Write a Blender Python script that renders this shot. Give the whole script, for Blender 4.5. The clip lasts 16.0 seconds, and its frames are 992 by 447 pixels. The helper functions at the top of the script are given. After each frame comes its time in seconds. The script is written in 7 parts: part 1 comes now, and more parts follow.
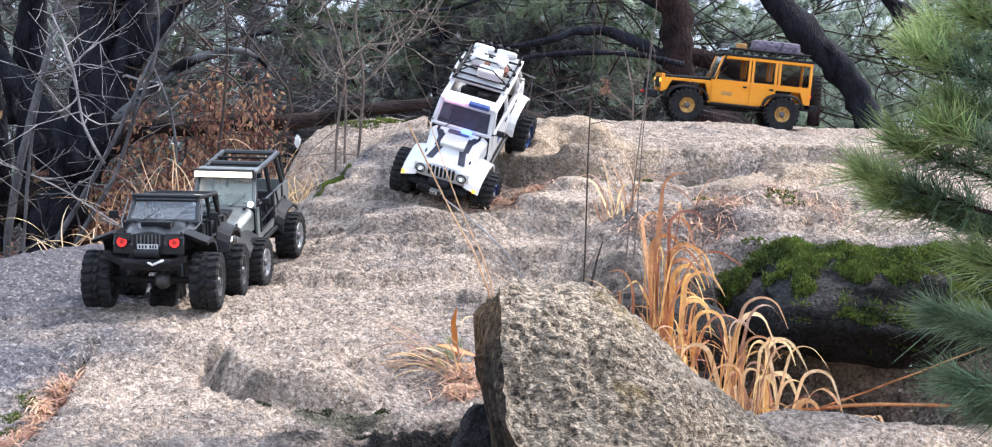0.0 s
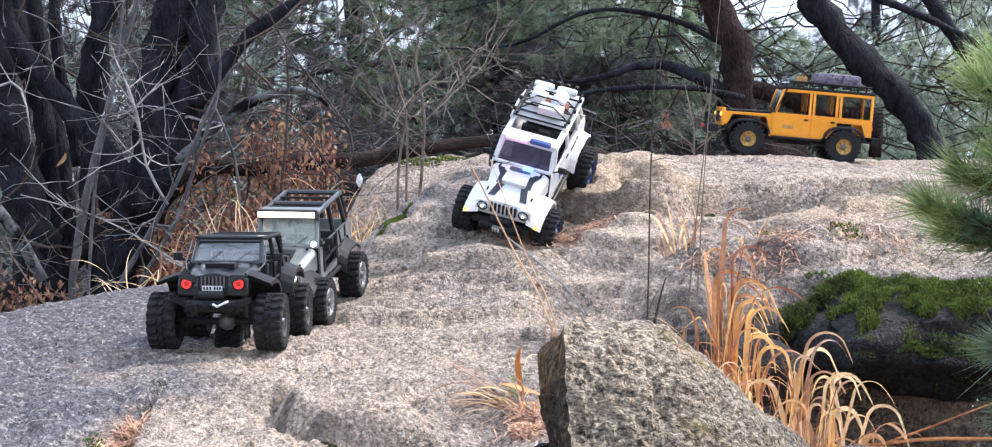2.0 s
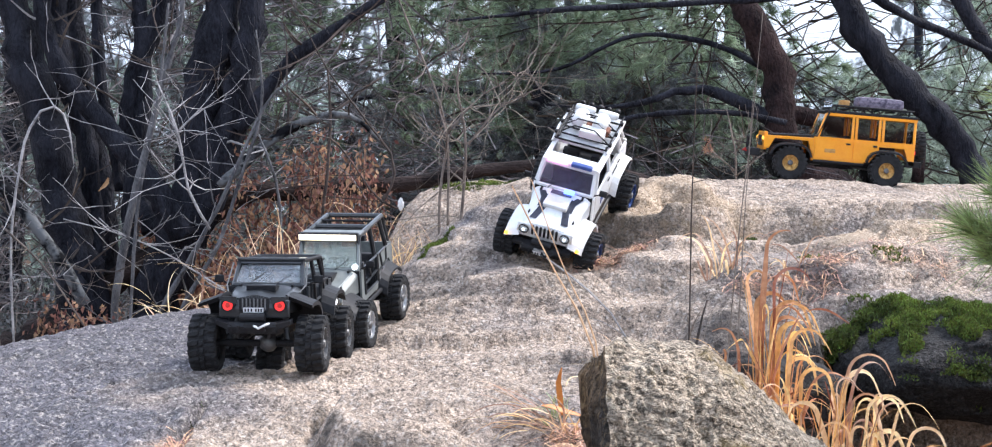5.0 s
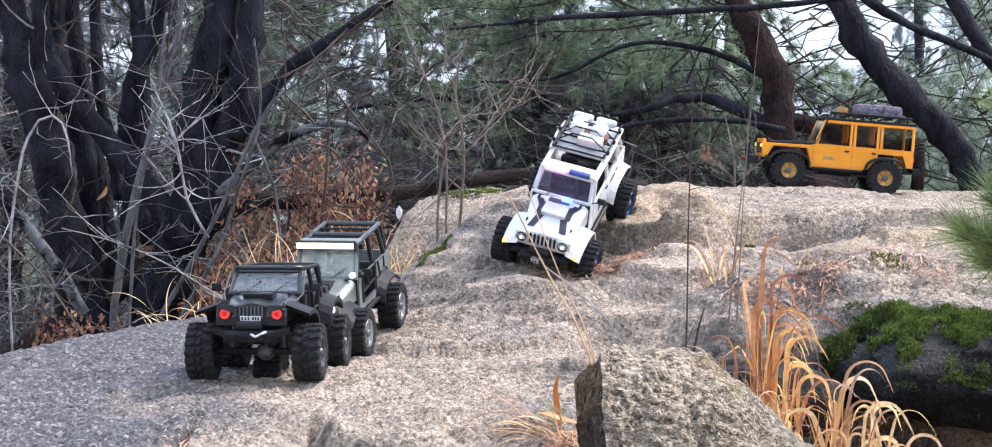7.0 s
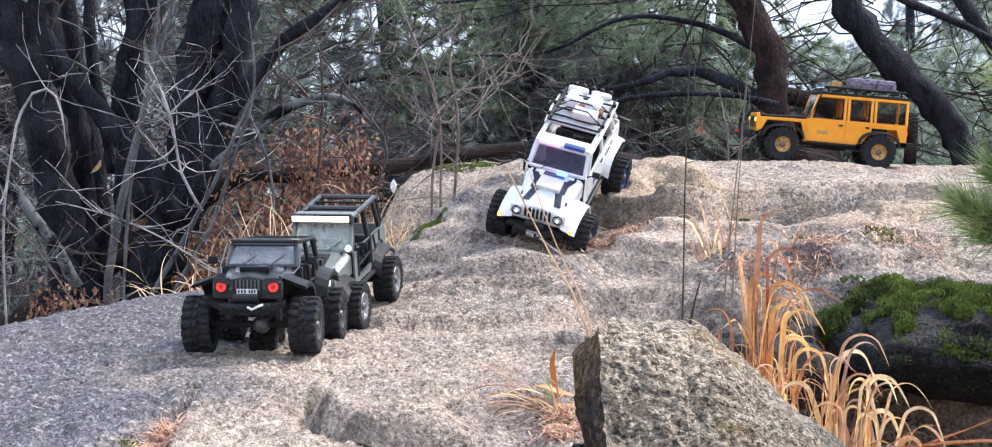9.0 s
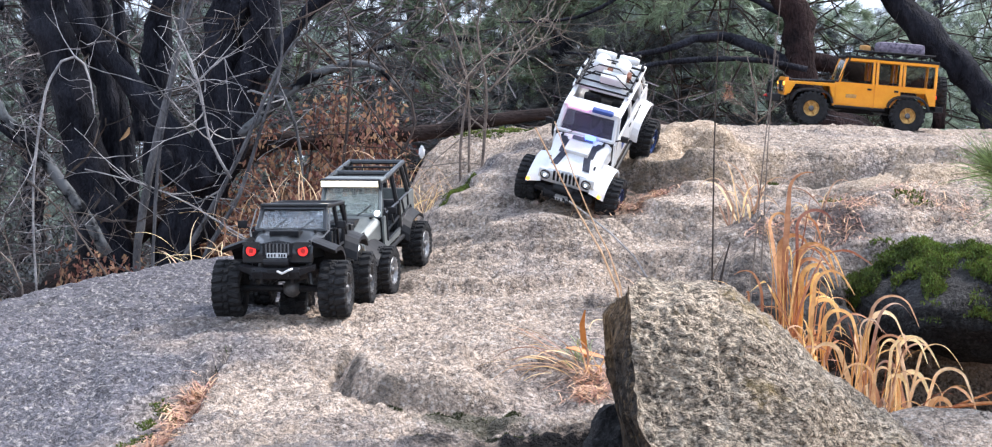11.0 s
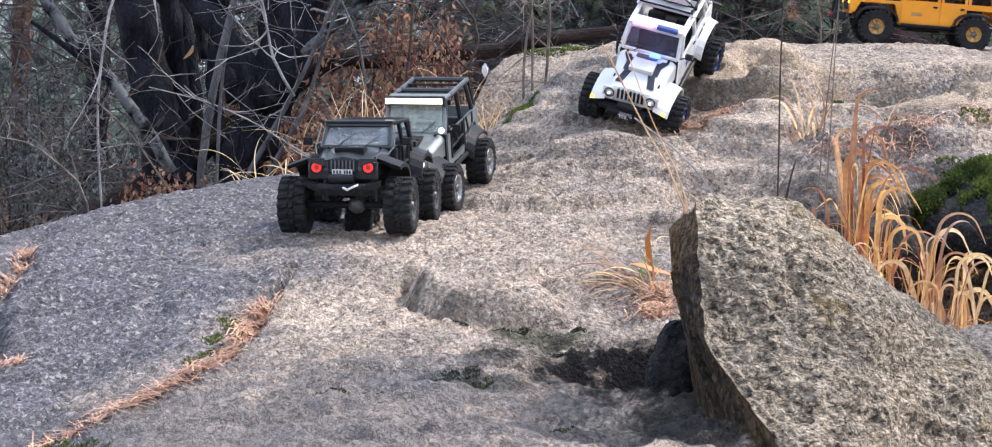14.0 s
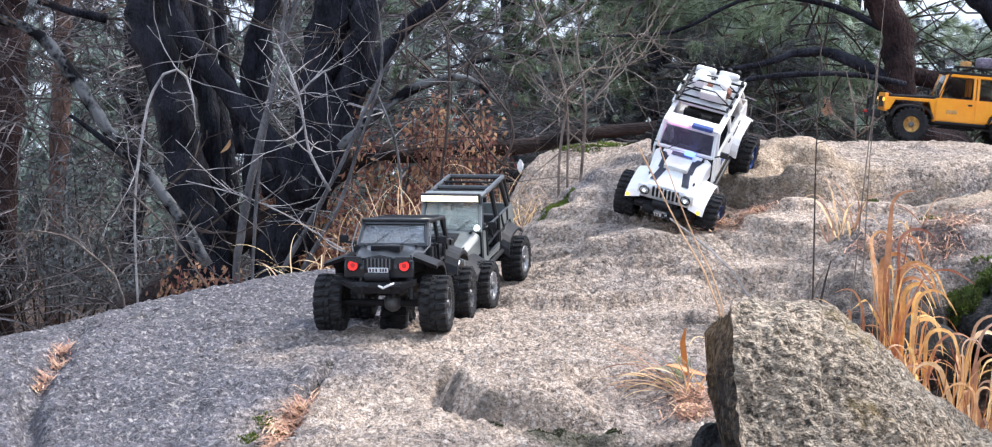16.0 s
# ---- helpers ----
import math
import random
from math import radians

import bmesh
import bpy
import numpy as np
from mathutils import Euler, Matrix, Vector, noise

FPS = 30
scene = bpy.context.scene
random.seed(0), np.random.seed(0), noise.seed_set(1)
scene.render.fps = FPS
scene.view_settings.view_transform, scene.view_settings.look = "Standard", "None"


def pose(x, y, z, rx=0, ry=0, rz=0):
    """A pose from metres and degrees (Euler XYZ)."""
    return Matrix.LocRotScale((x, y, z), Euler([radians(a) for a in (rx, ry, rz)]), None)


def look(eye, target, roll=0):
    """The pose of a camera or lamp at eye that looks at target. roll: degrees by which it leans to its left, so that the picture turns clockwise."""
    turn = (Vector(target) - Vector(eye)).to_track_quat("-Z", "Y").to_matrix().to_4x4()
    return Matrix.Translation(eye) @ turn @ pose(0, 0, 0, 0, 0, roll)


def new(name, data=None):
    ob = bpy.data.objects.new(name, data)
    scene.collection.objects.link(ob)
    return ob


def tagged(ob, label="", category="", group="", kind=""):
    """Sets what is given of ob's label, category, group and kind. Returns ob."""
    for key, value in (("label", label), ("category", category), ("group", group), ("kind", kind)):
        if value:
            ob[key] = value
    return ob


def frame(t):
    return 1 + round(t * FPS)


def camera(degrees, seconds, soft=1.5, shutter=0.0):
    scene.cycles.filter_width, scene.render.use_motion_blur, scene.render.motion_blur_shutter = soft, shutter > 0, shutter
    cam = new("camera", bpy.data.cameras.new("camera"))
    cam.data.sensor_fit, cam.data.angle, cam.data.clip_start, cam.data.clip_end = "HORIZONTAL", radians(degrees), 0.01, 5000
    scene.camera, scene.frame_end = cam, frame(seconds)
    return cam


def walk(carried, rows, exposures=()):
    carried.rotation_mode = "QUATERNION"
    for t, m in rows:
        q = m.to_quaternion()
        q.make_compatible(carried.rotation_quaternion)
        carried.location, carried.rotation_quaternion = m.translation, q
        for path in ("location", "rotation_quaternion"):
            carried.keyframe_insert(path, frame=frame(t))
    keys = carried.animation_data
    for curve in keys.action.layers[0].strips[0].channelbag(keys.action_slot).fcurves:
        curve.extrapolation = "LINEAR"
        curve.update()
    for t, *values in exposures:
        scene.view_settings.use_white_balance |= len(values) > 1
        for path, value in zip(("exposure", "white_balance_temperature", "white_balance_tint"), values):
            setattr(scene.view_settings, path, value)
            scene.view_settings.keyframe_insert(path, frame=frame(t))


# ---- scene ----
cam = camera(24.0, 16.0, soft=1.15)
PATH = [
    (0, (-0.0101, -0.0033, 0.7578), (0.2148, 4.9778, 0.3857), 0.95),
    (0.5, (-0.007, 0.0011, 0.76), (0.1977, 4.983, 0.3877), 0.74),
    (1, (-0.0064, -0.0082, 0.7692), (0.1548, 4.9765, 0.4142), 0.44),
    (1.5, (-0.008, -0.0175, 0.773), (0.1036, 4.9714, 0.4594), 0.17),
    (2, (-0.013, -0.0091, 0.7685), (0.0801, 4.9809, 0.4665), 0.16),
    (2.5, (-0.015, -0.01, 0.7667), (0.0702, 4.9816, 0.4911), 0.18),
    (3, (-0.0108, -0.009, 0.761), (0.0531, 4.9838, 0.5009), 0.25),
    (3.5, (-0.0093, -0.0046, 0.7591), (0.0314, 4.9889, 0.5066), 0.22),
    (4, (-0.0078, -0.0026, 0.7593), (0.0131, 4.9913, 0.5117), 0.19),
    (4.5, (-0.0119, -0.0047, 0.7547), (-0.0041, 4.9893, 0.51), 0.18),
    (7, (0.0, -0.0, 0.75), (-0.001, 4.9951, 0.5285), -0.02),
    (7.5, (-0.0017, -0.003, 0.752), (0.0104, 4.9915, 0.5191), 0.00),
    (8, (-0.0063, -0.0034, 0.7517), (0.0178, 4.9905, 0.5066), 0.07),
    (10.5, (-0.0208, -0.01, 0.734), (-0.0276, 4.9795, 0.41), -0.17),
    (11, (-0.0206, -0.0104, 0.731), (-0.0565, 4.978, 0.3924), -0.22),
    (11.5, (-0.0191, -0.0201, 0.7341), (-0.0869, 4.9664, 0.373), -0.29),
    (12, (-0.0258, -0.0229, 0.7329), (-0.1122, 4.9618, 0.3509), -0.30),
    (12.5, (-0.0261, -0.0145, 0.7205), (-0.1365, 4.9634, 0.2644), -0.25),
    (13, (-0.0255, -0.0142, 0.7181), (-0.1553, 4.9618, 0.2456), -0.21),
    (13.5, (-0.031, -0.0146, 0.7214), (-0.1766, 4.9598, 0.2373), -0.24),
    (14, (-0.0344, -0.0147, 0.7205), (-0.1964, 4.9571, 0.2152), -0.21),
    (14.5, (-0.0367, -0.0141, 0.716), (-0.2099, 4.9542, 0.1819), -0.19),
    (15, (-0.0314, -0.014, 0.7128), (-0.2216, 4.9507, 0.1513), -0.16),
    (15.5, (-0.0381, -0.0206, 0.7381), (-0.2446, 4.9562, 0.303), -0.05),
    (16, (-0.0381, -0.0292, 0.7467), (-0.2721, 4.9552, 0.429), 0.00),
]
walk(cam, [(t, look(eye, target, roll)) for t, eye, target, roll in PATH],
     exposures=[(0, 0.93, 6020, 12), (8, 0.95, 6020, 12), (12, 0.85, 6020, 12), (14.5, 0.75, 6020, 12), (16, 0.88, 6020, 12)])

# ---- light: bright overcast sky, a weak broad sun from the upper right ----
world = bpy.data.worlds.new("overcast")
scene.world = world
world.use_nodes = True
wn, wl = world.node_tree.nodes, world.node_tree.links
sky = wn.new("ShaderNodeTexSky")
sky.sky_type, sky.sun_disc = "NISHITA", False
sky.sun_elevation, sky.sun_rotation = radians(48), radians(60)
sky.air_density, sky.dust_density, sky.ozone_density = 1.0, 4.0, 1.0
pale = wn.new("ShaderNodeMixRGB")
pale.inputs[0].default_value = 0.75
pale.inputs[2].default_value = (7.8, 8.8, 10.4, 1)
wl.new(sky.outputs[0], pale.inputs[1])
wl.new(pale.outputs[0], wn["Background"].inputs[0])
wn["Background"].inputs[1].default_value = 0.105
sun = new("sun", bpy.data.lights.new("sun", "SUN"))
sun.data.energy, sun.data.angle, sun.data.color = 2.7, radians(11), (1.0, 0.92, 0.82)
sun.matrix_world = look((5.4, 7.0, 6.4), (0, 5.0, 0))


# ---- materials ----
def ramp(nodes, stops):
    r = nodes.new("ShaderNodeValToRGB")
    while len(r.color_ramp.elements) < len(stops):
        r.color_ramp.elements.new(0.5)
    for e, (p, c) in zip(r.color_ramp.elements, stops):
        e.position, e.color = p, (*c, 1) if len(c) == 3 else c
    return r


def grey(v):
    return (v, v, v)


def surf(name, c1, c2, scale=20.0, rough=0.6, bump=0.0, fine=8.0, metal=0.0, vary=0.0, stretch=(1, 1, 1), coat=0.0, spec=0.5, thin=0.0, stops=(0.52, 0.92)):
    """Two tones mixed by noise at two scales, with fine relief; vary: change from piece to piece."""
    m = bpy.data.materials.new(name)
    m.use_nodes = True
    n, l = m.node_tree.nodes, m.node_tree.links
    b = n["Principled BSDF"]
    geo = n.new("ShaderNodeNewGeometry")
    tc = n.new("ShaderNodeTexCoord")
    mp = n.new("ShaderNodeMapping")
    mp.inputs["Scale"].default_value = stretch
    l.new(tc.outputs["Object"], mp.inputs[0])
    a = n.new("ShaderNodeTexNoise")
    a.inputs["Scale"].default_value, a.inputs["Detail"].default_value = scale, 6
    f = n.new("ShaderNodeTexNoise")
    f.inputs["Scale"].default_value, f.inputs["Detail"].default_value = scale * fine, 3
    l.new(mp.outputs[0], a.inputs[0]), l.new(mp.outputs[0], f.inputs[0])
    add = n.new("ShaderNodeMath")
    add.operation = "MULTIPLY_ADD"
    add.inputs[1].default_value = 0.45
    l.new(f.outputs[0], add.inputs[0]), l.new(a.outputs[0], add.inputs[2])
    r = ramp(n, [(stops[0], c1), (stops[1], c2)])
    l.new(add.outputs[0], r.inputs[0])
    col = r.outputs[0]
    if vary:
        hsv = n.new("ShaderNodeHueSaturation")
        mr = n.new("ShaderNodeMapRange")
        mr.inputs[3].default_value, mr.inputs[4].default_value = 1 - vary, 1 + vary
        l.new(geo.outputs["Random Per Island"], mr.inputs[0])
        l.new(mr.outputs[0], hsv.inputs["Value"]), l.new(col, hsv.inputs["Color"])
        mh = n.new("ShaderNodeMapRange")
        mh.inputs[3].default_value, mh.inputs[4].default_value = 0.5 - vary * 0.06, 0.5 + vary * 0.06
        l.new(geo.outputs["Random Per Island"], mh.inputs[0])
        l.new(mh.outputs[0], hsv.inputs["Hue"])
        col = hsv.outputs[0]
    l.new(col, b.inputs["Base Color"])
    b.inputs["Roughness"].default_value, b.inputs["Metallic"].default_value = rough, metal
    b.inputs["Coat Weight"].default_value = coat
    b.inputs["Specular IOR Level"].default_value = spec
    if thin:
        tr, ms = n.new("ShaderNodeBsdfTranslucent"), n.new("ShaderNodeMixShader")
        ms.inputs[0].default_value = thin
        l.new(col, tr.inputs[0]), l.new(b.outputs[0], ms.inputs[1]), l.new(tr.outputs[0], ms.inputs[2])
        l.new(ms.outputs[0], n["Material Output"].inputs[0])
    if bump:
        bp = n.new("ShaderNodeBump")
        bp.inputs["Strength"].default_value, bp.inputs["Distance"].default_value = 1.0, bump
        l.new(add.outputs[0], bp.inputs["Height"]), l.new(bp.outputs[0], b.inputs["Normal"])
    return m


def glow(name, colour, strength):
    m = bpy.data.materials.new(name)
    m.use_nodes = True
    b = m.node_tree.nodes["Principled BSDF"]
    b.inputs["Base Color"].default_value = (*colour, 1)
    b.inputs["Emission Color"].default_value = (*colour, 1)
    b.inputs["Emission Strength"].default_value = strength
    return m


def glass(name, tint, rough=0.03, clear=1.0):
    m = bpy.data.materials.new(name)
    m.use_nodes = True
    b = m.node_tree.nodes["Principled BSDF"]
    b.inputs["Base Color"].default_value = (*tint, 1)
    b.inputs["Transmission Weight"].default_value = clear
    b.inputs["Roughness"].default_value, b.inputs["IOR"].default_value = rough, 1.2
    return m


def granite(name, warm, cool, dark, grain=1.0, relief=0.012, lichen=0.0, stains_and_shade=(), fleck=(0.80, 0.73, 0.66), pitted=0.54, wetside=0.0, scales=0.45, drawn=(1, 1, 1), marks=0.5, crystal=0.6):
    """Weathered granite: broad warm and cool staining, coarse crystals, dark pits, listed spots of stain and painted
    shade.
    """
    m = bpy.data.materials.new(name)
    m.use_nodes = True
    n, l = m.node_tree.nodes, m.node_tree.links
    b = n["Principled BSDF"]
    pos = n.new("ShaderNodeNewGeometry").outputs["Position"]
    pull = n.new("ShaderNodeMapping")
    pull.inputs["Scale"].default_value = drawn
    l.new(pos, pull.inputs[0])
    grain_pos = pull.outputs[0]

    def noise_at(scale, detail=5, rough=0.6, warp=0.0):
        t = n.new("ShaderNodeTexNoise")
        t.inputs["Scale"].default_value, t.inputs["Detail"].default_value = scale, detail
        t.inputs["Roughness"].default_value, t.inputs["Distortion"].default_value = rough, warp
        l.new(grain_pos if scale > 40 else pos, t.inputs[0])
        return t.outputs[0]

    def mix(fac, a, c, kind="MIX"):
        t = n.new("ShaderNodeMixRGB")
        t.blend_type = kind
        for s, v in zip(t.inputs, (fac, a, c)):
            if isinstance(v, (int, float)):
                s.default_value = v
            elif isinstance(v, tuple):
                s.default_value = (*v, 1)
            else:
                l.new(v, s)
        return t.outputs[0]

    def curve(v, lo, hi):
        t = ramp(n, [(lo, grey(0)), (hi, grey(1))])
        l.new(v, t.inputs[0])
        return t.outputs[0]

    patch = noise_at(1.7, 4, 0.55, 0.6)
    if wetside:
        sep = n.new("ShaderNodeSeparateXYZ")
        l.new(pos, sep.inputs[0])
        sl = n.new("ShaderNodeMapRange")
        sl.inputs[1].default_value, sl.inputs[2].default_value = -0.40, -1.05
        sl.inputs[3].default_value, sl.inputs[4].default_value = -0.14, wetside
        l.new(sep.outputs[0], sl.inputs[0])
        su = n.new("ShaderNodeMath")
        l.new(patch, su.inputs[0]), l.new(sl.outputs[0], su.inputs[1])
        patch = su.outputs[0]
    broad = curve(patch, 0.40, 0.60)
    col = mix(broad, warm, cool)
    mid = noise_at(9, 6, 0.7)
    col = mix(curve(mid, 0.32, 0.62), mix(0.40, col, dark), col)
    if wetside:
        col = mix(curve(noise_at(4.2, 7, 0.72, 0.8), 0.40, 0.62), mix(0.30, col, dark), col)
        col = mix(curve(noise_at(3.3, 9, 0.78, 0.4), 0.56, 0.66), col, mix(0.5, col, (0.09, 0.09, 0.07)))
    crystals = noise_at(108 * grain, 4, 0.72)
    col = mix(crystal, col, ramp_of(n, l, crystals), "MULTIPLY")
    vor = n.new("ShaderNodeTexVoronoi")
    vor.inputs["Scale"].default_value = 105 * grain
    wob = n.new("ShaderNodeTexNoise")
    wob.inputs["Scale"].default_value, wob.inputs["Detail"].default_value = 70 * grain, 3
    l.new(grain_pos, wob.inputs[0])
    swim = n.new("ShaderNodeVectorMath")
    swim.operation = "MULTIPLY_ADD"
    swim.inputs[1].default_value = (0.022, 0.022, 0.022)
    l.new(wob.outputs["Color"], swim.inputs[0]), l.new(grain_pos, swim.inputs[2])
    l.new(swim.outputs[0], vor.inputs["Vector"])
    grains = ramp(n, [(0.12, grey(1.0)), (0.45, grey(0.72)), (0.80, grey(0.12))])
    l.new(vor.outputs["Distance"], grains.inputs[0])
    col = mix(scales, col, grains.outputs[0], "MULTIPLY")
    pits = noise_at(62 * grain, 5, 0.8, 0.5)
    col = mix(curve(pits, pitted, pitted + 0.10), col, mix(0.8, col, dark))
    line = n.new("ShaderNodeMath")
    line.operation = "SUBTRACT"
    line.inputs[1].default_value = 0.5
    l.new(noise_at(74 * grain, 3, 0.55, 0.7), line.inputs[0])
    thin = n.new("ShaderNodeMath")
    thin.operation = "ABSOLUTE"
    l.new(line.outputs[0], thin.inputs[0])
    gate = curve(noise_at(30 * grain, 3, 0.6), 0.38, 0.60)
    wavy = mix(gate, (1.0, 1.0, 1.0), curve(thin.outputs[0], 0.004, 0.040))
    col = mix(marks, col, mix(wavy, mix(0.75, col, dark), col))
    feld = noise_at(85 * grain, 3, 0.6)
    col = mix(curve(feld, 0.54, 0.66), col, mix(0.42, col, fleck))
    scar = noise_at(19 * grain, 7, 0.78, 0.6)
    col = mix(curve(scar, 0.55, 0.66), col, mix(0.42, col, dark))
    if lichen:
        col = mix(curve(noise_at(14, 5, 0.7, 0.5), 0.58, 0.66), col, mix(lichen, col, (0.58, 0.54, 0.47)))
        col = mix(curve(noise_at(6, 6, 0.75, 0.3), 0.56, 0.66), col, mix(0.6, col, (0.42, 0.30, 0.12)))
    # ellipses of stain, and of shade painted into the rock colour
    for sx, sy, rx, ry, deep, tone in stains_and_shade:
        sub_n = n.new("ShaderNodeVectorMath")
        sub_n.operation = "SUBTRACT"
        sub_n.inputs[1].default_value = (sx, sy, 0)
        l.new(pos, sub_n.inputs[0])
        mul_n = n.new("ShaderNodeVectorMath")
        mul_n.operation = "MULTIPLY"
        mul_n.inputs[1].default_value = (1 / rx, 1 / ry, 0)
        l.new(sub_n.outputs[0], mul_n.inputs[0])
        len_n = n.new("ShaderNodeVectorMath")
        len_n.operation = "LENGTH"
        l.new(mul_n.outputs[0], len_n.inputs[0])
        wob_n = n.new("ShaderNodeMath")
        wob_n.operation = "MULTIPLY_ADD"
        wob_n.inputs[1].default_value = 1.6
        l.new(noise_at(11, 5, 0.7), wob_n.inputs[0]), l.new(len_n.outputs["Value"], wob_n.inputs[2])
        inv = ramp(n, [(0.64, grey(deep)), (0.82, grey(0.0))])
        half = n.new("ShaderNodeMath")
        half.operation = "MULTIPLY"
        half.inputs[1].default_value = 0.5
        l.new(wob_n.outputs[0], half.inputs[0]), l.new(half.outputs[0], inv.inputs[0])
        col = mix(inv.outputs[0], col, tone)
    l.new(col, b.inputs["Base Color"])
    b.inputs["Specular IOR Level"].default_value = 0.22
    rr = n.new("ShaderNodeMapRange")
    rr.inputs[3].default_value, rr.inputs[4].default_value = 0.88, 0.55
    l.new(broad, rr.inputs[0]), l.new(rr.outputs[0], b.inputs["Roughness"])
    h = mix(0.5, pits, crystals)
    h = mix(0.45, h, grains.outputs[0])
    h = mix(0.3, h, mid)
    h = mix(0.22, h, wavy)
    h = mix(0.25, h, mix(1.0, (1.0, 1.0, 1.0), scar, "SUBTRACT"))
    bp = n.new("ShaderNodeBump")
    bp.inputs["Strength"].default_value, bp.inputs["Distance"].default_value = 1.0, relief
    l.new(h, bp.inputs["Height"]), l.new(bp.outputs[0], b.inputs["Normal"])
    return m


def ramp_of(n, l, v):
    r = ramp(n, [(0.41, grey(0.06)), (0.51, grey(0.78)), (0.64, grey(1.0))])
    l.new(v, r.inputs[0])
    return r.outputs[0]


M_ROCK = granite("granite", (0.92, 0.725, 0.57), (0.262, 0.245, 0.275), (0.052, 0.046, 0.046), grain=1.05, relief=0.024, drawn=(1, 0.75, 1), marks=0.55, crystal=0.46, scales=0.36, wetside=0.25, pitted=0.53,
                 # moss and lichen tones; hump edge and hollows carry painted shade as well
                 stains_and_shade=((-0.10, 4.33, 0.16, 0.05, 0.7, (0.05, 0.055, 0.03)), (-0.372, 4.77, 0.022, 0.10, 0.6, (0.05, 0.045, 0.04)), (-0.340, 4.56, 0.035, 0.08, 0.65, (0.05, 0.045, 0.04)), (-0.27, 4.445, 0.06, 0.04, 0.6, (0.05, 0.045, 0.04)), (-0.06, 4.27, 0.11, 0.035, 0.6, (0.045, 0.045, 0.04)), (-0.22, 4.02, 0.11, 0.04, 0.5, (0.05, 0.05, 0.045)), (-0.20, 4.0, 0.14, 0.05, 0.7, (0.05, 0.055, 0.03)),
                         # painted shade: below bulge and lip, gully recess, pit, slab foot
                         # real tones: golden ridge, dull foreground, wetness mixed in beside the slab
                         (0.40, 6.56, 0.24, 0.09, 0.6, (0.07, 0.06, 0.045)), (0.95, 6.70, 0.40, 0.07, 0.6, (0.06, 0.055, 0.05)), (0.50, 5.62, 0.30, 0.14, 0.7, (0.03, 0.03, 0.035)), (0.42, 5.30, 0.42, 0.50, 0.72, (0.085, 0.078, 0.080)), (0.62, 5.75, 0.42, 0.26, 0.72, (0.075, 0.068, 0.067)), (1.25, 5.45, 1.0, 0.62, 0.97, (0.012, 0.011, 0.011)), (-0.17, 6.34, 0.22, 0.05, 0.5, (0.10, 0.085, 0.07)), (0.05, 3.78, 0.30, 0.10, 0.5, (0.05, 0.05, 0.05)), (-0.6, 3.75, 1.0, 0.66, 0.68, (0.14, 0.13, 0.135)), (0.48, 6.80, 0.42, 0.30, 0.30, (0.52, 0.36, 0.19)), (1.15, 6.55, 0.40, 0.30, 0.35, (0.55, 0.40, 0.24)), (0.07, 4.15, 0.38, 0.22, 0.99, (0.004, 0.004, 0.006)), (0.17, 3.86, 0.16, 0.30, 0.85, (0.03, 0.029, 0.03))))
M_BOULDER = granite("rough_granite", (0.98, 0.785, 0.585), (0.75, 0.62, 0.475), (0.022, 0.018, 0.015), grain=1.0, relief=0.042, drawn=(0.8, 1.0, 1.2), marks=0.9, crystal=0.74, lichen=0.25, pitted=0.50, scales=0.35, fleck=(0.72, 0.64, 0.50))
# brown split rock, darkened further for the side turned from the sun
M_SPLIT = granite("split_face_with_shade", (0.36, 0.23, 0.125), (0.040, 0.035, 0.032), (0.006, 0.006, 0.006), grain=0.7, relief=0.030, drawn=(1.6, 1.6, 0.45), fleck=(0.34, 0.23, 0.12), marks=0.9)
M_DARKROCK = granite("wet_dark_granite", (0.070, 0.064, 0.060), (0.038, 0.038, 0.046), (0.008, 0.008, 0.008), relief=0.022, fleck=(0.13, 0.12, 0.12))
# wet granite, blackened further to carry the shadow beside the slab
M_BLACKROCK = granite("wet_and_shadowed_granite", (0.026, 0.024, 0.024), (0.012, 0.012, 0.016), (0.003, 0.003, 0.003), relief=0.022, fleck=(0.05, 0.05, 0.05))
M_FLOOR = surf("leaf_litter", (0.035, 0.022, 0.014), (0.16, 0.085, 0.045), 9, 0.95, 0.03)
M_BARK = surf("dark_wet_bark", (0.005, 0.005, 0.008), (0.033, 0.034, 0.045), 16, 0.7, 0.02, stretch=(1, 1, 0.35), spec=0.12)
M_BARKGREY = surf("grey_bark", (0.035, 0.035, 0.040), (0.17, 0.165, 0.17), 25, 0.85, 0.006, stretch=(1, 1, 0.4))
M_BARKLICHEN = surf("lichened_bark", (0.006, 0.006, 0.008), (0.15, 0.155, 0.16), 9, 0.85, 0.012, fine=5.0, stops=(0.66, 0.82), spec=0.12)
M_BARKPINK = surf("flaking_pine_bark", (0.03, 0.02, 0.018), (0.24, 0.15, 0.12), 14, 0.85, 0.025, stretch=(1, 1, 0.5), spec=0.15)
M_BARKRED = surf("reddish_pine_bark", (0.007, 0.005, 0.006), (0.060, 0.036, 0.034), 14, 0.85, 0.025, stretch=(1, 1, 0.5), spec=0.15)
M_TWIG = surf("dry_twig", (0.20, 0.19, 0.19), (0.58, 0.55, 0.54), 20, 0.8, vary=0.3)
M_TWIGDARK = surf("dark_twig", (0.02, 0.016, 0.014), (0.10, 0.07, 0.055), 20, 0.8, vary=0.3)
M_TWIGTAN = surf("tan_twig", (0.09, 0.07, 0.06), (0.28, 0.23, 0.19), 20, 0.8, vary=0.35)
M_NEEDLE = surf("pine_needles", (0.105, 0.145, 0.095), (0.30, 0.37, 0.235), 3, 0.5, vary=0.5, thin=0.4)
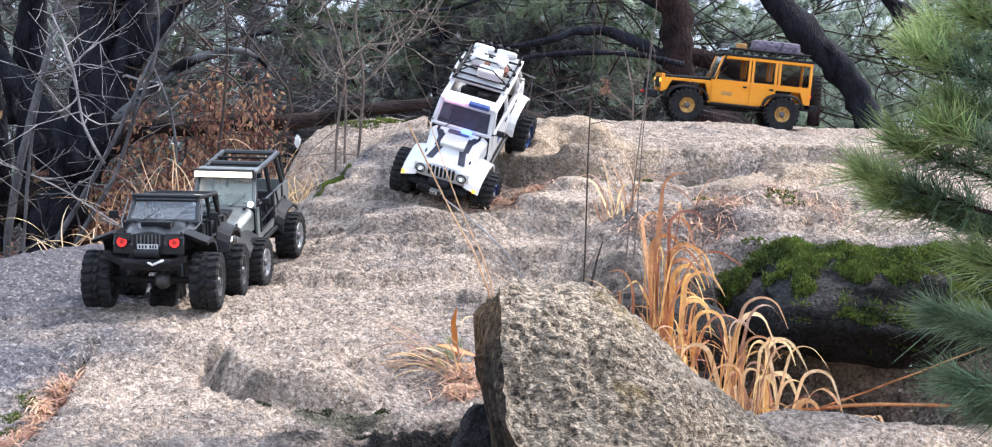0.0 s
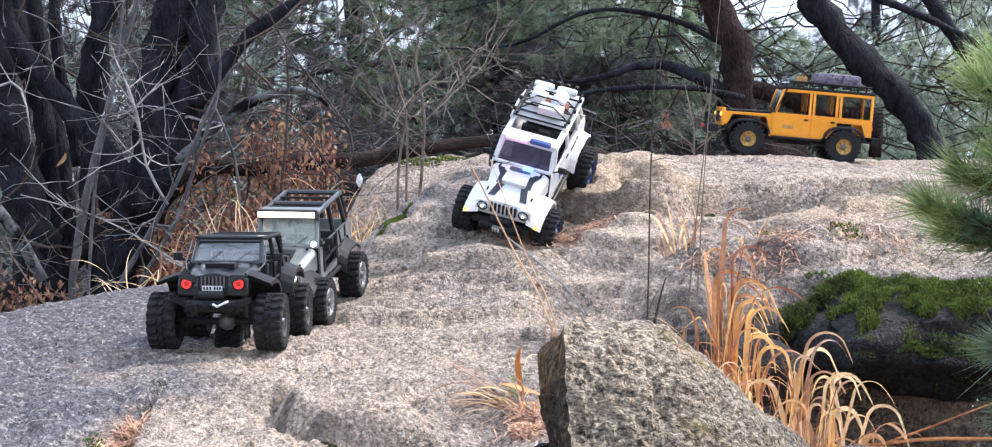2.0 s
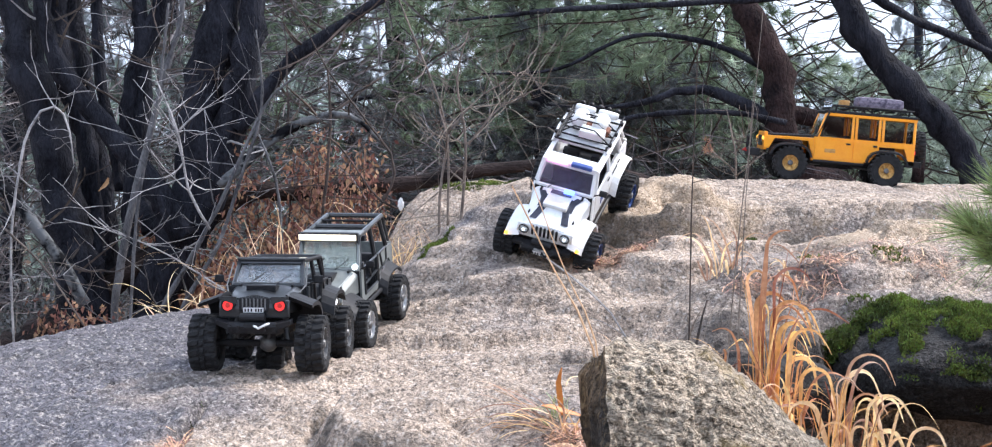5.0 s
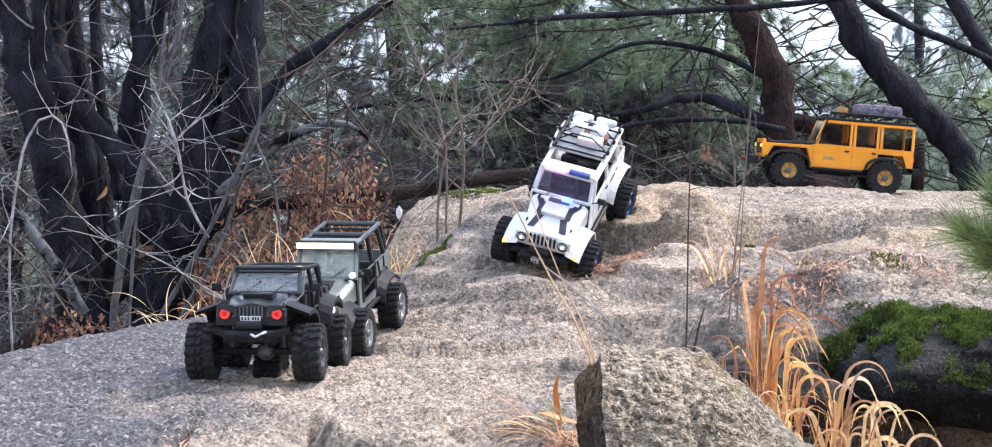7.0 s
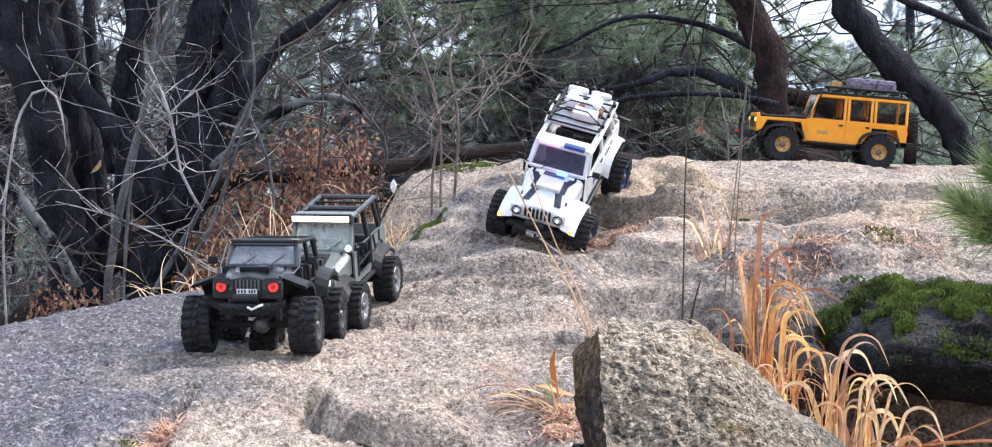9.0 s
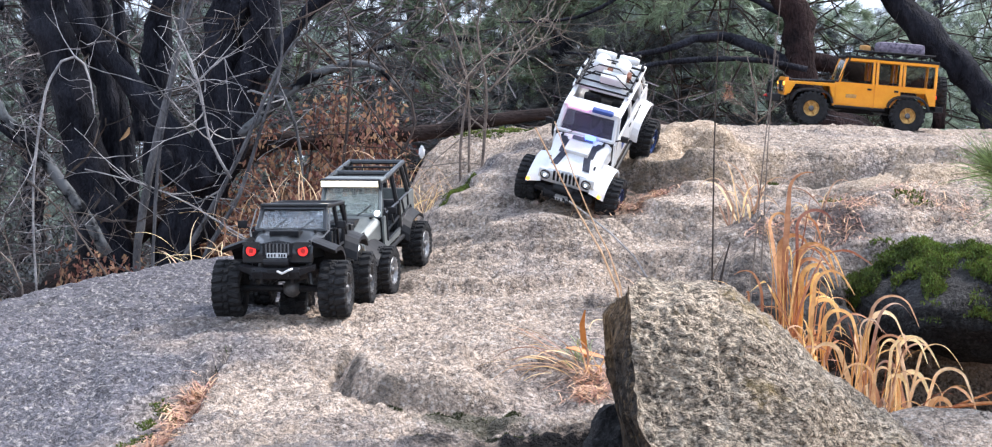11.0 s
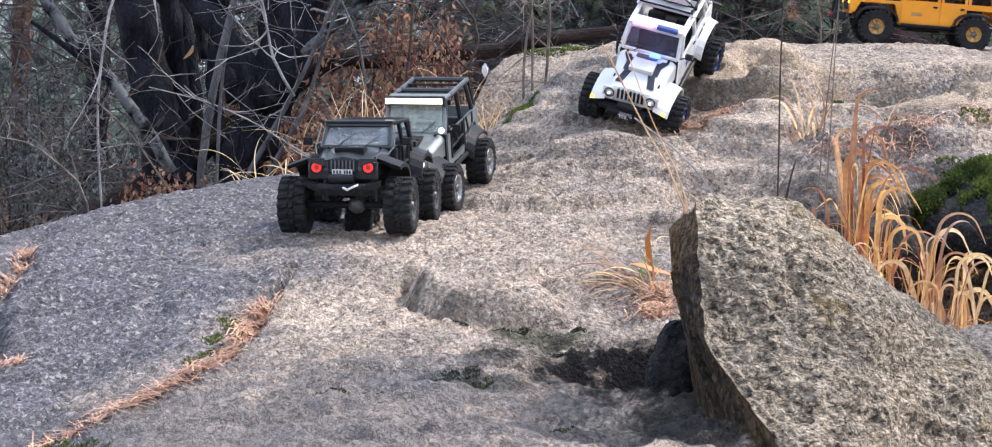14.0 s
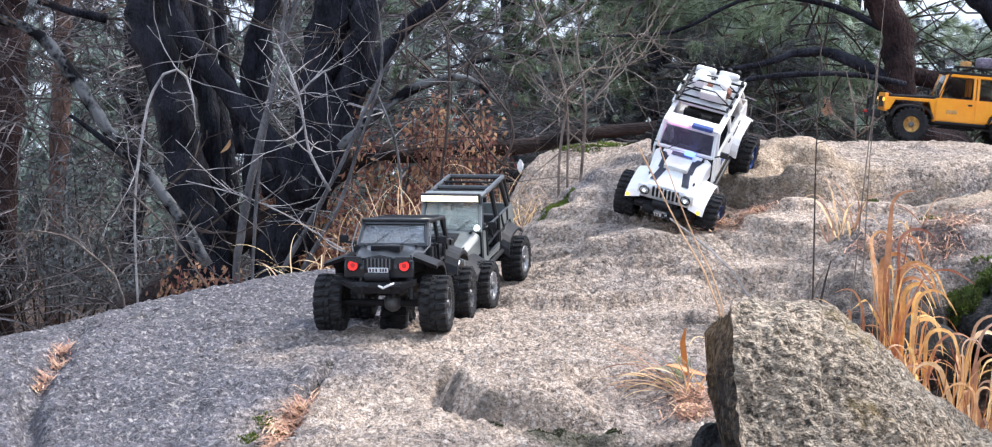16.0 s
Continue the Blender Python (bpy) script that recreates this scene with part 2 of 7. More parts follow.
# needle green paled, so distance haze sits in the colour
M_NEEDLEFAR = surf("painted_haze_needles", (0.10, 0.13, 0.11), (0.33, 0.40, 0.345), 0.9, 0.7, vary=0.5, thin=0.45)
# needle green darkened: the wood's shade is in the colour
M_NEEDLEDARK = surf("painted_shade_needles", (0.046, 0.053, 0.058), (0.18, 0.195, 0.20), 1.2, 0.7, vary=0.55, thin=0.4)
M_NEEDLENEAR = surf("fresh_pine_needles", (0.12, 0.18, 0.06), (0.44, 0.53, 0.22), 6, 0.35, vary=0.45, thin=0.4)
M_NEEDLEOLD = surf("old_pine_needles", (0.075, 0.125, 0.075), (0.25, 0.34, 0.20), 6, 0.4, vary=0.5, thin=0.35)
# needle green brightened: light from behind is in the colour
M_NEEDLEPALE = surf("painted_backlight_needles", (0.22, 0.275, 0.215), (0.58, 0.66, 0.54), 1.4, 0.7, vary=0.5, thin=0.5)
M_RUST = surf("rusty_dry_leaves", (0.125, 0.062, 0.044), (0.44, 0.235, 0.16), 7, 0.8, vary=0.55, thin=0.4)
M_STRAW = surf("dry_straw", (0.42, 0.172, 0.063), (0.83, 0.475, 0.222), 9, 0.6, vary=0.55, thin=0.3)
M_STRAWBROWN = surf("brown_straw", (0.22, 0.10, 0.045), (0.58, 0.31, 0.15), 9, 0.7, vary=0.5, thin=0.25)
M_STRAWPALE = surf("pale_straw", (0.56, 0.32, 0.16), (0.92, 0.69, 0.46), 9, 0.65, vary=0.5, thin=0.3)
M_BRUSH = surf("grey_brown_brushwood", (0.07, 0.062, 0.064), (0.28, 0.245, 0.245), 6, 0.85, vary=0.5)
M_LITTER = surf("fallen_pine_needles", (0.38, 0.19, 0.12), (0.74, 0.46, 0.32), 12, 0.7, vary=0.45)
M_MOSS = surf("moss", (0.024, 0.036, 0.010), (0.165, 0.215, 0.038), 12, 0.95, vary=0.5, thin=0.3)
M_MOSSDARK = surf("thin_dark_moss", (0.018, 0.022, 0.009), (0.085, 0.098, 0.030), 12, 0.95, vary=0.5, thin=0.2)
M_LEAFORANGE = surf("orange_leaf", (0.46, 0.13, 0.015), (0.62, 0.24, 0.05), 30, 0.5)
M_LEAFTAN = surf("tan_dead_leaf", (0.40, 0.22, 0.10), (0.74, 0.50, 0.28), 30, 0.6, thin=0.3)
# distant haze and bright sky gaps are painted into this colour
M_HAZE = surf("painted_haze_wood", (0.095, 0.105, 0.11), (0.85, 0.91, 0.97), 2.6, 1.0, fine=4.0, spec=0.0, stretch=(1, 1, 0.8), stops=(0.62, 0.80))
# the backdrop also gives off its own colour to lift the distance
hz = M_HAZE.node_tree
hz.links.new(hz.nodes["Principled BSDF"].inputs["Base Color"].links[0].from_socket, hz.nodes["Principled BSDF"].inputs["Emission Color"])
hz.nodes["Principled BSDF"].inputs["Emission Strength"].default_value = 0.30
M_LOG = surf("brown_weathered_log", (0.010, 0.008, 0.008), (0.055, 0.038, 0.034), 14, 0.85, 0.02, stretch=(0.4, 1, 1), spec=0.15)
M_DROP = glass("water", (1, 1, 1))

M_RUBBER = surf("black_rubber", (0.010, 0.010, 0.011), (0.030, 0.030, 0.032), 60, 0.85, 0.0006, spec=0.3)
M_BLACK = surf("black_plastic", (0.008, 0.008, 0.010), (0.018, 0.018, 0.021), 80, 0.55, spec=0.28)
M_GREYPAINT = surf("dark_grey_paint", (0.010, 0.012, 0.015), (0.022, 0.026, 0.031), 30, 0.34, coat=0.45)
M_GUNPAINT = surf("gunmetal_paint", (0.17, 0.185, 0.182), (0.25, 0.268, 0.26), 30, 0.5, metal=0.3, coat=0.1)
M_WHITEPAINT = surf("white_paint", (0.70, 0.71, 0.72), (0.82, 0.82, 0.82), 25, 0.32, coat=0.4)
M_YELLOW = surf("orange_yellow_paint", (0.90, 0.33, 0.008), (0.96, 0.39, 0.018), 25, 0.32, coat=0.4)
M_STEEL = surf("brushed_steel", (0.42, 0.42, 0.43), (0.68, 0.68, 0.68), 90, 0.32, metal=1.0)
M_DULLSTEEL = surf("dull_metal", (0.10, 0.10, 0.105), (0.20, 0.20, 0.20), 70, 0.5, metal=0.7)
M_BRASS = surf("bronze_rim", (0.36, 0.21, 0.07), (0.62, 0.38, 0.13), 70, 0.30, metal=0.7)
M_BLUERIM = surf("blue_black_rim", (0.012, 0.018, 0.045), (0.03, 0.08, 0.28), 40, 0.35, metal=0.4)
M_GLASS = glass("clear_plastic", (0.80, 0.83, 0.86), 0.08, 0.92)
M_SMOKE = glass("smoked_plastic", (0.34, 0.34, 0.35), 0.05)
M_TINTGLASS = glass("tinted_plastic", (0.60, 0.57, 0.53), 0.04)
# milky white puts sky reflection and light-bar glow into the pane's colour
M_MILKGLASS = glass("glow_whitened_plastic", (0.86, 0.90, 0.86), 0.08, 0.84)
M_DIMGLASS = glass("dim_plastic", (0.50, 0.48, 0.58), 0.05, 0.94)
M_WHITE = surf("white_plastic", (0.70, 0.70, 0.70), (0.80, 0.80, 0.80), 50, 0.4)
M_RED = surf("red_plastic", (0.45, 0.02, 0.02), (0.6, 0.03, 0.03), 50, 0.4)
M_BLUE = surf("blue_decal", (0.03, 0.06, 0.22), (0.05, 0.10, 0.34), 50, 0.5)
M_DECAL = surf("slate_decal", (0.05, 0.055, 0.08), (0.10, 0.11, 0.16), 50, 0.5)
M_SEAT = surf("dark_seat_cloth", (0.02, 0.02, 0.022), (0.05, 0.05, 0.055), 60, 0.9)
M_CARGO = surf("patterned_cloth", (0.03, 0.025, 0.05), (0.28, 0.24, 0.30), 90, 0.85)
M_RUSTCLOTH = surf("rust_brown_leather", (0.14, 0.05, 0.03), (0.28, 0.11, 0.06), 60, 0.7)
M_TAN = surf("tan_canvas", (0.40, 0.20, 0.06), (0.62, 0.36, 0.14), 60, 0.85)
E_RED = glow("red_halo", (0.85, 0.03, 0.025), 0.6)
E_DIMRED = glow("dim_red_lamp", (0.28, 0.02, 0.015), 0.4)
E_WARM = glow("warm_white_led", (1.0, 0.89, 0.66), 1.15)
E_COOL = glow("cool_white_led", (0.92, 0.96, 1.0), 1.3)
E_AMBER = glow("amber_led", (1.0, 0.50, 0.05), 1.6)
E_PINK = glow("magenta_led", (1.0, 0.25, 0.7), 2.0)
E_BLUE = glow("blue_led", (0.12, 0.2, 1.0), 2.5)


# ---- mesh helpers ----
def part(name, bm, material, parent=None, label="", smooth=False):
    me = bpy.data.meshes.new(name)
    bm.to_mesh(me)
    bm.free()
    return finish(name, me, material, parent, label, smooth)


def finish(name, me, material, parent=None, label="", smooth=False):
    me.materials.append(material)
    if smooth:
        me.polygons.foreach_set("use_smooth", np.ones(len(me.polygons), bool))
    ob = new(name, me)
    if parent is not None:
        ob.parent = parent
    if label:
        ob["label"] = label
    return ob


def raw(name, verts, faces, material, parent=None, label="", smooth=False):
    me = bpy.data.meshes.new(name)
    me.from_pydata([tuple(v) for v in verts], [], [tuple(int(i) for i in f) for f in faces])
    return finish(name, me, material, parent, label, smooth)


def tris(name, verts, material, parent=None, n=3, label=""):
    """Many loose faces of n corners each, from an array of corners."""
    v = np.asarray(verts, np.float32).reshape(-1, 3)
    k = len(v) // n
    me = bpy.data.meshes.new(name)
    me.vertices.add(len(v))
    me.vertices.foreach_set("co", v.ravel())
    me.loops.add(len(v))
    me.loops.foreach_set("vertex_index", np.arange(len(v), dtype=np.int32))
    me.polygons.add(k)
    me.polygons.foreach_set("loop_start", np.arange(k, dtype=np.int32) * n)
    me.update(calc_edges=True)
    return finish(name, me, material, parent, label)


def box(bm, c, s, bevel=0.0, m=None, taper=None):
    """A box of centre c and size s; taper: (x scale, y scale) of its top."""
    vs = []
    for z in (-0.5, 0.5):
        for y in (-0.5, 0.5):
            for x in (-0.5, 0.5):
                kx, ky = taper if taper and z > 0 else (1, 1)
                p = Vector((c[0] + x * s[0] * kx, c[1] + y * s[1] * ky, c[2] + z * s[2]))
                vs.append(bm.verts.new(m @ p if m else p))
    fs = [bm.faces.new([vs[i] for i in q]) for q in ((0, 2, 3, 1), (4, 5, 7, 6), (0, 1, 5, 4), (2, 6, 7, 3), (0, 4, 6, 2), (1, 3, 7, 5))]
    if bevel:
        es = list({e for f in fs for e in f.edges})
        bmesh.ops.bevel(bm, geom=es, offset=bevel, segments=2, affect="EDGES", profile=0.6)
    return vs


def one_box(c, s, bevel=0.0, taper=None, m=None):
    bm = bmesh.new()
    box(bm, c, s, bevel, m, taper)
    return bm


def prism(poly, y0, y1, bevel=0.0, top=1.0):
    """A side outline of (x, z) points drawn out from y0 to y1."""
    bm = bmesh.new()
    a = [bm.verts.new((x, y0, z)) for x, z in poly]
    b = [bm.verts.new((x, y1, z)) for x, z in poly]
    bm.faces.new(a), bm.faces.new(b[::-1])
    for i in range(len(poly)):
        j = (i + 1) % len(poly)
        bm.faces.new((a[j], a[i], b[i], b[j]))
    bmesh.ops.recalc_face_normals(bm, faces=bm.faces)
    if bevel:
        bmesh.ops.bevel(bm, geom=list(bm.edges), offset=bevel, segments=2, affect="EDGES", profile=0.6)
    return bm


def tube(bm, pts, radii, seg=8, rough=0.0, rng=None):
    """A closed tube along points."""
    pts = [Vector(p) for p in pts]
    if isinstance(radii, (int, float)):
        radii = [radii] * len(pts)
    rings, side = [], None
    for i, p in enumerate(pts):
        d = (pts[min(i + 1, len(pts) - 1)] - pts[max(i - 1, 0)]).normalized()
        if side is None:
            side = d.orthogonal().normalized()
        side = (side - d * side.dot(d)).normalized()
        up = d.cross(side)
        ring = []
        for k in range(seg):
            a = 2 * math.pi * k / seg
            r = radii[i] * (1 + (rng.uniform(-rough, rough) if rng else 0))
            ring.append(bm.verts.new(p + (side * math.cos(a) + up * math.sin(a)) * r))
        rings.append(ring)
    for r0, r1 in zip(rings, rings[1:]):
        for k in range(seg):
            j = (k + 1) % seg
            bm.faces.new((r0[k], r0[j], r1[j], r1[k]))
    bm.faces.new(rings[0][::-1]), bm.faces.new(rings[-1])


def tubes(lines, r, seg=7):
    bm = bmesh.new()
    for pts in lines:
        tube(bm, pts, r, seg)
    return bm


def revolve(profile, seg=32, axis="Y"):
    """A ring of (radius, offset) points turned round the axis."""
    bm = bmesh.new()
    rings = []
    for k in range(seg):
        a = 2 * math.pi * k / seg
        c, s = math.cos(a), math.sin(a)
        rings.append([bm.verts.new((r * c, o, r * s) if axis == "Y" else (o, r * c, r * s)) for r, o in profile])
    for k in range(seg):
        r0, r1 = rings[k], rings[(k + 1) % seg]
        for i in range(len(profile) - 1):
            bm.faces.new((r0[i], r0[i + 1], r1[i + 1], r1[i]))
    bmesh.ops.remove_doubles(bm, verts=bm.verts, dist=1e-6)
    bmesh.ops.recalc_face_normals(bm, faces=bm.faces)
    return bm


def smoothline(pts, step=0.06, wob=0.0, rng=None):
    """Points with a radius, joined by a curve and resampled."""
    p = np.array(pts, float)
    out = []
    for i in range(len(p) - 1):
        a, b, c, d = p[max(i - 1, 0)], p[i], p[i + 1], p[min(i + 2, len(p) - 1)]
        k = max(1, int(np.linalg.norm((c - b)[:3]) / step))
        for t in np.arange(k) / k:
            out.append(0.5 * (2 * b + (c - a) * t + (2 * a - 5 * b + 4 * c - d) * t**2 + (3 * b - a - 3 * c + d) * t**3))
    out.append(p[-1])
    out = np.array(out)
    if wob and rng:
        for row in out[1:-1]:
            row[:3] += [rng.gauss(0, wob * row[3]) for _ in range(3)]
            row[3] *= 1 + rng.uniform(-0.12, 0.12)
    return out


# ---- ground shapes ----
def value_noise(x, y, scale, seed):
    x, y = x * scale + seed * 17.3, y * scale + seed * 7.7
    xi, yi = np.floor(x).astype(np.int64), np.floor(y).astype(np.int64)
    fx, fy = x - xi, y - yi
    fx, fy = fx * fx * (3 - 2 * fx), fy * fy * (3 - 2 * fy)

    def h(a, b):
        v = (a * 374761393 + b * 668265263 + seed * 1442695) & 0x7FFFFFFF
        v = ((v ^ (v >> 13)) * 1274126177) & 0x7FFFFFFF
        return ((v ^ (v >> 16)) & 0xFFFF) / 32767.5 - 1

    return (h(xi, yi) * (1 - fx) + h(xi + 1, yi) * fx) * (1 - fy) + (h(xi, yi + 1) * (1 - fx) + h(xi + 1, yi + 1) * fx) * fy


def step(v, lo, hi):
    t = np.clip((v - lo) / (hi - lo), 0, 1)
    return t * t * (3 - 2 * t)


def mound(x, y, cx, cy, rx, ry, h, turn=0.0, power=2.0):
    c, s = math.cos(radians(turn)), math.sin(radians(turn))
    u, v = ((x - cx) * c + (y - cy) * s) / rx, (-(x - cx) * s + (y - cy) * c) / ry
    return h * np.exp(-((u * u + v * v) ** (power / 2)))


def groove(x, y, line, width, depth):
    best = np.full(np.shape(x), 9.0)
    for (ax, ay), (bx, by) in zip(line, line[1:]):
        dx, dy = bx - ax, by - ay
        t = np.clip(((x - ax) * dx + (y - ay) * dy) / (dx * dx + dy * dy), 0, 1)
        best = np.minimum(best, np.hypot(x - ax - t * dx, y - ay - t * dy))
    return -depth * np.exp(-((best / width) ** 2))


def lump(x, y, cx, cy, rx, ry, h, soft):
    """A worn knob with a sharp rim towards the viewer's side and a long back."""
    r = np.hypot((x - cx) / rx, np.where(y < cy, (y - cy) / ry, (y - cy) / (1.6 * ry))) + 0.12 * value_noise(x, y, 7.0, 61)
    front = step(cy + 0.3 * ry - y, 0.0, ry)
    lo = 1.0 - soft - 0.75 * (1 - front)
    t = np.clip((r - lo) / (1.06 - lo), 0, 1)
    return h * (1 - t * t * (3 - 2 * t))


CRACK_NEAR = [(-1.02, 3.86), (-0.905, 4.0), (-0.81, 4.11), (-0.71, 4.26), (-0.655, 4.47), (-0.65, 4.72), (-0.62, 4.93)]
CRACK_LEFT = [(-1.17, 4.5), (-1.25, 4.8), (-1.28, 5.2), (-1.35, 5.62), (-1.40, 5.9)]


def rock_height(x, y, fine=True):
    x, y = np.asarray(x, float), np.asarray(y, float)
    w = x + 0.05 * value_noise(x, y, 2.3, 5), y + 0.05 * value_noise(x, y, 2.3, 9)
    wx, wy = w
    # long profile of the dome, then the far ridge on it
    z = np.interp(wy, [-1, 1.0, 2.5, 3.4, 4.0, 4.8, 5.3, 6.0, 7.0, 8.2], [-0.9, -0.5, -0.13, -0.01, 0.035, 0.125, 0.155, 0.155, 0.17, 0.12])
    z = z - 0.10 * np.clip((-0.4 - wx) / 0.6, 0, 2.5) * np.clip((5.3 - wy) / 1.2, 0, 1.4)
    slope = np.interp(wy + 0.04 * value_noise(x, y, 3.1, 46), [6.0, 6.06, 6.20, 6.27, 6.41, 6.48, 6.62, 6.75, 7.0, 7.35, 7.7], [0, 0.04, 0.062, 0.122, 0.155, 0.198, 0.215, 0.275, 0.33, 0.385, 0.39])
    lip = wy + 0.07 * value_noise(x, y, 2.1, 45)
    shelf = np.interp(lip, [5.5, 5.7, 6.1, 6.58, 6.735, 6.775, 6.88, 7.4, 7.7], [0, 0.045, 0.135, 0.215, 0.203, 0.278, 0.305, 0.376, 0.385])
    side = step(wx, 0.34, 0.60)
    ridge = slope * (1 - side) + shelf * side
    left = step(wx + 0.07 * np.clip(wy - 6.3, 0, 0.5) - 0.10 * np.clip(wy - 6.9, 0, 0.6), -0.47, 0.14)
    z = z + ridge * left * (1 - 0.28 * step(wx, 1.0, 1.9) * step(wy, 6.9, 7.4))
    # mossy bank behind a hollow at the back
    bank = 0.50 - 0.30 * np.clip(-0.15 - wx, 0, 1) + 0.02 * value_noise(x, y, 5.0, 47)
    z = z + np.clip(bank - z, 0, 1) * step(wy, 7.38, 7.72) * step(wx, -0.46, -0.22)
    # left shoulder where the dome falls to the wood
    far = (wx + 1.6) * -0.755 + (wy - 5.95) * 0.656
    far = np.where(wx > -0.75, np.maximum(far - 0.55 * (wx + 0.75), wy - 8.0), far)
    z = z - 0.75 * step(far, 0.0, 1.1) - 0.9 * np.clip(far - 0.4, 0, 3)
    z = z - 0.8 * step(wy, 7.95, 9.0) - 0.9 * np.clip(-1.75 - wx, 0, 2) - 0.5 * np.clip(wx - 2.2, 0, 2)
    z = z - 0.10 * step(-wx, 0.95, 1.75) * step(wy, 5.0, 5.6) + mound(wx, wy, -0.40, 6.27, 0.24, 0.15, 0.030)
    # bulge under the ridge and the shelf beside it
    z = z + lump(wx, wy, 0.50, 6.80, 0.20, 0.26, 0.080, 0.10) + mound(wx, wy, 0.12, 6.80, 0.12, 0.12, 0.050) - mound(wx, wy, 0.35, 6.72, 0.06, 0.09, 0.045) - mound(wx, wy, 0.42, 6.49, 0.20, 0.05, 0.035)
    z = z + lump(wx, wy, 0.49, 6.38, 0.19, 0.17, 0.045, 0.25) + lump(wx, wy, 0.30, 6.13, 0.20, 0.09, 0.030, 0.2)
    z = z + lump(wx, wy, 0.62, 6.10, 0.20, 0.13, 0.030, 0.25) + lump(wx, wy, 0.44, 5.93, 0.16, 0.09, 0.026, 0.2)
    z = z + lump(wx, wy, 0.04, 6.33, 0.22, 0.08, 0.034, 0.2) + lump(wx, wy, -0.02, 6.04, 0.36, 0.14, 0.040, 0.15) + lump(wx, wy, -0.14, 6.62, 0.16, 0.10, 0.030, 0.2)
    z = z - mound(wx, wy, -0.19, 6.36, 0.16, 0.05, 0.022, 4, 3.0) + lump(wx, wy, 0.92, 6.20, 0.16, 0.12, 0.045, 0.2)
    z = z + lump(wx, wy, 0.20, 5.55, 0.30, 0.14, 0.030, 0.15) - mound(wx, wy, 0.44, 5.62, 0.16, 0.10, 0.045)
    z = z + mound(wx, wy, 1.35, 6.45, 0.38, 0.35, 0.07, 0, 2.5)
    # hollow track of the dome
    z = z - mound(wx, wy, -0.05, 5.75, 0.5, 0.22, 0.012)
    z = z + mound(wx, wy, -0.15, 5.35, 0.45, 0.16, 0.012)
    z = z + mound(wx, wy, 0.14, 4.78, 0.26, 0.24, 0.045)
    z = z + mound(wx, wy, -0.50, 4.86, 0.36, 0.13, 0.020, 8) - mound(wx, wy, -1.05, 5.25, 0.24, 0.20, 0.030, 15)
    # low hump with a sharp front edge
    ang = np.arctan2(wy - 4.66, wx + 0.08)
    rad = np.hypot((wx + 0.08) / 0.29, (wy - 4.66) / 0.27) + 0.03 * value_noise(x, y, 11, 48)
    edge = step(np.cos(ang + 2.68), -0.05, 0.55)
    z = z + 0.046 * (1 - step(rad, 0.84, 1.0)) * edge - 0.022 * mound(rad, 0 * rad, 1.03, 0, 0.06, 1, 1) * edge
    z = z - 0.022 * mound(wx, wy, -0.06, 4.29, 0.12, 0.035, 1.0, -12, 3.0) - 0.02 * mound(wx, wy, -0.22, 4.02, 0.07, 0.025, 1.0, 8, 3.0)
    # gully with the grass, pit under the mossy block
    gully = step(wx, 0.42, 0.75) * (1 - step(wy, 5.45, 5.68)) * step(wy, 3.9, 4.5)
    z = z - 0.17 * gully - 0.15 * step(wx, 0.38, 0.52) * (1 - step(wy, 5.60, 5.69)) * step(wy, 5.02, 5.3)
    z = z - 0.55 * step(wx, 0.76, 0.86) * (1 - step(wy, 5.85, 5.98)) * step(wy, 5.06, 5.16)
    z = z - 0.32 * step(wx, 0.28, 0.52) * (1 - step(wy, 4.05, 4.35)) * step(wy, 2.9, 3.5) - 0.03 * step(wx, 0.7, 0.85) * step(wy, 4.3, 4.6) * (1 - step(wy, 5.06, 5.16))
    # worn steps by the standing slab
    z = z - 0.02 * step(wx, -0.12, 0.0) * step(4.20 - wy, 0.0, 0.05) * step(wy, 3.5, 3.8) - 0.012 * step(4.02 - wy, 0, 0.05) * step(wx, -0.3, -0.1)
    z = z - 0.080 * mound(wx, wy, 0.06, 4.14, 0.15, 0.08, 1.0, 0, 4.0)
    z = z + groove(x, y, CRACK_NEAR, 0.014, 0.045) + groove(x, y, [(px + 0.045, py) for px, py in CRACK_NEAR], 0.035, -0.010) + groove(x, y, CRACK_LEFT, 0.025, 0.04)
    z = z - 0.02 * mound(wx, wy, -0.95, 4.45, 0.25, 0.45, 1.0, 20)
    if fine:
        z0 = z
        z = z + 0.010 * value_noise(x, y, 4.1, 1) + 0.006 * value_noise(x, y, 9.7, 2) + 0.006 * value_noise(x, y, 22, 3) + 0.005 * value_noise(x, y, 43, 4)
        z = z + 0.0048 * value_noise(x, y, 67, 7) + 0.0032 * value_noise(x, y, 96, 8) - 0.010 * np.clip(value_noise(x, y, 37, 62) - 0.35, 0, 1)
        z = z0 + (z - z0) * (1 - 0.45 * step(wy, 5.7, 6.9))
        rugged = (1 - 0.6 * step(wy, 6.8, 7.1)) * step(wx + 0.5 * (wy - 6.0), 0.0, 0.35) * step(wy, 4.9, 5.5)
        crease = 0.5 - np.abs(value_noise(x, y * 1.6, 2.7, 41)) + 0.5 * (0.5 - np.abs(value_noise(x, y * 1.8, 6.1, 42)))
        z = z - 0.060 * np.clip(crease - 0.22, 0, 1) * rugged + 0.012 * np.abs(value_noise(x, y, 13, 6)) * rugged
        tier = (z + 0.030 * value_noise(x, y, 1.9, 49) + 0.010 * value_noise(x, y, 7.0, 50)) / 0.052
        tier = tier - np.floor(tier)
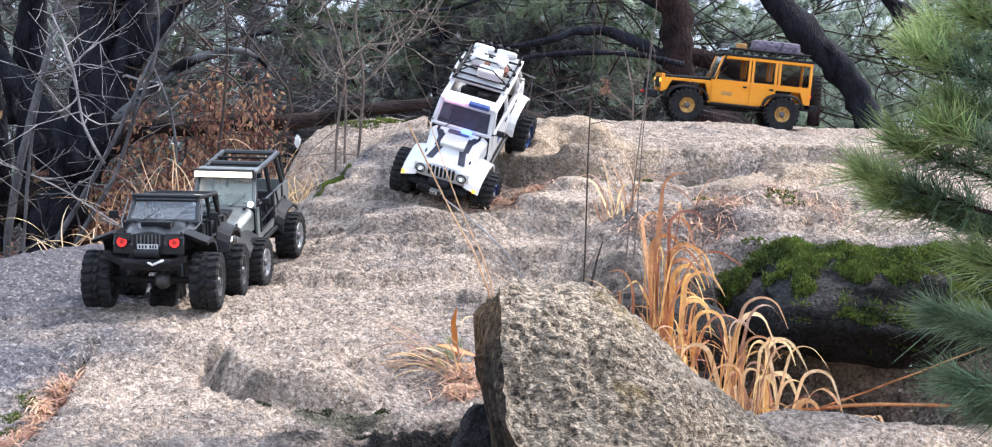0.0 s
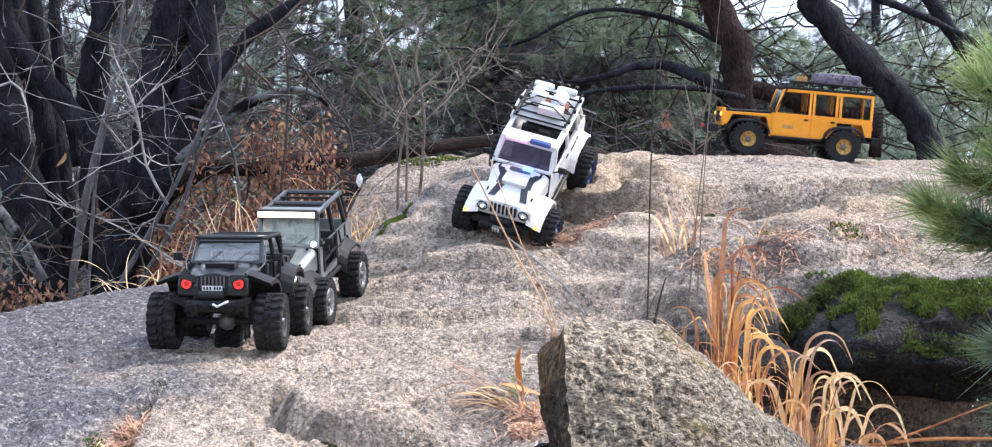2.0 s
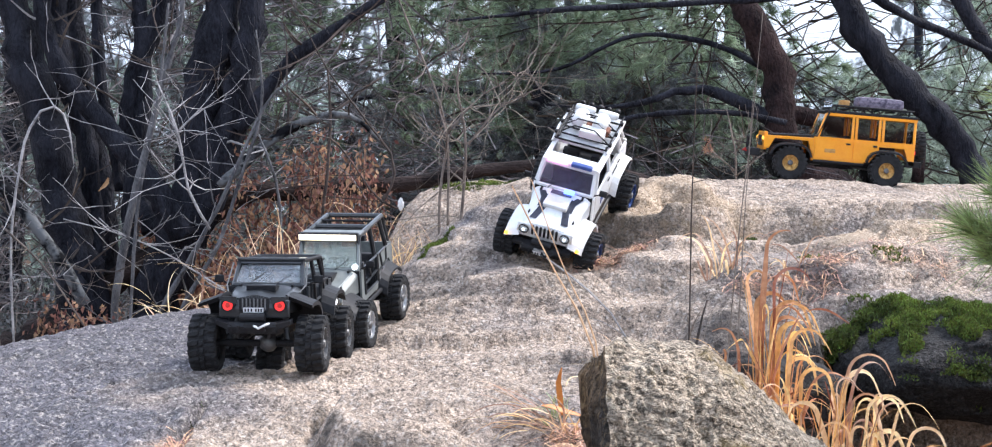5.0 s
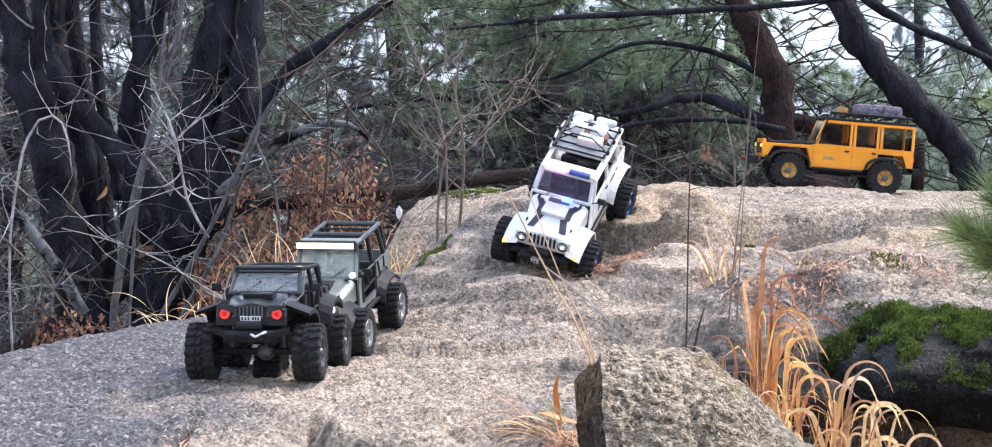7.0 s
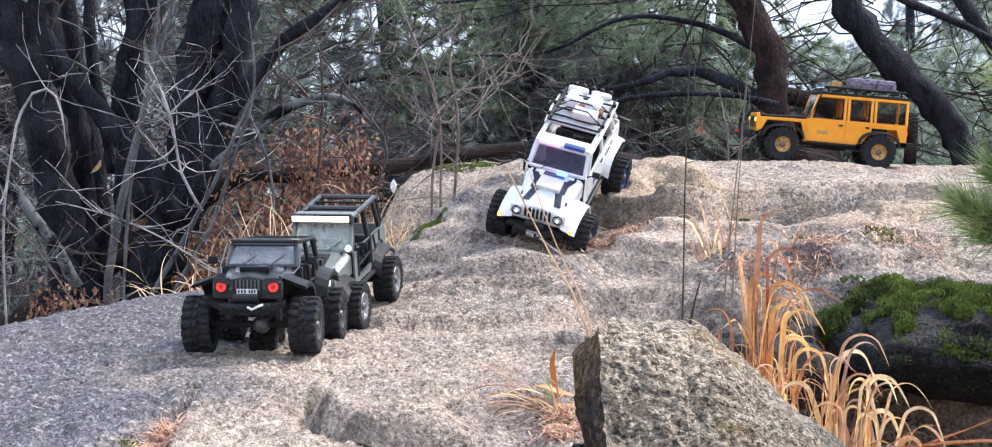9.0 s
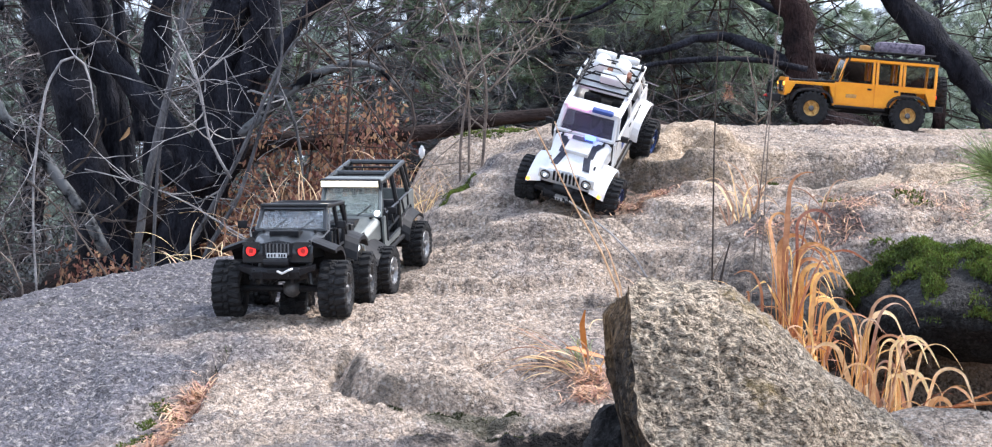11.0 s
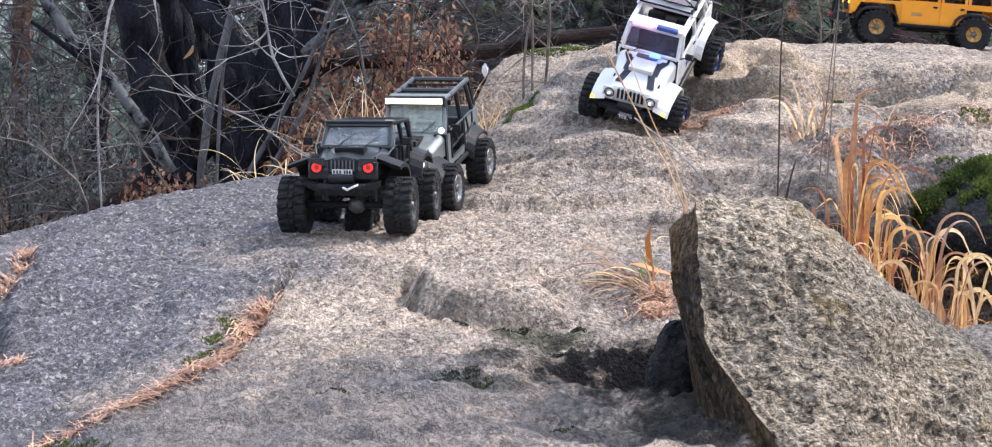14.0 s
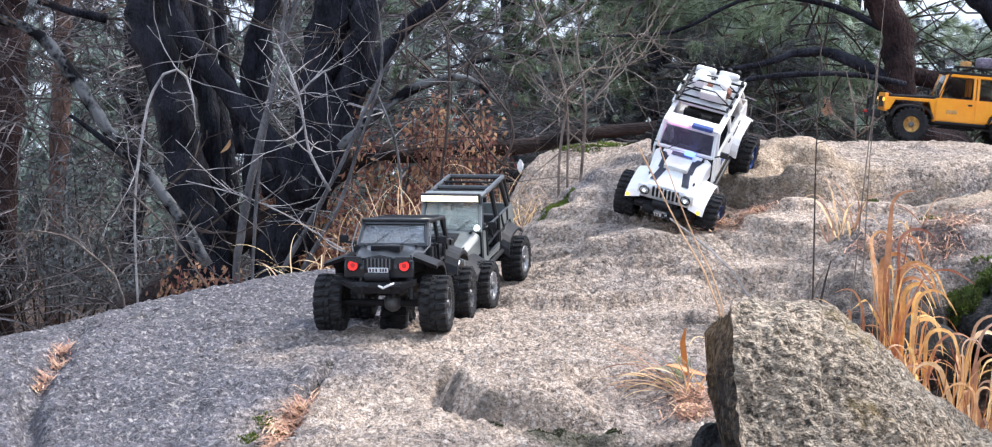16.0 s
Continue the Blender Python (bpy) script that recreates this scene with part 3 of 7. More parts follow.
        ledges = step(wy, 5.75, 5.95) * (1 - 0.75 * step(wy, 7.0, 7.3)) * step(wx, -0.55, -0.2) * (0.55 + 0.45 * value_noise(x, y, 1.6, 51))
        z = z + 0.030 * (step(tier, 0.0, 0.30) - tier) * np.clip(ledges, 0, 1)
        broken = step(wx, 0.16, 0.34) * (1 - step(wx, 0.85, 1.05)) * step(wy, 4.85, 5.1) * (1 - step(wy, 5.9, 6.2))
        z = z + (0.030 * np.abs(value_noise(x, y * 0.6, 9.0, 55)) + 0.016 * np.abs(value_noise(x, y * 0.7, 21, 56)) - 0.03) * broken
        worn = (1 - step(wy, 4.1, 4.5)) * step(wx, -0.85, -0.4)
        z = z - 0.026 * np.clip(0.45 - np.abs(value_noise(x, y * 2.0, 5.3, 43)), 0, 1) * worn + 0.010 * value_noise(x, y * 2, 16, 44) * worn
    return z


def floor_height(x, y):
    r = np.hypot(x, y - 5)
    return -0.42 - 0.35 * step(r, 4, 16) - 0.9 * step(r, 15, 60) + 0.05 * value_noise(x, y, 1.3, 11) + 0.02 * value_noise(x, y, 6.0, 12)


def sheet(name, xs, ys, height, material):
    gx, gy = np.meshgrid(xs, ys)
    v = np.stack([gx, gy, height(gx, gy)], -1).reshape(-1, 3).astype(np.float32)
    nx, ny = len(xs), len(ys)
    i = (np.arange(ny - 1)[:, None] * nx + np.arange(nx - 1)).ravel()
    q = np.stack([i, i + 1, i + nx + 1, i + nx], -1).astype(np.int32)
    me = bpy.data.meshes.new(name)
    me.vertices.add(len(v)), me.vertices.foreach_set("co", v.ravel())
    me.loops.add(q.size), me.loops.foreach_set("vertex_index", q.ravel())
    me.polygons.add(len(q)), me.polygons.foreach_set("loop_start", np.arange(len(q), dtype=np.int32) * 4)
    me.update(calc_edges=True)
    return finish(name, me, material, smooth=True)


# ---- ground ----
span = np.sinh(np.linspace(-5.2, 5.2, 181)) / math.sinh(5.2) * 400
ground = sheet("ground", span, span + 5, floor_height, M_FLOOR)
tagged(ground, "brown forest floor covered with damp leaf litter", "ground", kind="structure")
rock_x = np.concatenate([np.arange(-2.6, -1.7, 0.025), np.arange(-1.7, 1.3, 0.0065), np.arange(1.3, 2.9, 0.025)])
rock_y = np.concatenate([np.arange(0.9, 3.2, 0.04), np.arange(3.2, 5.4, 0.0065), np.arange(5.4, 7.7, 0.008), np.arange(7.7, 9.3, 0.03)])
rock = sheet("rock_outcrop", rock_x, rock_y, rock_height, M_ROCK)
tagged(rock, "weathered grey and beige granite outcrop with cracks and humps", "rock", kind="structure")
STEMS = {
    'a': [(-1.48, 8.56, -0.25, 0.108), (-1.55, 8.58, 0.17, 0.083), (-1.61, 8.59, 0.42, 0.078), (-1.71, 8.61, 0.84, 0.071), (-1.82, 8.63, 1.24, 0.060), (-1.92, 8.66, 1.89, 0.049)],
    'b': [(-1.51, 8.86, -0.29, 0.050), (-1.49, 8.89, 0.36, 0.040), (-1.57, 8.91, 0.8, 0.036), (-1.63, 8.93, 1.21, 0.034), (-1.68, 8.96, 1.93, 0.026)],
    'c': [(-1.14, 8.49, 0.29, 0.053), (-1.21, 8.49, 0.41, 0.049), (-1.36, 8.5, 0.61, 0.045), (-1.55, 8.51, 0.84, 0.040), (-1.65, 8.52, 1.07, 0.034), (-1.72, 8.55, 1.65, 0.027)],
    'd': [(-1.3, 8.56, -0.25, 0.108), (-1.26, 8.58, 0.03, 0.093), (-1.17, 8.59, 0.31, 0.088), (-1.12, 8.6, 0.49, 0.084), (-1.08, 8.61, 0.84, 0.078), (-1.01, 8.63, 1.19, 0.065), (-0.97, 8.66, 1.89, 0.049)],
    'e': [(-1.12, 8.54, 0.26, 0.054), (-1.04, 8.55, 0.47, 0.060), (-0.97, 8.56, 0.73, 0.060), (-0.92, 8.57, 0.96, 0.055), (-0.89, 8.58, 1.19, 0.049), (-0.84, 8.61, 1.88, 0.039)],
    'f': [(-0.95, 8.51, 0.68, 0.029), (-0.79, 8.52, 0.9, 0.027), (-0.61, 8.52, 1.04, 0.024), (-0.38, 8.53, 1.19, 0.018), (-0.2, 8.53, 1.32, 0.012)],
    'g': [(-1.0, 8.4, 0.48, 0.019), (-0.81, 8.4, 0.65, 0.019), (-0.6, 8.41, 0.74, 0.015), (-0.49, 8.41, 0.71, 0.009), (-0.42, 8.4, 0.64, 0.005)],
    'h': [(-1.45, 8.19, 0.07, 0.023), (-1.55, 8.19, 0.24, 0.024), (-1.68, 8.2, 0.41, 0.024), (-1.81, 8.2, 0.55, 0.023), (-1.94, 8.21, 0.75, 0.023), (-2.05, 8.21, 0.89, 0.021), (-2.19, 8.21, 0.94, 0.019), (-2.37, 8.2, 1.01, 0.015)],
    'i': [(-1.94, 8.82, 0.96, 0.018), (-2.08, 8.82, 0.99, 0.016), (-2.2, 8.81, 1.03, 0.014)],
    'k': [(-1.50, 8.70, 0.20, 0.040), (-1.552, 8.75, 0.70, 0.042), (-1.622, 8.75, 0.88, 0.042), (-1.654, 8.75, 1.20, 0.038), (-1.70, 8.77, 1.9, 0.028)],
    'l': [(-1.28, 8.62, 0.30, 0.036), (-1.331, 8.72, 0.489, 0.036), (-1.374, 8.72, 0.671, 0.038), (-1.342, 8.72, 0.926, 0.038), (-1.243, 8.72, 1.196, 0.036), (-1.20, 8.74, 1.8, 0.028)],
    'm': [(-1.42, 8.78, 0.45, 0.022), (-1.454, 8.8, 0.654, 0.024), (-1.50, 8.8, 0.897, 0.024), (-1.509, 8.8, 1.248, 0.020), (-1.50, 8.82, 1.8, 0.012)],
    'n': [(-1.36, 8.2, -0.30, 0.016), (-1.343, 8.2, 0.119, 0.015), (-1.249, 8.2, 0.571, 0.013), (-1.142, 8.2, 0.975, 0.011), (-1.108, 8.2, 1.103, 0.010), (-1.05, 8.22, 1.7, 0.005)],
    'o': [(-1.45, 8.45, 0.0, 0.020), (-1.526, 8.45, 0.153, 0.018), (-1.663, 8.45, 0.314, 0.016), (-1.80, 8.45, 0.452, 0.013), (-2.0, 8.45, 0.60, 0.007)],
    'j': [(-1.32, 8.67, -0.12, 0.039), (-1.37, 8.69, 0.37, 0.034), (-1.32, 8.71, 0.8, 0.032), (-1.34, 8.73, 1.2, 0.029), (-1.37, 8.75, 1.67, 0.022)],
}
SHOOTS = {
    'a': [(-1.18, 7.97, -0.01, 0.0097), (-1.05, 7.99, 0.25, 0.0091), (-0.94, 8.0, 0.46, 0.0078), (-0.87, 8.0, 0.62, 0.0065), (-0.77, 8.01, 0.81, 0.0046), (-0.57, 8.02, 0.94, 0.0020)],
    'b': [(-1.1, 7.97, 0.01, 0.0091), (-0.96, 7.99, 0.29, 0.0078), (-0.88, 8.0, 0.53, 0.0065), (-0.81, 8.01, 0.77, 0.0052), (-0.83, 8.02, 1.03, 0.0026)],
    'c': [(-1.26, 7.97, -0.01, 0.0065), (-1.23, 7.99, 0.45, 0.0065), (-1.17, 8.01, 0.77, 0.0059), (-1.13, 8.02, 1.12, 0.0046)],
    'd': [(-1.65, 7.89, 0.24, 0.0046), (-1.62, 7.91, 0.57, 0.0052), (-1.59, 7.92, 0.69, 0.0052), (-1.55, 7.92, 0.75, 0.005), (-1.505, 7.93, 0.765, 0.0046), (-1.475, 7.93, 0.74, 0.0038), (-1.455, 7.93, 0.68, 0.0033), (-1.44, 7.92, 0.57, 0.0020)],
    'e': [(-0.98, 7.93, 0.35, 0.0052), (-1.05, 7.93, 0.48, 0.0052), (-1.09, 7.94, 0.68, 0.0052), (-1.16, 7.95, 0.85, 0.0026)],
    'f': [(-1.09, 7.94, 0.68, 0.0046), (-1.05, 7.95, 0.72, 0.0033), (-1.0, 7.95, 0.76, 0.0020)],
    'g': [(-0.73, 7.98, 0.08, 0.0052), (-0.75, 7.99, 0.45, 0.0046), (-0.79, 8.0, 0.6, 0.0046), (-0.83, 8.01, 0.69, 0.0026)],
    'h': [(-0.62, 8.19, 0.28, 0.0059), (-0.6, 8.2, 0.53, 0.0059), (-0.59, 8.21, 0.75, 0.0052), (-0.6, 8.21, 0.9, 0.0026)],
    'i': [(-0.48, 7.88, 0.23, 0.0046), (-0.35, 7.9, 0.54, 0.0046), (-0.44, 7.91, 0.71, 0.0039), (-0.57, 7.91, 0.88, 0.0026), (-0.67, 7.92, 1.07, 0.0020)],
    'j': [(-0.2, 7.89, 0.3, 0.0046), (-0.19, 7.9, 0.54, 0.0046), (-0.17, 7.9, 0.66, 0.0039), (-0.2, 7.91, 0.76, 0.0026)],
    'k': [(-0.13, 7.89, 0.34, 0.0046), (-0.11, 7.9, 0.64, 0.0046), (-0.14, 7.91, 0.86, 0.0033), (-0.1, 7.92, 1.03, 0.0020)],
    'l': [(-0.17, 7.89, 0.36, 0.0039), (-0.18, 7.91, 0.71, 0.0039), (-0.29, 7.92, 1.01, 0.0033), (-0.35, 7.93, 1.16, 0.0020)],
    'm': [(-0.17, 7.8, 0.68, 0.0033), (-0.05, 7.81, 0.81, 0.0026), (0.1, 7.81, 0.88, 0.0013)],
    'n': [(-0.1, 7.8, 0.64, 0.0033), (0.01, 7.81, 0.77, 0.0026), (0.14, 7.81, 0.83, 0.0013)],
    'o': [(-0.2, 7.79, 0.33, 0.0033), (-0.39, 7.79, 0.45, 0.0033), (-0.56, 7.8, 0.66, 0.0026), (-0.73, 7.8, 0.65, 0.0020)],
    'p': [(-0.86, 7.98, 0.03, 0.0046), (-1.05, 7.98, 0.21, 0.0033), (-1.27, 7.99, 0.32, 0.0026), (-1.49, 7.99, 0.38, 0.0020)],
    'q': [(-1.68, 7.89, 0.36, 0.0039), (-1.55, 7.88, 0.24, 0.0039), (-1.47, 7.88, 0.13, 0.0033), (-1.4, 7.88, 0.02, 0.0033)],
    'r': [(-1.61, 7.5, 0.02, 0.0039), (-1.72, 7.52, 0.16, 0.0039), (-1.81, 7.52, 0.22, 0.0033), (-1.92, 7.52, 0.24, 0.0020)],
}
PINES = {
    'a': [(-2.76, 10.29, -0.68, 0.065), (-2.75, 10.34, 0.09, 0.063), (-2.71, 10.37, 0.66, 0.06), (-2.7, 10.4, 1.08, 0.057), (-2.68, 10.46, 1.94, 0.051)],
    'b': [(-2.63, 10.79, -0.75, 0.045), (-2.62, 10.84, 0.06, 0.042), (-2.6, 10.88, 0.65, 0.042), (-2.59, 10.91, 1.1, 0.039), (-2.57, 10.97, 1.99, 0.033)],
    'c': [(-2.48, 11.79, -0.82, 0.065), (-2.47, 11.85, -0.01, 0.062), (-2.45, 11.88, 0.48, 0.059), (-2.46, 11.98, 2.1, 0.049)],
    'd': [(1.65, 9.59, 0.25, 0.061), (1.46, 9.6, 0.41, 0.073), (1.28, 9.6, 0.5, 0.077), (1.16, 9.61, 0.68, 0.067), (1.16, 9.62, 0.9, 0.065), (1.06, 9.62, 1.1, 0.057), (0.98, 9.63, 1.29, 0.051), (0.87, 9.67, 2.02, 0.041)],
    'e': [(2.19, 9.88, 0.13, 0.070), (2.04, 9.9, 0.45, 0.067), (1.93, 9.91, 0.65, 0.066), (1.76, 9.91, 0.83, 0.066), (1.58, 9.92, 1.03, 0.060), (1.46, 9.93, 1.24, 0.053), (1.36, 9.96, 1.79, 0.044)],
    'f': [(1.15, 9.70, 0.74, 0.036), (1.35, 9.71, 0.72, 0.035), (1.49, 9.71, 0.63, 0.034), (1.62, 9.7, 0.62, 0.032), (1.74, 9.71, 0.64, 0.029), (1.75, 9.7, 0.46, 0.029)],
    'g': [(1.4, 9.33, 1.24, 0.013), (1.05, 9.33, 1.2, 0.013), (0.67, 9.33, 1.18, 0.013), (0.29, 9.33, 1.16, 0.011), (-0.01, 9.33, 1.13, 0.007), (-0.21, 9.32, 1.11, 0.005)],
    'h': [(1.43, 9.54, 1.31, 0.023), (1.58, 9.53, 1.19, 0.021), (1.74, 9.53, 1.11, 0.018), (2.02, 9.52, 0.99, 0.015), (2.25, 9.51, 0.85, 0.01)],
    'i': [(1.85, 9.84, 1.41, 0.04), (1.98, 9.83, 1.15, 0.035), (2.11, 9.82, 0.96, 0.032), (2.33, 9.81, 0.67, 0.029)],
    'j': [(-1.01, 8.59, 0.39, 0.061), (-0.78, 8.6, 0.45, 0.054), (-0.52, 8.6, 0.47, 0.051), (-0.29, 8.6, 0.49, 0.047), (-0.1, 8.6, 0.53, 0.042), (0.27, 8.6, 0.56, 0.035)],
    'k': [(1.13, 9.82, 0.93, 0.013), (0.89, 9.82, 1.04, 0.011), (0.57, 9.82, 1.07, 0.009), (0.25, 9.82, 0.93, 0.007), (-0.07, 9.82, 0.91, 0.004)],
    'm': [(1.16, 9.60, 0.70, 0.031), (1.09, 9.59, 0.745, 0.029), (0.97, 9.59, 0.80, 0.025), (0.844, 9.6, 0.843, 0.020), (0.73, 9.6, 0.83, 0.017), (0.60, 9.6, 0.79, 0.012), (0.42, 9.6, 0.77, 0.007), (0.2, 9.6, 0.78, 0.004)],
    'l': [(1.14, 9.21, 0.71, 0.012), (0.91, 9.21, 0.75, 0.012), (0.59, 9.21, 0.74, 0.010), (0.36, 9.21, 0.69, 0.007), (0.19, 9.21, 0.69, 0.004)],
}


# ---- standing slab and loose stones ----
def standing_slab():
    """An upright slab: a narrow layered side, a broad knobbly face leaning to the path, a worn rounded top."""
    side_z = [0.348, 0.318, 0.300, 0.206, 0.111, -0.054, -0.35]
    side_x = [0.157, 0.148, 0.134, 0.141, 0.163, 0.187, 0.23]
    edge_z = [0.357, 0.232, 0.134, 0.050, 0.018, -0.10, -0.35]
    edge_x = [0.1745, 0.176, 0.184, 0.247, 0.274, 0.350, 0.46]
    top_x = np.array([0.1745, 0.199, 0.254, 0.309, 0.359, 0.421, 0.483, 0.533, 0.576, 0.646, 0.719, 0.80, 0.92])
    top_z = np.array([0.357, 0.361, 0.362, 0.352, 0.337, 0.296, 0.249, 0.205, 0.171, 0.118, 0.036, -0.05, -0.20])
    rows, base, split_n, face_n = 150, -0.30, 46, 250

    def front_edge(z):
        """Where the side meets the face: chipped, not straight."""
        chip = 0.007 * value_noise(z, 0 * z, 17, 57) + 0.005 * value_noise(z, 0 * z, 43, 58) + 0.003 * value_noise(z, 0 * z, 90, 59)
        return np.interp(-z, -np.array(edge_z), edge_x) + chip * np.clip((0.357 - z) / 0.02, 0, 1)

    v = np.linspace(0, 1, rows)[:, None] ** 1.25
    # layered side, from the back edge round to the front edge
    k = np.linspace(0, 1, split_n)[None]
    z = (0.318 + 0.030 * k) * (1 - v) + base * v
    xl, xf = np.interp(-z, -np.array(side_z), side_x), front_edge(z)
    yl, yf = 4.02 - 0.12 * (0.35 - z), 3.905 - 0.80 * (0.357 - z)
    x, y = xl + (xf - xl) * k, yl + (yf - yl) * k
    seam = k * 5.2 + 0.35 * value_noise(k * 2 + 0 * z, z, 9, 25)
    leaf = (seam - np.floor(seam)) ** 2 * 0.011 + 0.010 * value_noise(np.floor(seam) * 3.7, z, 6, 35) + 0.004 * value_noise(k * 20, z, 40, 36)
    leaf = leaf * np.sin(np.pi * np.clip(k, 0.0, 1.0)) ** 0.5 * (0.25 + 0.75 * np.clip((0.35 - z) / 0.12, 0, 1))
    split = np.stack([x - 0.95 * leaf, y - 0.35 * leaf, z + 0.006 * value_noise(x * 40, y, 9, 26) * (v == 0)], -1)
    # face
    u = np.linspace(0, 1, face_n)[None]
    tx, tz = np.interp(u, np.linspace(0, 1, len(top_x)), top_x), np.interp(u, np.linspace(0, 1, len(top_x)), top_z)
    z = tz + (base - 0.1 * u - tz) * v
    drop = tz - z
    x = tx + (front_edge(z) - 0.1745) * (1 - u) ** 3 * np.clip(drop / 0.02, 0, 1)
    y = 3.905 + 0.07 * np.clip(u * 8, 0.25, 1) * np.exp(-drop / 0.022) - 0.80 * drop + 0.16 * u
    slant = z + 0.25 * x
    knob = 0.015 * value_noise(x, z, 8, 21) + 0.014 * value_noise(x * 0.8, slant * 1.3, 17, 22) - 0.010 * np.abs(value_noise(x * 0.8, slant * 1.6, 33, 23)) - 0.011 * np.abs(value_noise(x * 0.85, slant * 1.4, 71, 24)) + 0.003 * value_noise(x, slant * 1.3, 130, 29)
    knob = knob - 0.009 * np.clip(value_noise(x * 0.7, slant * 1.9, 13, 37) - 0.45, 0, 1) * 2
    knob = knob * np.clip(u * 30, 0.15, 1)
    face = np.stack([x, y - 0.75 * knob, z + 0.6 * knob], -1)
    grid = np.concatenate([split[:, :-1], face], 1)
    n = grid.shape[1]
    tops = grid[0]
    backs = []
    for q, (dy, dz) in enumerate(((0.03, 0.002), (0.10, -0.02), (0.20, -0.09), (0.26, -0.60))):
        row = tops + [0.02 * q, dy, dz]
        row[:, 2] = np.maximum(row[:, 2] + 0.008 * value_noise(tops[:, 0], tops[:, 1] + dy, 21, 28), -0.45)
        backs.append(row)
    verts = np.concatenate([grid.reshape(-1, 3), np.concatenate(backs)])
    faces = [(j * n + i, j * n + i + 1, (j + 1) * n + i + 1, (j + 1) * n + i) for j in range(rows - 1) for i in range(n - 1)]
    order = [0] + [rows + q for q in range(4)]
    for a, b in zip(order, order[1:]):
        faces += [(a * n + i + 1, a * n + i, b * n + i, b * n + i + 1) for i in range(n - 1)]
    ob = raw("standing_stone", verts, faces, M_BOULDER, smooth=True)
    # the side's shade is part of this second material's colour
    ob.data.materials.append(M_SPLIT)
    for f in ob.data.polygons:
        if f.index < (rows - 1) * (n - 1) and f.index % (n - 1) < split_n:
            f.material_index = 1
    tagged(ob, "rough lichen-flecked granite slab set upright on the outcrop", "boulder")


def stone(name, c, r, seed, material, label, squash=2.4, seg=40):
    verts, faces = [], []
    nu, nv = seg, seg // 2
    for j in range(nv + 1):
        th = math.pi * j / nv
        for i in range(nu):
            ph = 2 * math.pi * i / nu
            d = np.array([math.sin(th) * math.cos(ph), math.sin(th) * math.sin(ph), math.cos(th)])
            d = np.sign(d) * np.abs(d) ** (2 / squash)
            k = 1 + 0.05 * abs(noise.noise(Vector(d * 7) + Vector((seed, 3, 0)))) + 0.18 * noise.noise(Vector(d * 1.6) + Vector((seed, 0, 0))) + 0.08 * noise.noise(Vector(d * 4) + Vector((0, seed, 0))) + 0.045 * noise.noise(Vector(d * 13))
            verts.append(np.array(c) + d * k * np.array(r))
    for j in range(nv):
        for i in range(nu):
            faces.append((j * nu + i, (j + 1) * nu + i, (j + 1) * nu + (i + 1) % nu, j * nu + (i + 1) % nu))
    ob = raw(name, verts, faces, material, smooth=True)
    ob.data.update()
    return tagged(ob, label, "rock")


standing_slab()
# first stone stands in for black, wet and shadowed rock at the slab
stone("stone", (0.160, 4.07, 0.020), (0.062, 0.08, 0.105), 4, M_BLACKROCK, "small stone beside the upright slab, blackened for wet and shadow", 2.0)
stone("stone", (0.82, 4.28, -0.045), (0.26, 0.17, 0.13), 9, M_ROCK, "pale low granite stone leaning behind the upright slab")
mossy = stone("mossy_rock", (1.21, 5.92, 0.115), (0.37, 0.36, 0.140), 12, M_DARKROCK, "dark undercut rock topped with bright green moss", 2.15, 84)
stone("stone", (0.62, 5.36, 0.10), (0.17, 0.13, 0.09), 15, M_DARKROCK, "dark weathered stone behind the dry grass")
stone("stone", (1.15, 5.02, -0.14), (0.42, 0.16, 0.09), 17, M_ROCK, "flat pale stone on the floor of the gully")


# ---- loose cover: moss, fallen needles ----
def on_rock(x, y):
    return rock_height(x, y)


def litter(name, line, count, spread, length, material, label, seed, flat=0.13, width=0.0012):
    r = np.random.RandomState(seed)
    p = np.array(line, float)
    s = np.r_[0, np.cumsum(np.hypot(*np.diff(p, axis=0).T))]
    u = r.rand(count) * s[-1]
    taper = 0.35 + 0.65 * np.sin(np.pi * np.clip(u / s[-1], 0.02, 0.98))
    x = np.interp(u, s, p[:, 0]) + r.randn(count) * spread * taper
    y = np.interp(u, s, p[:, 1]) + r.randn(count) * spread * taper
    z = on_rock(x, y) + 0.003 + np.abs(r.randn(count)) * 0.007
    a = r.rand(count) * 2 * np.pi
    ln = length * (0.5 + 0.7 * r.rand(count))
    d = np.stack([np.cos(a), np.sin(a), r.randn(count) * flat], -1)
    side = np.stack([-np.sin(a), np.cos(a), 0 * a], -1) * width
    c = np.stack([x, y, z], -1)
    up = np.array([0, 0, 0.004 + width])
    tip, tail = c + d * ln[:, None] / 2, c - d * ln[:, None] / 2
    for e in (tip, tail):
        e[:, 2] = np.maximum(e[:, 2], on_rock(e[:, 0], e[:, 1]) + 0.002)
    mid = c + up
    q = np.stack([tail - side, tail + side, mid + side, mid - side, mid - side, mid + side, tip + side * 0.4, tip - side * 0.4], 1)
    return tagged(tris(name, q, material, n=4), label, "needles", kind="stuff")


NEEDLE_LABEL = "fallen orange-brown pine needles gathered in a rock crack"
litter("needle_litter", [(-1.0, 3.89), (-0.90, 4.0), (-0.80, 4.10), (-0.70, 4.24), (-0.66, 4.42)], 1000, 0.016, 0.075, M_LITTER, NEEDLE_LABEL, 1)
litter("needle_litter", [(-0.68, 4.40), (-0.66, 4.60), (-0.65, 4.72)], 420, 0.016, 0.06, M_LITTER, NEEDLE_LABEL, 2)
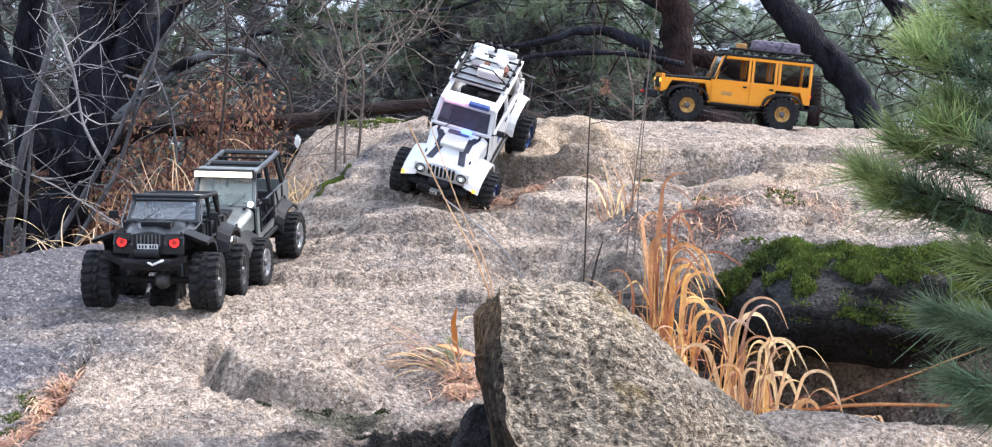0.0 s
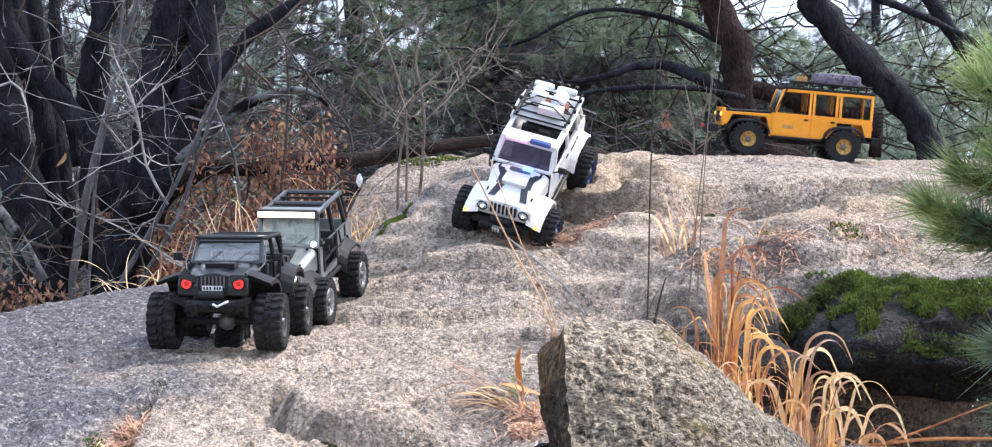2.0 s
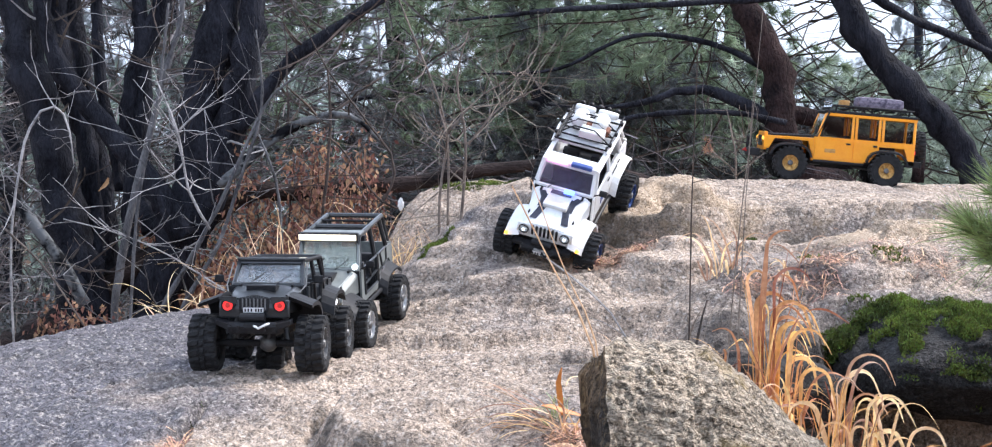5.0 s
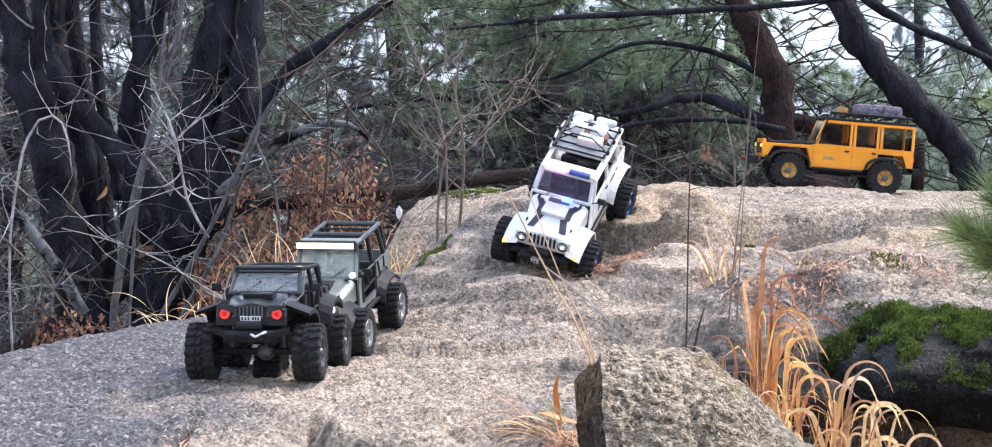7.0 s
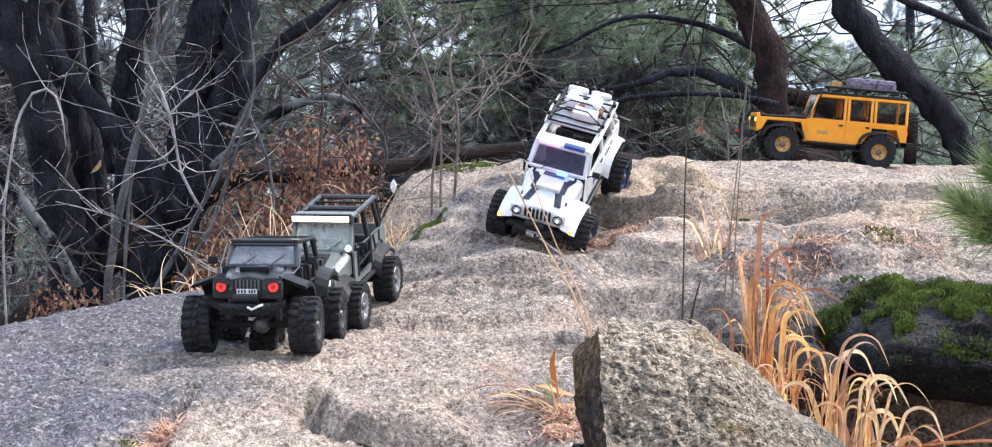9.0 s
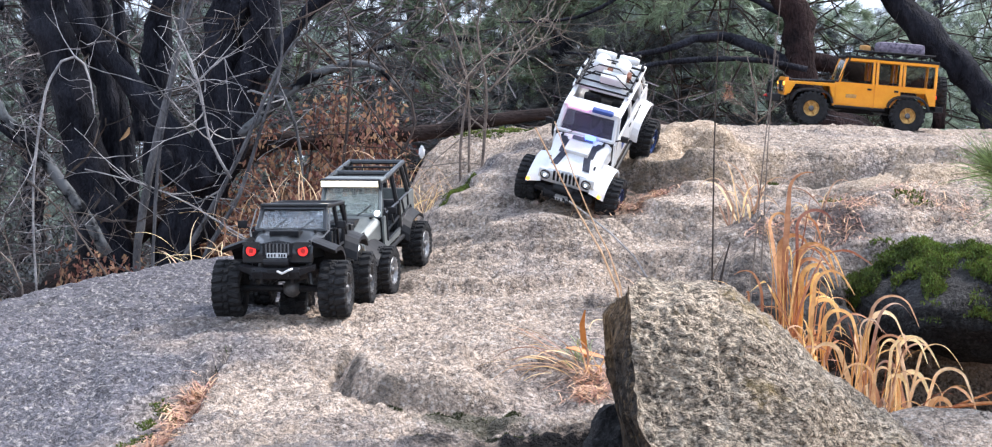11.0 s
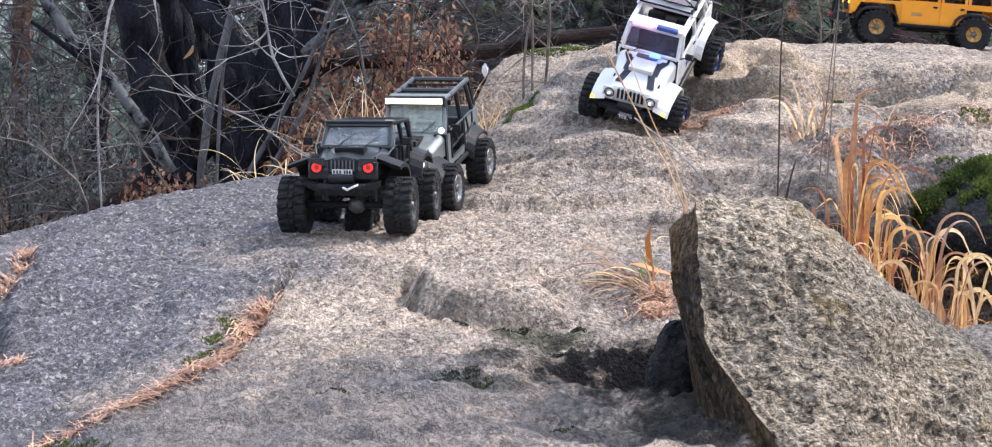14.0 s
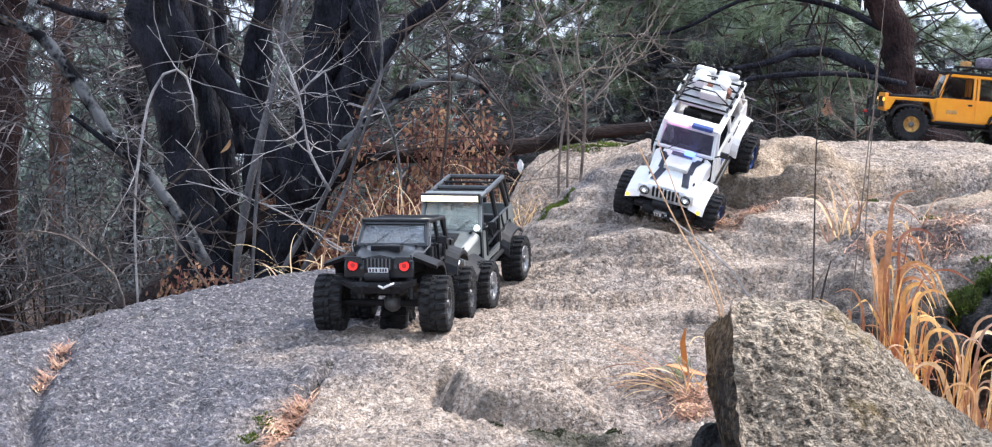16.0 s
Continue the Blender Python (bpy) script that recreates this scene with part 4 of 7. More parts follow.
litter("needle_litter", [(-1.20, 4.42), (-1.16, 4.47), (-1.12, 4.50)], 130, 0.016, 0.06, M_LITTER, NEEDLE_LABEL, 3)
litter("needle_litter", [(-1.27, 4.95), (-1.29, 5.25), (-1.35, 5.6)], 300, 0.010, 0.045, M_LITTER, NEEDLE_LABEL, 4)
FOOT_LABEL = "fallen orange-brown pine needles lying at the foot of a rock step"
litter("needle_litter", [(0.10, 6.62), (0.20, 6.46), (0.33, 6.42), (0.42, 6.48)], 700, 0.045, 0.08, M_LITTER, FOOT_LABEL, 5)
litter("needle_litter", [(0.62, 6.02), (0.78, 6.05), (0.92, 6.2)], 350, 0.05, 0.08, M_LITTER, FOOT_LABEL, 6)
litter("needle_litter", [(0.12, 4.42), (0.14, 4.55)], 260, 0.03, 0.06, M_LITTER, FOOT_LABEL, 7)
litter("needle_litter", [(0.75, 4.75), (0.95, 4.95), (1.05, 4.9)], 600, 0.05, 0.08, M_LITTER, FOOT_LABEL, 8)
litter("needle_litter", [(1.0, 6.35), (1.1, 6.2), (1.2, 6.15)], 150, 0.05, 0.07, M_LITTER, FOOT_LABEL, 9)


def moss(spots, seed, label, height=None, size=0.010, material=M_MOSS):
    r = np.random.RandomState(seed)
    pts = []
    for cx, cy, rx, ry, k in spots:
        a, q = r.rand(k) * 2 * np.pi, np.sqrt(r.rand(k))
        x, y = cx + rx * q * np.cos(a), cy + ry * q * np.sin(a)
        keep = value_noise(x, y, 26, 31) + 0.8 * value_noise(x, y, 60, 32) > -0.15 + 1.1 * (q - 0.5)
        pts.append(np.stack([x[keep], y[keep]], -1))
    p = np.concatenate(pts)
    z = (height or on_rock)(p[:, 0], p[:, 1])
    c = np.stack([p[:, 0], p[:, 1], z - 0.002], -1)
    d = r.randn(len(c), 3) * 0.7 + [0, -0.2, 1]
    d *= size * (0.5 + r.rand(len(c), 1)) / np.linalg.norm(d, axis=1, keepdims=True)
    e = np.cross(d, r.randn(len(c), 3))
    e *= size * 0.3 / (np.linalg.norm(e, axis=1, keepdims=True) + 1e-9)
    return tagged(tris("moss", np.stack([c - e, c + e, c + d], 1), material), label, "moss", kind="stuff")


def moss_on(ob, count, seed, label, size=0.010):
    """Moss over the upward faces of a rock, in cushions."""
    r = np.random.RandomState(seed)
    cs = []
    polys = [(p.center, p.normal, p.area) for p in ob.data.polygons if p.normal.z > 0.12 and p.center.y < 6.12]
    w = np.array([a for _, _, a in polys])
    for k in r.choice(len(polys), count, p=w / w.sum()):
        cs.append(np.array(polys[k][0]) + r.randn(3) * [0.012, 0.012, 0.003])
    p = np.array(cs)
    cushion = value_noise(p[:, 0], p[:, 1], 13, 33) + 0.6 * value_noise(p[:, 0], p[:, 1], 31, 34)
    keep = cushion > -0.02 - 0.75 * (p[:, 2] > 0.225) + 1.2 * np.clip(1.08 - p[:, 0], 0, 1) * (p[:, 2] < 0.225)
    p, cushion = p[keep], cushion[keep]
    p[:, 2] += 0.026 * np.clip(cushion + 0.2, 0, 1)
    d = r.randn(len(p), 3) * 0.7 + [0, -0.25, 1]
    d *= size * (0.5 + r.rand(len(p), 1)) / np.linalg.norm(d, axis=1, keepdims=True)
    e = np.cross(d, r.randn(len(p), 3))
    e *= size * 0.3 / (np.linalg.norm(e, axis=1, keepdims=True) + 1e-9)
    return tagged(tris("moss", np.stack([p - e, p + e, p + d], 1), M_MOSS), label, "moss", kind="stuff")


moss([(-0.71, 4.52, 0.05, 0.10, 2600), (-0.74, 4.36, 0.04, 0.06, 1100), (-0.92, 3.90, 0.10, 0.04, 1500), (-0.63, 4.85, 0.015, 0.10, 500)], 1, "dark green moss along the rock crack", size=0.007)
moss([(-0.18, 6.80, 0.055, 0.10, 2600), (-0.10, 7.72, 0.16, 0.07, 2600), (0.05, 7.80, 0.12, 0.06, 1500), (-0.40, 6.95, 0.08, 0.10, 900)], 2, "green moss on the back shoulder of the rock")
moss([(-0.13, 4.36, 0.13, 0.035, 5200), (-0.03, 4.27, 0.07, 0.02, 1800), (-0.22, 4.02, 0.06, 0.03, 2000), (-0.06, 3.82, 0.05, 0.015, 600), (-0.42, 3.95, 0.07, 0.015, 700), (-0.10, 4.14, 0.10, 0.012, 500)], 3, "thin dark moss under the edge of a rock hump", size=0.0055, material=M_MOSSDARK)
moss([(0.86, 6.33, 0.05, 0.03, 500), (1.05, 6.25, 0.08, 0.05, 700), (0.72, 6.62, 0.03, 0.02, 250), (0.95, 6.0, 0.06, 0.05, 800)], 4, "green moss in hollows of the rock")
moss_on(mossy, 120000, 5, "bright green moss cushions over the undercut rock", 0.0075)


# ---- grasses ----
def ribbons(name, rows, material):
    """Blades joined into one mesh: each a list of rows across it, from foot to tip."""
    verts, faces = [], []
    for pts in rows:
        k, w = len(verts), len(pts[0])
        for row in pts:
            verts += row
        faces += [(k + i * w + j, k + i * w + j + 1, k + (i + 1) * w + j + 1, k + (i + 1) * w + j) for i in range(len(pts) - 1) for j in range(w - 1)]
    return raw(name, verts, faces, material, smooth=True)


def blade(rng, base, az, lean, length, width, droop, seg=12):
    """Rows across one arching blade."""
    d = Vector((math.cos(az) * math.sin(lean), math.sin(az) * math.sin(lean), math.cos(lean)))
    side = Vector((-math.sin(az), math.cos(az), 0))
    turn, curl = rng.uniform(-1.2, 1.2), rng.gauss(0, 0.45)
    p, pts, stepv = Vector(base), [], length / seg
    for i in range(seg + 1):
        t = i / seg
        w = width * min(1.0, 0.55 + t * 2) * (1 - t**3) * 0.5 + 0.0003
        s = (side * math.cos(turn * t) + d.cross(side) * math.sin(turn * t)) * w
        pts.append((p - s, p + s))
        d = (d + Vector((math.cos(az) * 0.25, math.sin(az) * 0.25, -1)) * droop * t * t / seg * 11 + side * curl * t / seg * 4).normalized()
        p = p + d * stepv
    return pts


def clump(name, label, specs, material, seed, height=on_rock):
    rng = random.Random(seed)
    q = []
    for cx, cy, r, count, ln, wd, az0, az1, lean0, lean1, droop in specs:
        for _ in range(count):
            a, k = rng.uniform(0, 2 * math.pi), math.sqrt(rng.random()) * r
            x, y = cx + k * math.cos(a), cy + k * math.sin(a)
            z = float(height(np.array(x), np.array(y))) - 0.01
            q.append(blade(rng, (x, y, z), radians(rng.uniform(az0, az1)), radians(rng.uniform(lean0, lean1)), ln * rng.uniform(0.55, 1.1), wd * rng.uniform(0.5, 1.2), droop * rng.uniform(0.3, 1.4)))
    return tagged(ribbons(name, q, material), label, "grass", kind="stuff")


def curl_blade(rng, base, az, lean, length, width, start, bend, seg=36):
    """Rows across a blade that rises straight, then hooks over and hangs."""
    flat = Vector((math.cos(az), math.sin(az), 0))
    side = Vector((-math.sin(az), math.cos(az), 0))
    twist, sway = rng.uniform(-1.8, 1.8), rng.gauss(0, 1.0)
    p, a, pts = Vector(base), lean, []
    for i in range(seg + 1):
        t = i / seg
        d = (flat * math.sin(a) + Vector((0, 0, math.cos(a))) + side * sway * t * 0.5).normalized()
        w = width * (0.45 + 0.55 * min(1.0, t * 2.2)) * (1 - 0.9 * t**4) * 0.5
        s = (side * math.cos(twist * t) + d.cross(side) * math.sin(twist * t)) * w
        fold = d.cross(s) * 0.25
        pts.append((p - s + fold, p, p + s + fold))
        if start < t < start + 0.24:
            a += bend / seg / 0.24
        elif t >= start + 0.24:
            a += (math.pi * 0.97 - a) * 0.10
        p = p + d * length / seg
    return pts


def curly_clump(name, label, specs, material, seed):
    rng = random.Random(seed)
    q = []
    for cx, cy, rx, ry, count, ln, wd, az0, az1, lean1, start, bend0, bend1 in specs:
        for _ in range(count):
            x, y = cx + rng.gauss(0, rx), cy + rng.gauss(0, ry)
            z = float(rock_height(np.array(x), np.array(y))) - 0.01
            q.append(curl_blade(rng, (x, y, z), radians(rng.uniform(az0, az1)), radians(rng.uniform(0, lean1)), ln * rng.uniform(0.72, 1.08), wd * rng.uniform(0.6, 1.2), start * rng.uniform(0.8, 1.15), radians(rng.uniform(bend0, bend1))))
    return tagged(ribbons(name, q, material), label, "grass", kind="stuff")


curly_clump("dry_grass", "tall dry golden grass tuft rooted behind the upright slab", [(0.545, 4.86, 0.006, 0.015, 4, 0.475, 0.021, -30, 20, -5, 0.72, 130, 175), (0.555, 4.86, 0.010, 0.02, 6, 0.45, 0.015, -30, 40, 3, 0.64, 120, 170), (0.585, 4.86, 0.016, 0.02, 7, 0.36, 0.013, -20, 40, 6, 0.60, 130, 175), (0.555, 4.86, 0.018, 0.02, 6, 0.40, 0.004, -120, 120, 10, 0.7, 10, 60), (0.575, 4.85, 0.02, 0.03, 8, 0.36, 0.011, -80, 60, 10, 0.6, 110, 170), (0.60, 4.82, 0.03, 0.03, 9, 0.24, 0.009, -120, 120, 20, 0.5, 60, 160), (0.53, 4.87, 0.03, 0.03, 7, 0.22, 0.006, 100, 250, 30, 0.5, 20, 90)], M_STRAW, 1)
curly_clump("dry_grass", "dry curling straw-coloured grass clump in the gully", [(0.69, 4.75, 0.045, 0.04, 10, 0.37, 0.012, -70, 60, 20, 0.60, 110, 170), (0.765, 4.72, 0.04, 0.04, 10, 0.36, 0.013, -60, 50, 24, 0.56, 110, 170), (0.73, 4.74, 0.05, 0.04, 9, 0.32, 0.011, 90, 270, 22, 0.6, 110, 170), (0.65, 4.77, 0.04, 0.05, 10, 0.26, 0.008, 60, 280, 22, 0.45, 60, 170), (0.78, 4.69, 0.08, 0.05, 14, 0.24, 0.013, -110, 60, 50, 0.35, 40, 120), (0.66, 4.77, 0.06, 0.04, 12, 0.18, 0.008, 0, 360, 50, 0.4, 40, 140)], M_STRAWPALE, 2)
curly_clump("dry_grass", "orange-brown dead grass stems among paler blades", [(0.70, 4.75, 0.06, 0.05, 30, 0.27, 0.0045, -120, 240, 20, 0.75, 10, 80), (0.57, 4.84, 0.03, 0.04, 14, 0.28, 0.004, -60, 200, 12, 0.8, 10, 60), (0.79, 4.68, 0.07, 0.05, 26, 0.22, 0.005, -120, 90, 60, 0.5, 20, 100)], M_STRAW, 9)
curly_clump("dry_grass", "rust-brown curled grass blades low in the tuft", [(0.66, 4.77, 0.07, 0.05, 70, 0.16, 0.007, 0, 360, 70, 0.3, 20, 130), (0.77, 4.70, 0.09, 0.05, 80, 0.15, 0.007, 0, 360, 75, 0.3, 20, 130), (0.86, 4.62, 0.06, 0.04, 40, 0.14, 0.006, 0, 360, 75, 0.3, 20, 130), (0.56, 4.85, 0.03, 0.03, 26, 0.18, 0.006, 0, 360, 40, 0.4, 20, 130)], M_STRAWBROWN, 19)
clump("dry_grass", "rust-coloured matted grass at the base of a dry clump", [(0.70, 4.72, 0.12, 140, 0.16, 0.005, 0, 360, 40, 85, 0.5), (0.55, 4.84, 0.07, 70, 0.14, 0.005, 0, 360, 40, 85, 0.5)], M_LITTER, 3)
clump("dry_grass", "thin pale grass stalks fanning over the bare rock", [(0.12, 4.60, 0.03, 30, 0.20, 0.004, 150, 215, 45, 82, 0.3), (0.13, 4.56, 0.03, 18, 0.13, 0.005, 180, 330, 20, 70, 0.6)], M_STRAWPALE, 4)
clump("green_grass", "small green grass shoots beside a fallen leaf", [(0.12, 4.62, 0.025, 16, 0.09, 0.004, 120, 260, 10, 60, 0.5)], M_NEEDLENEAR, 5)
clump("dry_grass", "sparse dry grass in a rock hollow", [(0.60, 6.15, 0.05, 22, 0.20, 0.006, 0, 360, 5, 50, 0.9), (0.42, 5.15, 0.05, 20, 0.18, 0.004, 0, 360, 20, 70, 0.4), (0.30, 4.95, 0.06, 18, 0.20, 0.004, 0, 360, 25, 75, 0.4), (0.80, 6.15, 0.05, 14, 0.15, 0.005, 0, 360, 10, 60, 0.9)], M_STRAWPALE, 6)
clump("dry_grass", "thin dead brown stems in the dark gully", [(0.46, 5.35, 0.12, 26, 0.24, 0.004, 0, 360, 5, 60, 0.3), (0.36, 5.1, 0.08, 14, 0.20, 0.003, 0, 360, 10, 70, 0.2), (0.66, 5.3, 0.12, 20, 0.22, 0.004, 0, 360, 5, 60, 0.4)], M_TWIGTAN, 10)
EDGE_LABEL = "pale dry grass leaning over the back edge of the rock"
clump("dry_grass", EDGE_LABEL, [(-0.70, 7.25, 0.18, 50, 0.46, 0.0035, 0, 360, 10, 60, 0.5), (-0.45, 7.45, 0.15, 44, 0.40, 0.0035, 0, 360, 5, 50, 0.5), (-0.95, 7.0, 0.12, 20, 0.30, 0.004, 0, 360, 30, 80, 0.4)], M_STRAWPALE, 7)
clump("dry_grass", EDGE_LABEL, [(-0.75, 7.2, 0.16, 18, 0.40, 0.003, -40, 80, 30, 75, 0.4), (-0.28, 7.40, 0.10, 34, 0.22, 0.003, 0, 360, 5, 60, 0.6)], M_STRAWPALE, 8)
def leaf_strip(name, pts, widths, side, label):
    """A curled leaf with a little thickness along a bent midline."""
    side, v, f = Vector(side), [], []
    for p, w in zip(pts, widths):
        p = Vector(p)
        lift = Vector((0, 0, 0.25 * w))
        v += [p - side * w + lift, p, p + side * w + lift]
    k = len(v)
    v += [q + Vector((0.0005, -0.001, 0.0006)) for q in v]
    for i in range(len(pts) - 1):
        for a in (0, 1):
            q = (3 * i + a, 3 * i + a + 1, 3 * i + a + 4, 3 * i + a + 3)
            f += [q, tuple(k + n for n in q[::-1])]
    return tagged(raw(name, v, f, M_LEAFORANGE, smooth=True), label, "leaf")


leaf_strip("fallen_leaf", [(0.124, 4.60, 0.150), (0.119, 4.60, 0.185), (0.116, 4.60, 0.215), (0.122, 4.60, 0.245)], [0.003, 0.006, 0.005, 0.001], (1, 0.2, 0), "narrow upright orange dead leaf caught in grass")
leaf_strip("fallen_leaf", [(0.168, 4.57, 0.150), (0.148, 4.566, 0.157), (0.125, 4.56, 0.163), (0.100, 4.555, 0.173), (0.082, 4.55, 0.176)], [0.002, 0.005, 0.007, 0.006, 0.001], (0.15, 0.75, 0.55), "curled orange dead leaf lying on the rock")


def stem(label, pts, material, name="dry_stalk", twigs=0, seed=1):
    rng = random.Random(seed)
    line = smoothline(pts, 0.05, 0.25, rng)
    bm = bmesh.new()
    tube(bm, line[:, :3], list(line[:, 3]), 5)
    for _ in range(twigs):
        i = rng.randrange(len(line) // 3, len(line) - 1)
        p = line[i, :3]
        d = np.array([rng.gauss(0, 1), rng.gauss(0, 0.4), rng.uniform(0.2, 1.2)])
        d *= rng.uniform(0.04, 0.12) / np.linalg.norm(d)
        tube(bm, [p, p + d * 0.6, p + d + [0, 0, -0.01]], [0.0012, 0.001, 0.0006], 4)
    ob = part(name, bm, material)
    return tagged(ob, label, "stalk")


stem("thin dark upright stalk growing behind the slab", [(0.40, 4.98, 0.04, 0.0024), (0.408, 4.99, 0.30, 0.0021), (0.413, 5.0, 0.60, 0.0016), (0.425, 5.01, 0.90, 0.0009)], M_TWIGDARK, twigs=3, seed=1)
stem("short dark broken stalk behind the slab", [(0.41, 4.96, 0.04, 0.0036), (0.42, 4.97, 0.25, 0.003), (0.445, 4.98, 0.35, 0.0016)], M_TWIGDARK, seed=2)
stem("thin reddish stalk rising out of the grass", [(0.50, 5.16, 0.12, 0.002), (0.53, 5.18, 0.45, 0.0014), (0.565, 5.2, 0.75, 0.001), (0.585, 5.2, 0.98, 0.0007)], M_TWIGTAN, seed=3)
stem("thin reddish stalk rising out of the grass", [(0.52, 5.12, 0.12, 0.002), (0.54, 5.14, 0.5, 0.0013), (0.56, 5.15, 0.80, 0.0008)], M_TWIGTAN, seed=4)
stem("pale dry stalk leaning up from the slab's edge", [(0.175, 4.12, 0.10, 0.0024), (0.165, 4.13, 0.33, 0.0021), (0.10, 4.14, 0.46, 0.0018), (0.02, 4.15, 0.62, 0.0013)], M_STRAWPALE, seed=5)
stem("pale dry stalk leaning up from the slab's edge", [(0.20, 4.15, 0.10, 0.002), (0.17, 4.16, 0.34, 0.0016), (0.11, 4.17, 0.48, 0.0013), (0.055, 4.18, 0.63, 0.0009)], M_STRAWPALE, seed=6)
stem("thin dry twig lying across the rock", [(0.33, 5.0, 0.13, 0.003), (0.24, 4.99, 0.32, 0.0025), (0.10, 4.98, 0.44, 0.002)], M_TWIG, twigs=3, seed=7)
stem("thin dry twig bent in the gully", [(0.85, 4.9, -0.02, 0.003), (1.0, 4.85, 0.05, 0.0025), (1.25, 4.8, 0.16, 0.0015)], M_STRAW, seed=8)
stem("thin dry twig bent in the gully", [(0.80, 4.75, 0.02, 0.004), (1.05, 4.75, 0.04, 0.004), (1.30, 4.75, 0.025, 0.002)], M_STRAW, seed=9)


# ---- trees ----
def twig_lines(rng, line, count, length, lo=0.25, flat=1.0, up=0.4, r0=0.35):
    """Side shoots along a curve: lists of (points, radii)."""
    out = []
    for _ in range(count):
        i = rng.randrange(int(len(line) * lo), len(line))
        p, r = line[i, :3].copy(), min(0.007, max(0.0018, line[i, 3] * r0))
        d = np.array([rng.gauss(0, 1), rng.gauss(0, 0.7) * flat, rng.gauss(up, 0.7)])
        d /= np.linalg.norm(d)
        ln = length * rng.uniform(0.3, 1.2)
        pts, k = [p], 6
        for j in range(k):
            d = d + np.array([rng.gauss(0, 0.15), rng.gauss(0, 0.15), rng.gauss(0.04, 0.14)])
            d /= np.linalg.norm(d)
            p = p + d * ln / k
            pts.append(p)
            if j in (2, 4) and rng.random() < 0.7:
                e = d + np.array([rng.gauss(0, 0.8), rng.gauss(0, 0.8), rng.gauss(0.1, 0.6)])
                e /= np.linalg.norm(e)
                out.append(([p, p + e * ln * 0.16, p + e * ln * 0.3 + [0, 0, 0.02 * rng.random()]], [r * 0.45, r * 0.35, r * 0.2]))
        out.append((pts, [r * (1 - 0.12 * j) for j in range(k + 1)]))
    return out


def twig_mesh(name, lines, material, parent, seg=4):
    bm = bmesh.new()
    for pts, radii in lines:
        tube(bm, pts, [max(v, 0.0008) for v in radii], seg)
    ob = part(name, bm, material, parent)
    ob["kind"] = "stuff"
    return ob


def limb(name, pts, material, parent, rng, seg=12, rough=0.10, stepv=0.05):
    line = smoothline(pts, stepv, 0.10, rng)
    bm = bmesh.new()
    tube(bm, line[:, :3], list(line[:, 3]), seg, rough, rng)
    return part(name, bm, material, parent, smooth=True), line


def empty(name, at, label, category, group=""):
    ob = new(name)
    ob.location = at
    ob.empty_display_size = 0.1
    return tagged(ob, label, category, group)


def under(parent, pts):
    o = parent.location
    return [(x - o.x, y - o.y, z - o.z, r) for x, y, z, r in pts]


def grown(pts, top, rise):
    """A stem carried on above its last point, thinning."""
    (x0, y0, z0, r0), (x, y, z, r) = pts[-2], pts[-1]
    k = rise / max(z - z0, 0.1)
    return pts + [(x + (x - x0) * k * 0.6, y + (y - y0) * k * 0.6, z + rise * 0.5, r * 0.7), (x + (x - x0) * k * 1.2, y, z + rise, r * top)]


def bare_tree():
    rng = random.Random(11)
    tree = empty("bare_tree", (-1.35, 8.58, -0.45), "leafless many-stemmed tree with wet blackish bark", "tree")
    lines = []
    for key, pts in STEMS.items():
        if key in "abcdejklm":
            pts = grown(pts, 0.3, 1.6)
        if key in "abdj":
            x, y, z, r = pts[0]
            pts = [(x, y, -0.5, r * 1.25)] + pts
        _, line = limb("trunk" if key in "abde" else "limb", under(tree, pts), M_BARKLICHEN if key in "hg" else M_BARKGREY if key == "n" else M_BARK, tree, rng, 14 if key in "abde" else 9)
        lines.append(line)
    tw = []
    for line in lines:
        tw += twig_lines(rng, line, 10, 0.45)
    twig_mesh("twig_tangle", tw, M_TWIGDARK, tree)
    pale = []
    for line in lines[:6]:
        pale += twig_lines(rng, line, 5, 0.55, up=0.2)
    twig_mesh("pale_twig_tangle", pale, M_TWIG, tree)


def bush(name, keys, label, seed, material, count, length):
    rng = random.Random(seed)
    x, y = SHOOTS[keys[0]][0][0], SHOOTS[keys[0]][0][1]
    ob = empty(name, (x, y, -0.4), label, "shrub")
    tw = []
    for key in keys:
        pts = SHOOTS[key]
        if key in "jklmn":
            # rooted in the hollow before the mossy bank
            pts = [(px * 0.935, py * 0.935, 0.75 + (pz - 0.75) * 0.935, r) for px, py, pz, r in pts]
        if pts[0][2] < 0.35 and key not in "fmn":
            px, py, pz, r = pts[0]
            pts = [(px + rng.uniform(-0.03, 0.03), py, -0.42, r)] + pts
        _, line = limb("shoot", under(ob, pts), material, ob, rng, 6, 0.05)
        tw += twig_lines(rng, line, count, length, up=0.3, r0=0.5)
    twig_mesh("twig_tangle", tw, material, ob)


bare_tree()
bush("bare_shrub", "abcg", "slender grey leafless shrub among dark trunks", 21, M_BARKGREY, 9, 0.32)
bush("bare_shrub", "defp", "pale arching leafless shoots in front of dark trunks", 22, M_TWIG, 14, 0.28)
bush("bare_shrub", "hio", "thin brown leafless shrub behind the rock", 23, M_TWIGDARK, 12, 0.35)
bush("bare_shrub", "jklmn", "thin tan leafless shrub at the back edge of the rock", 24, M_TWIGTAN, 20, 0.34)
bush("bare_shrub", "qr", "low leafless twigs beside the rock", 25, M_TWIGTAN, 12, 0.3)


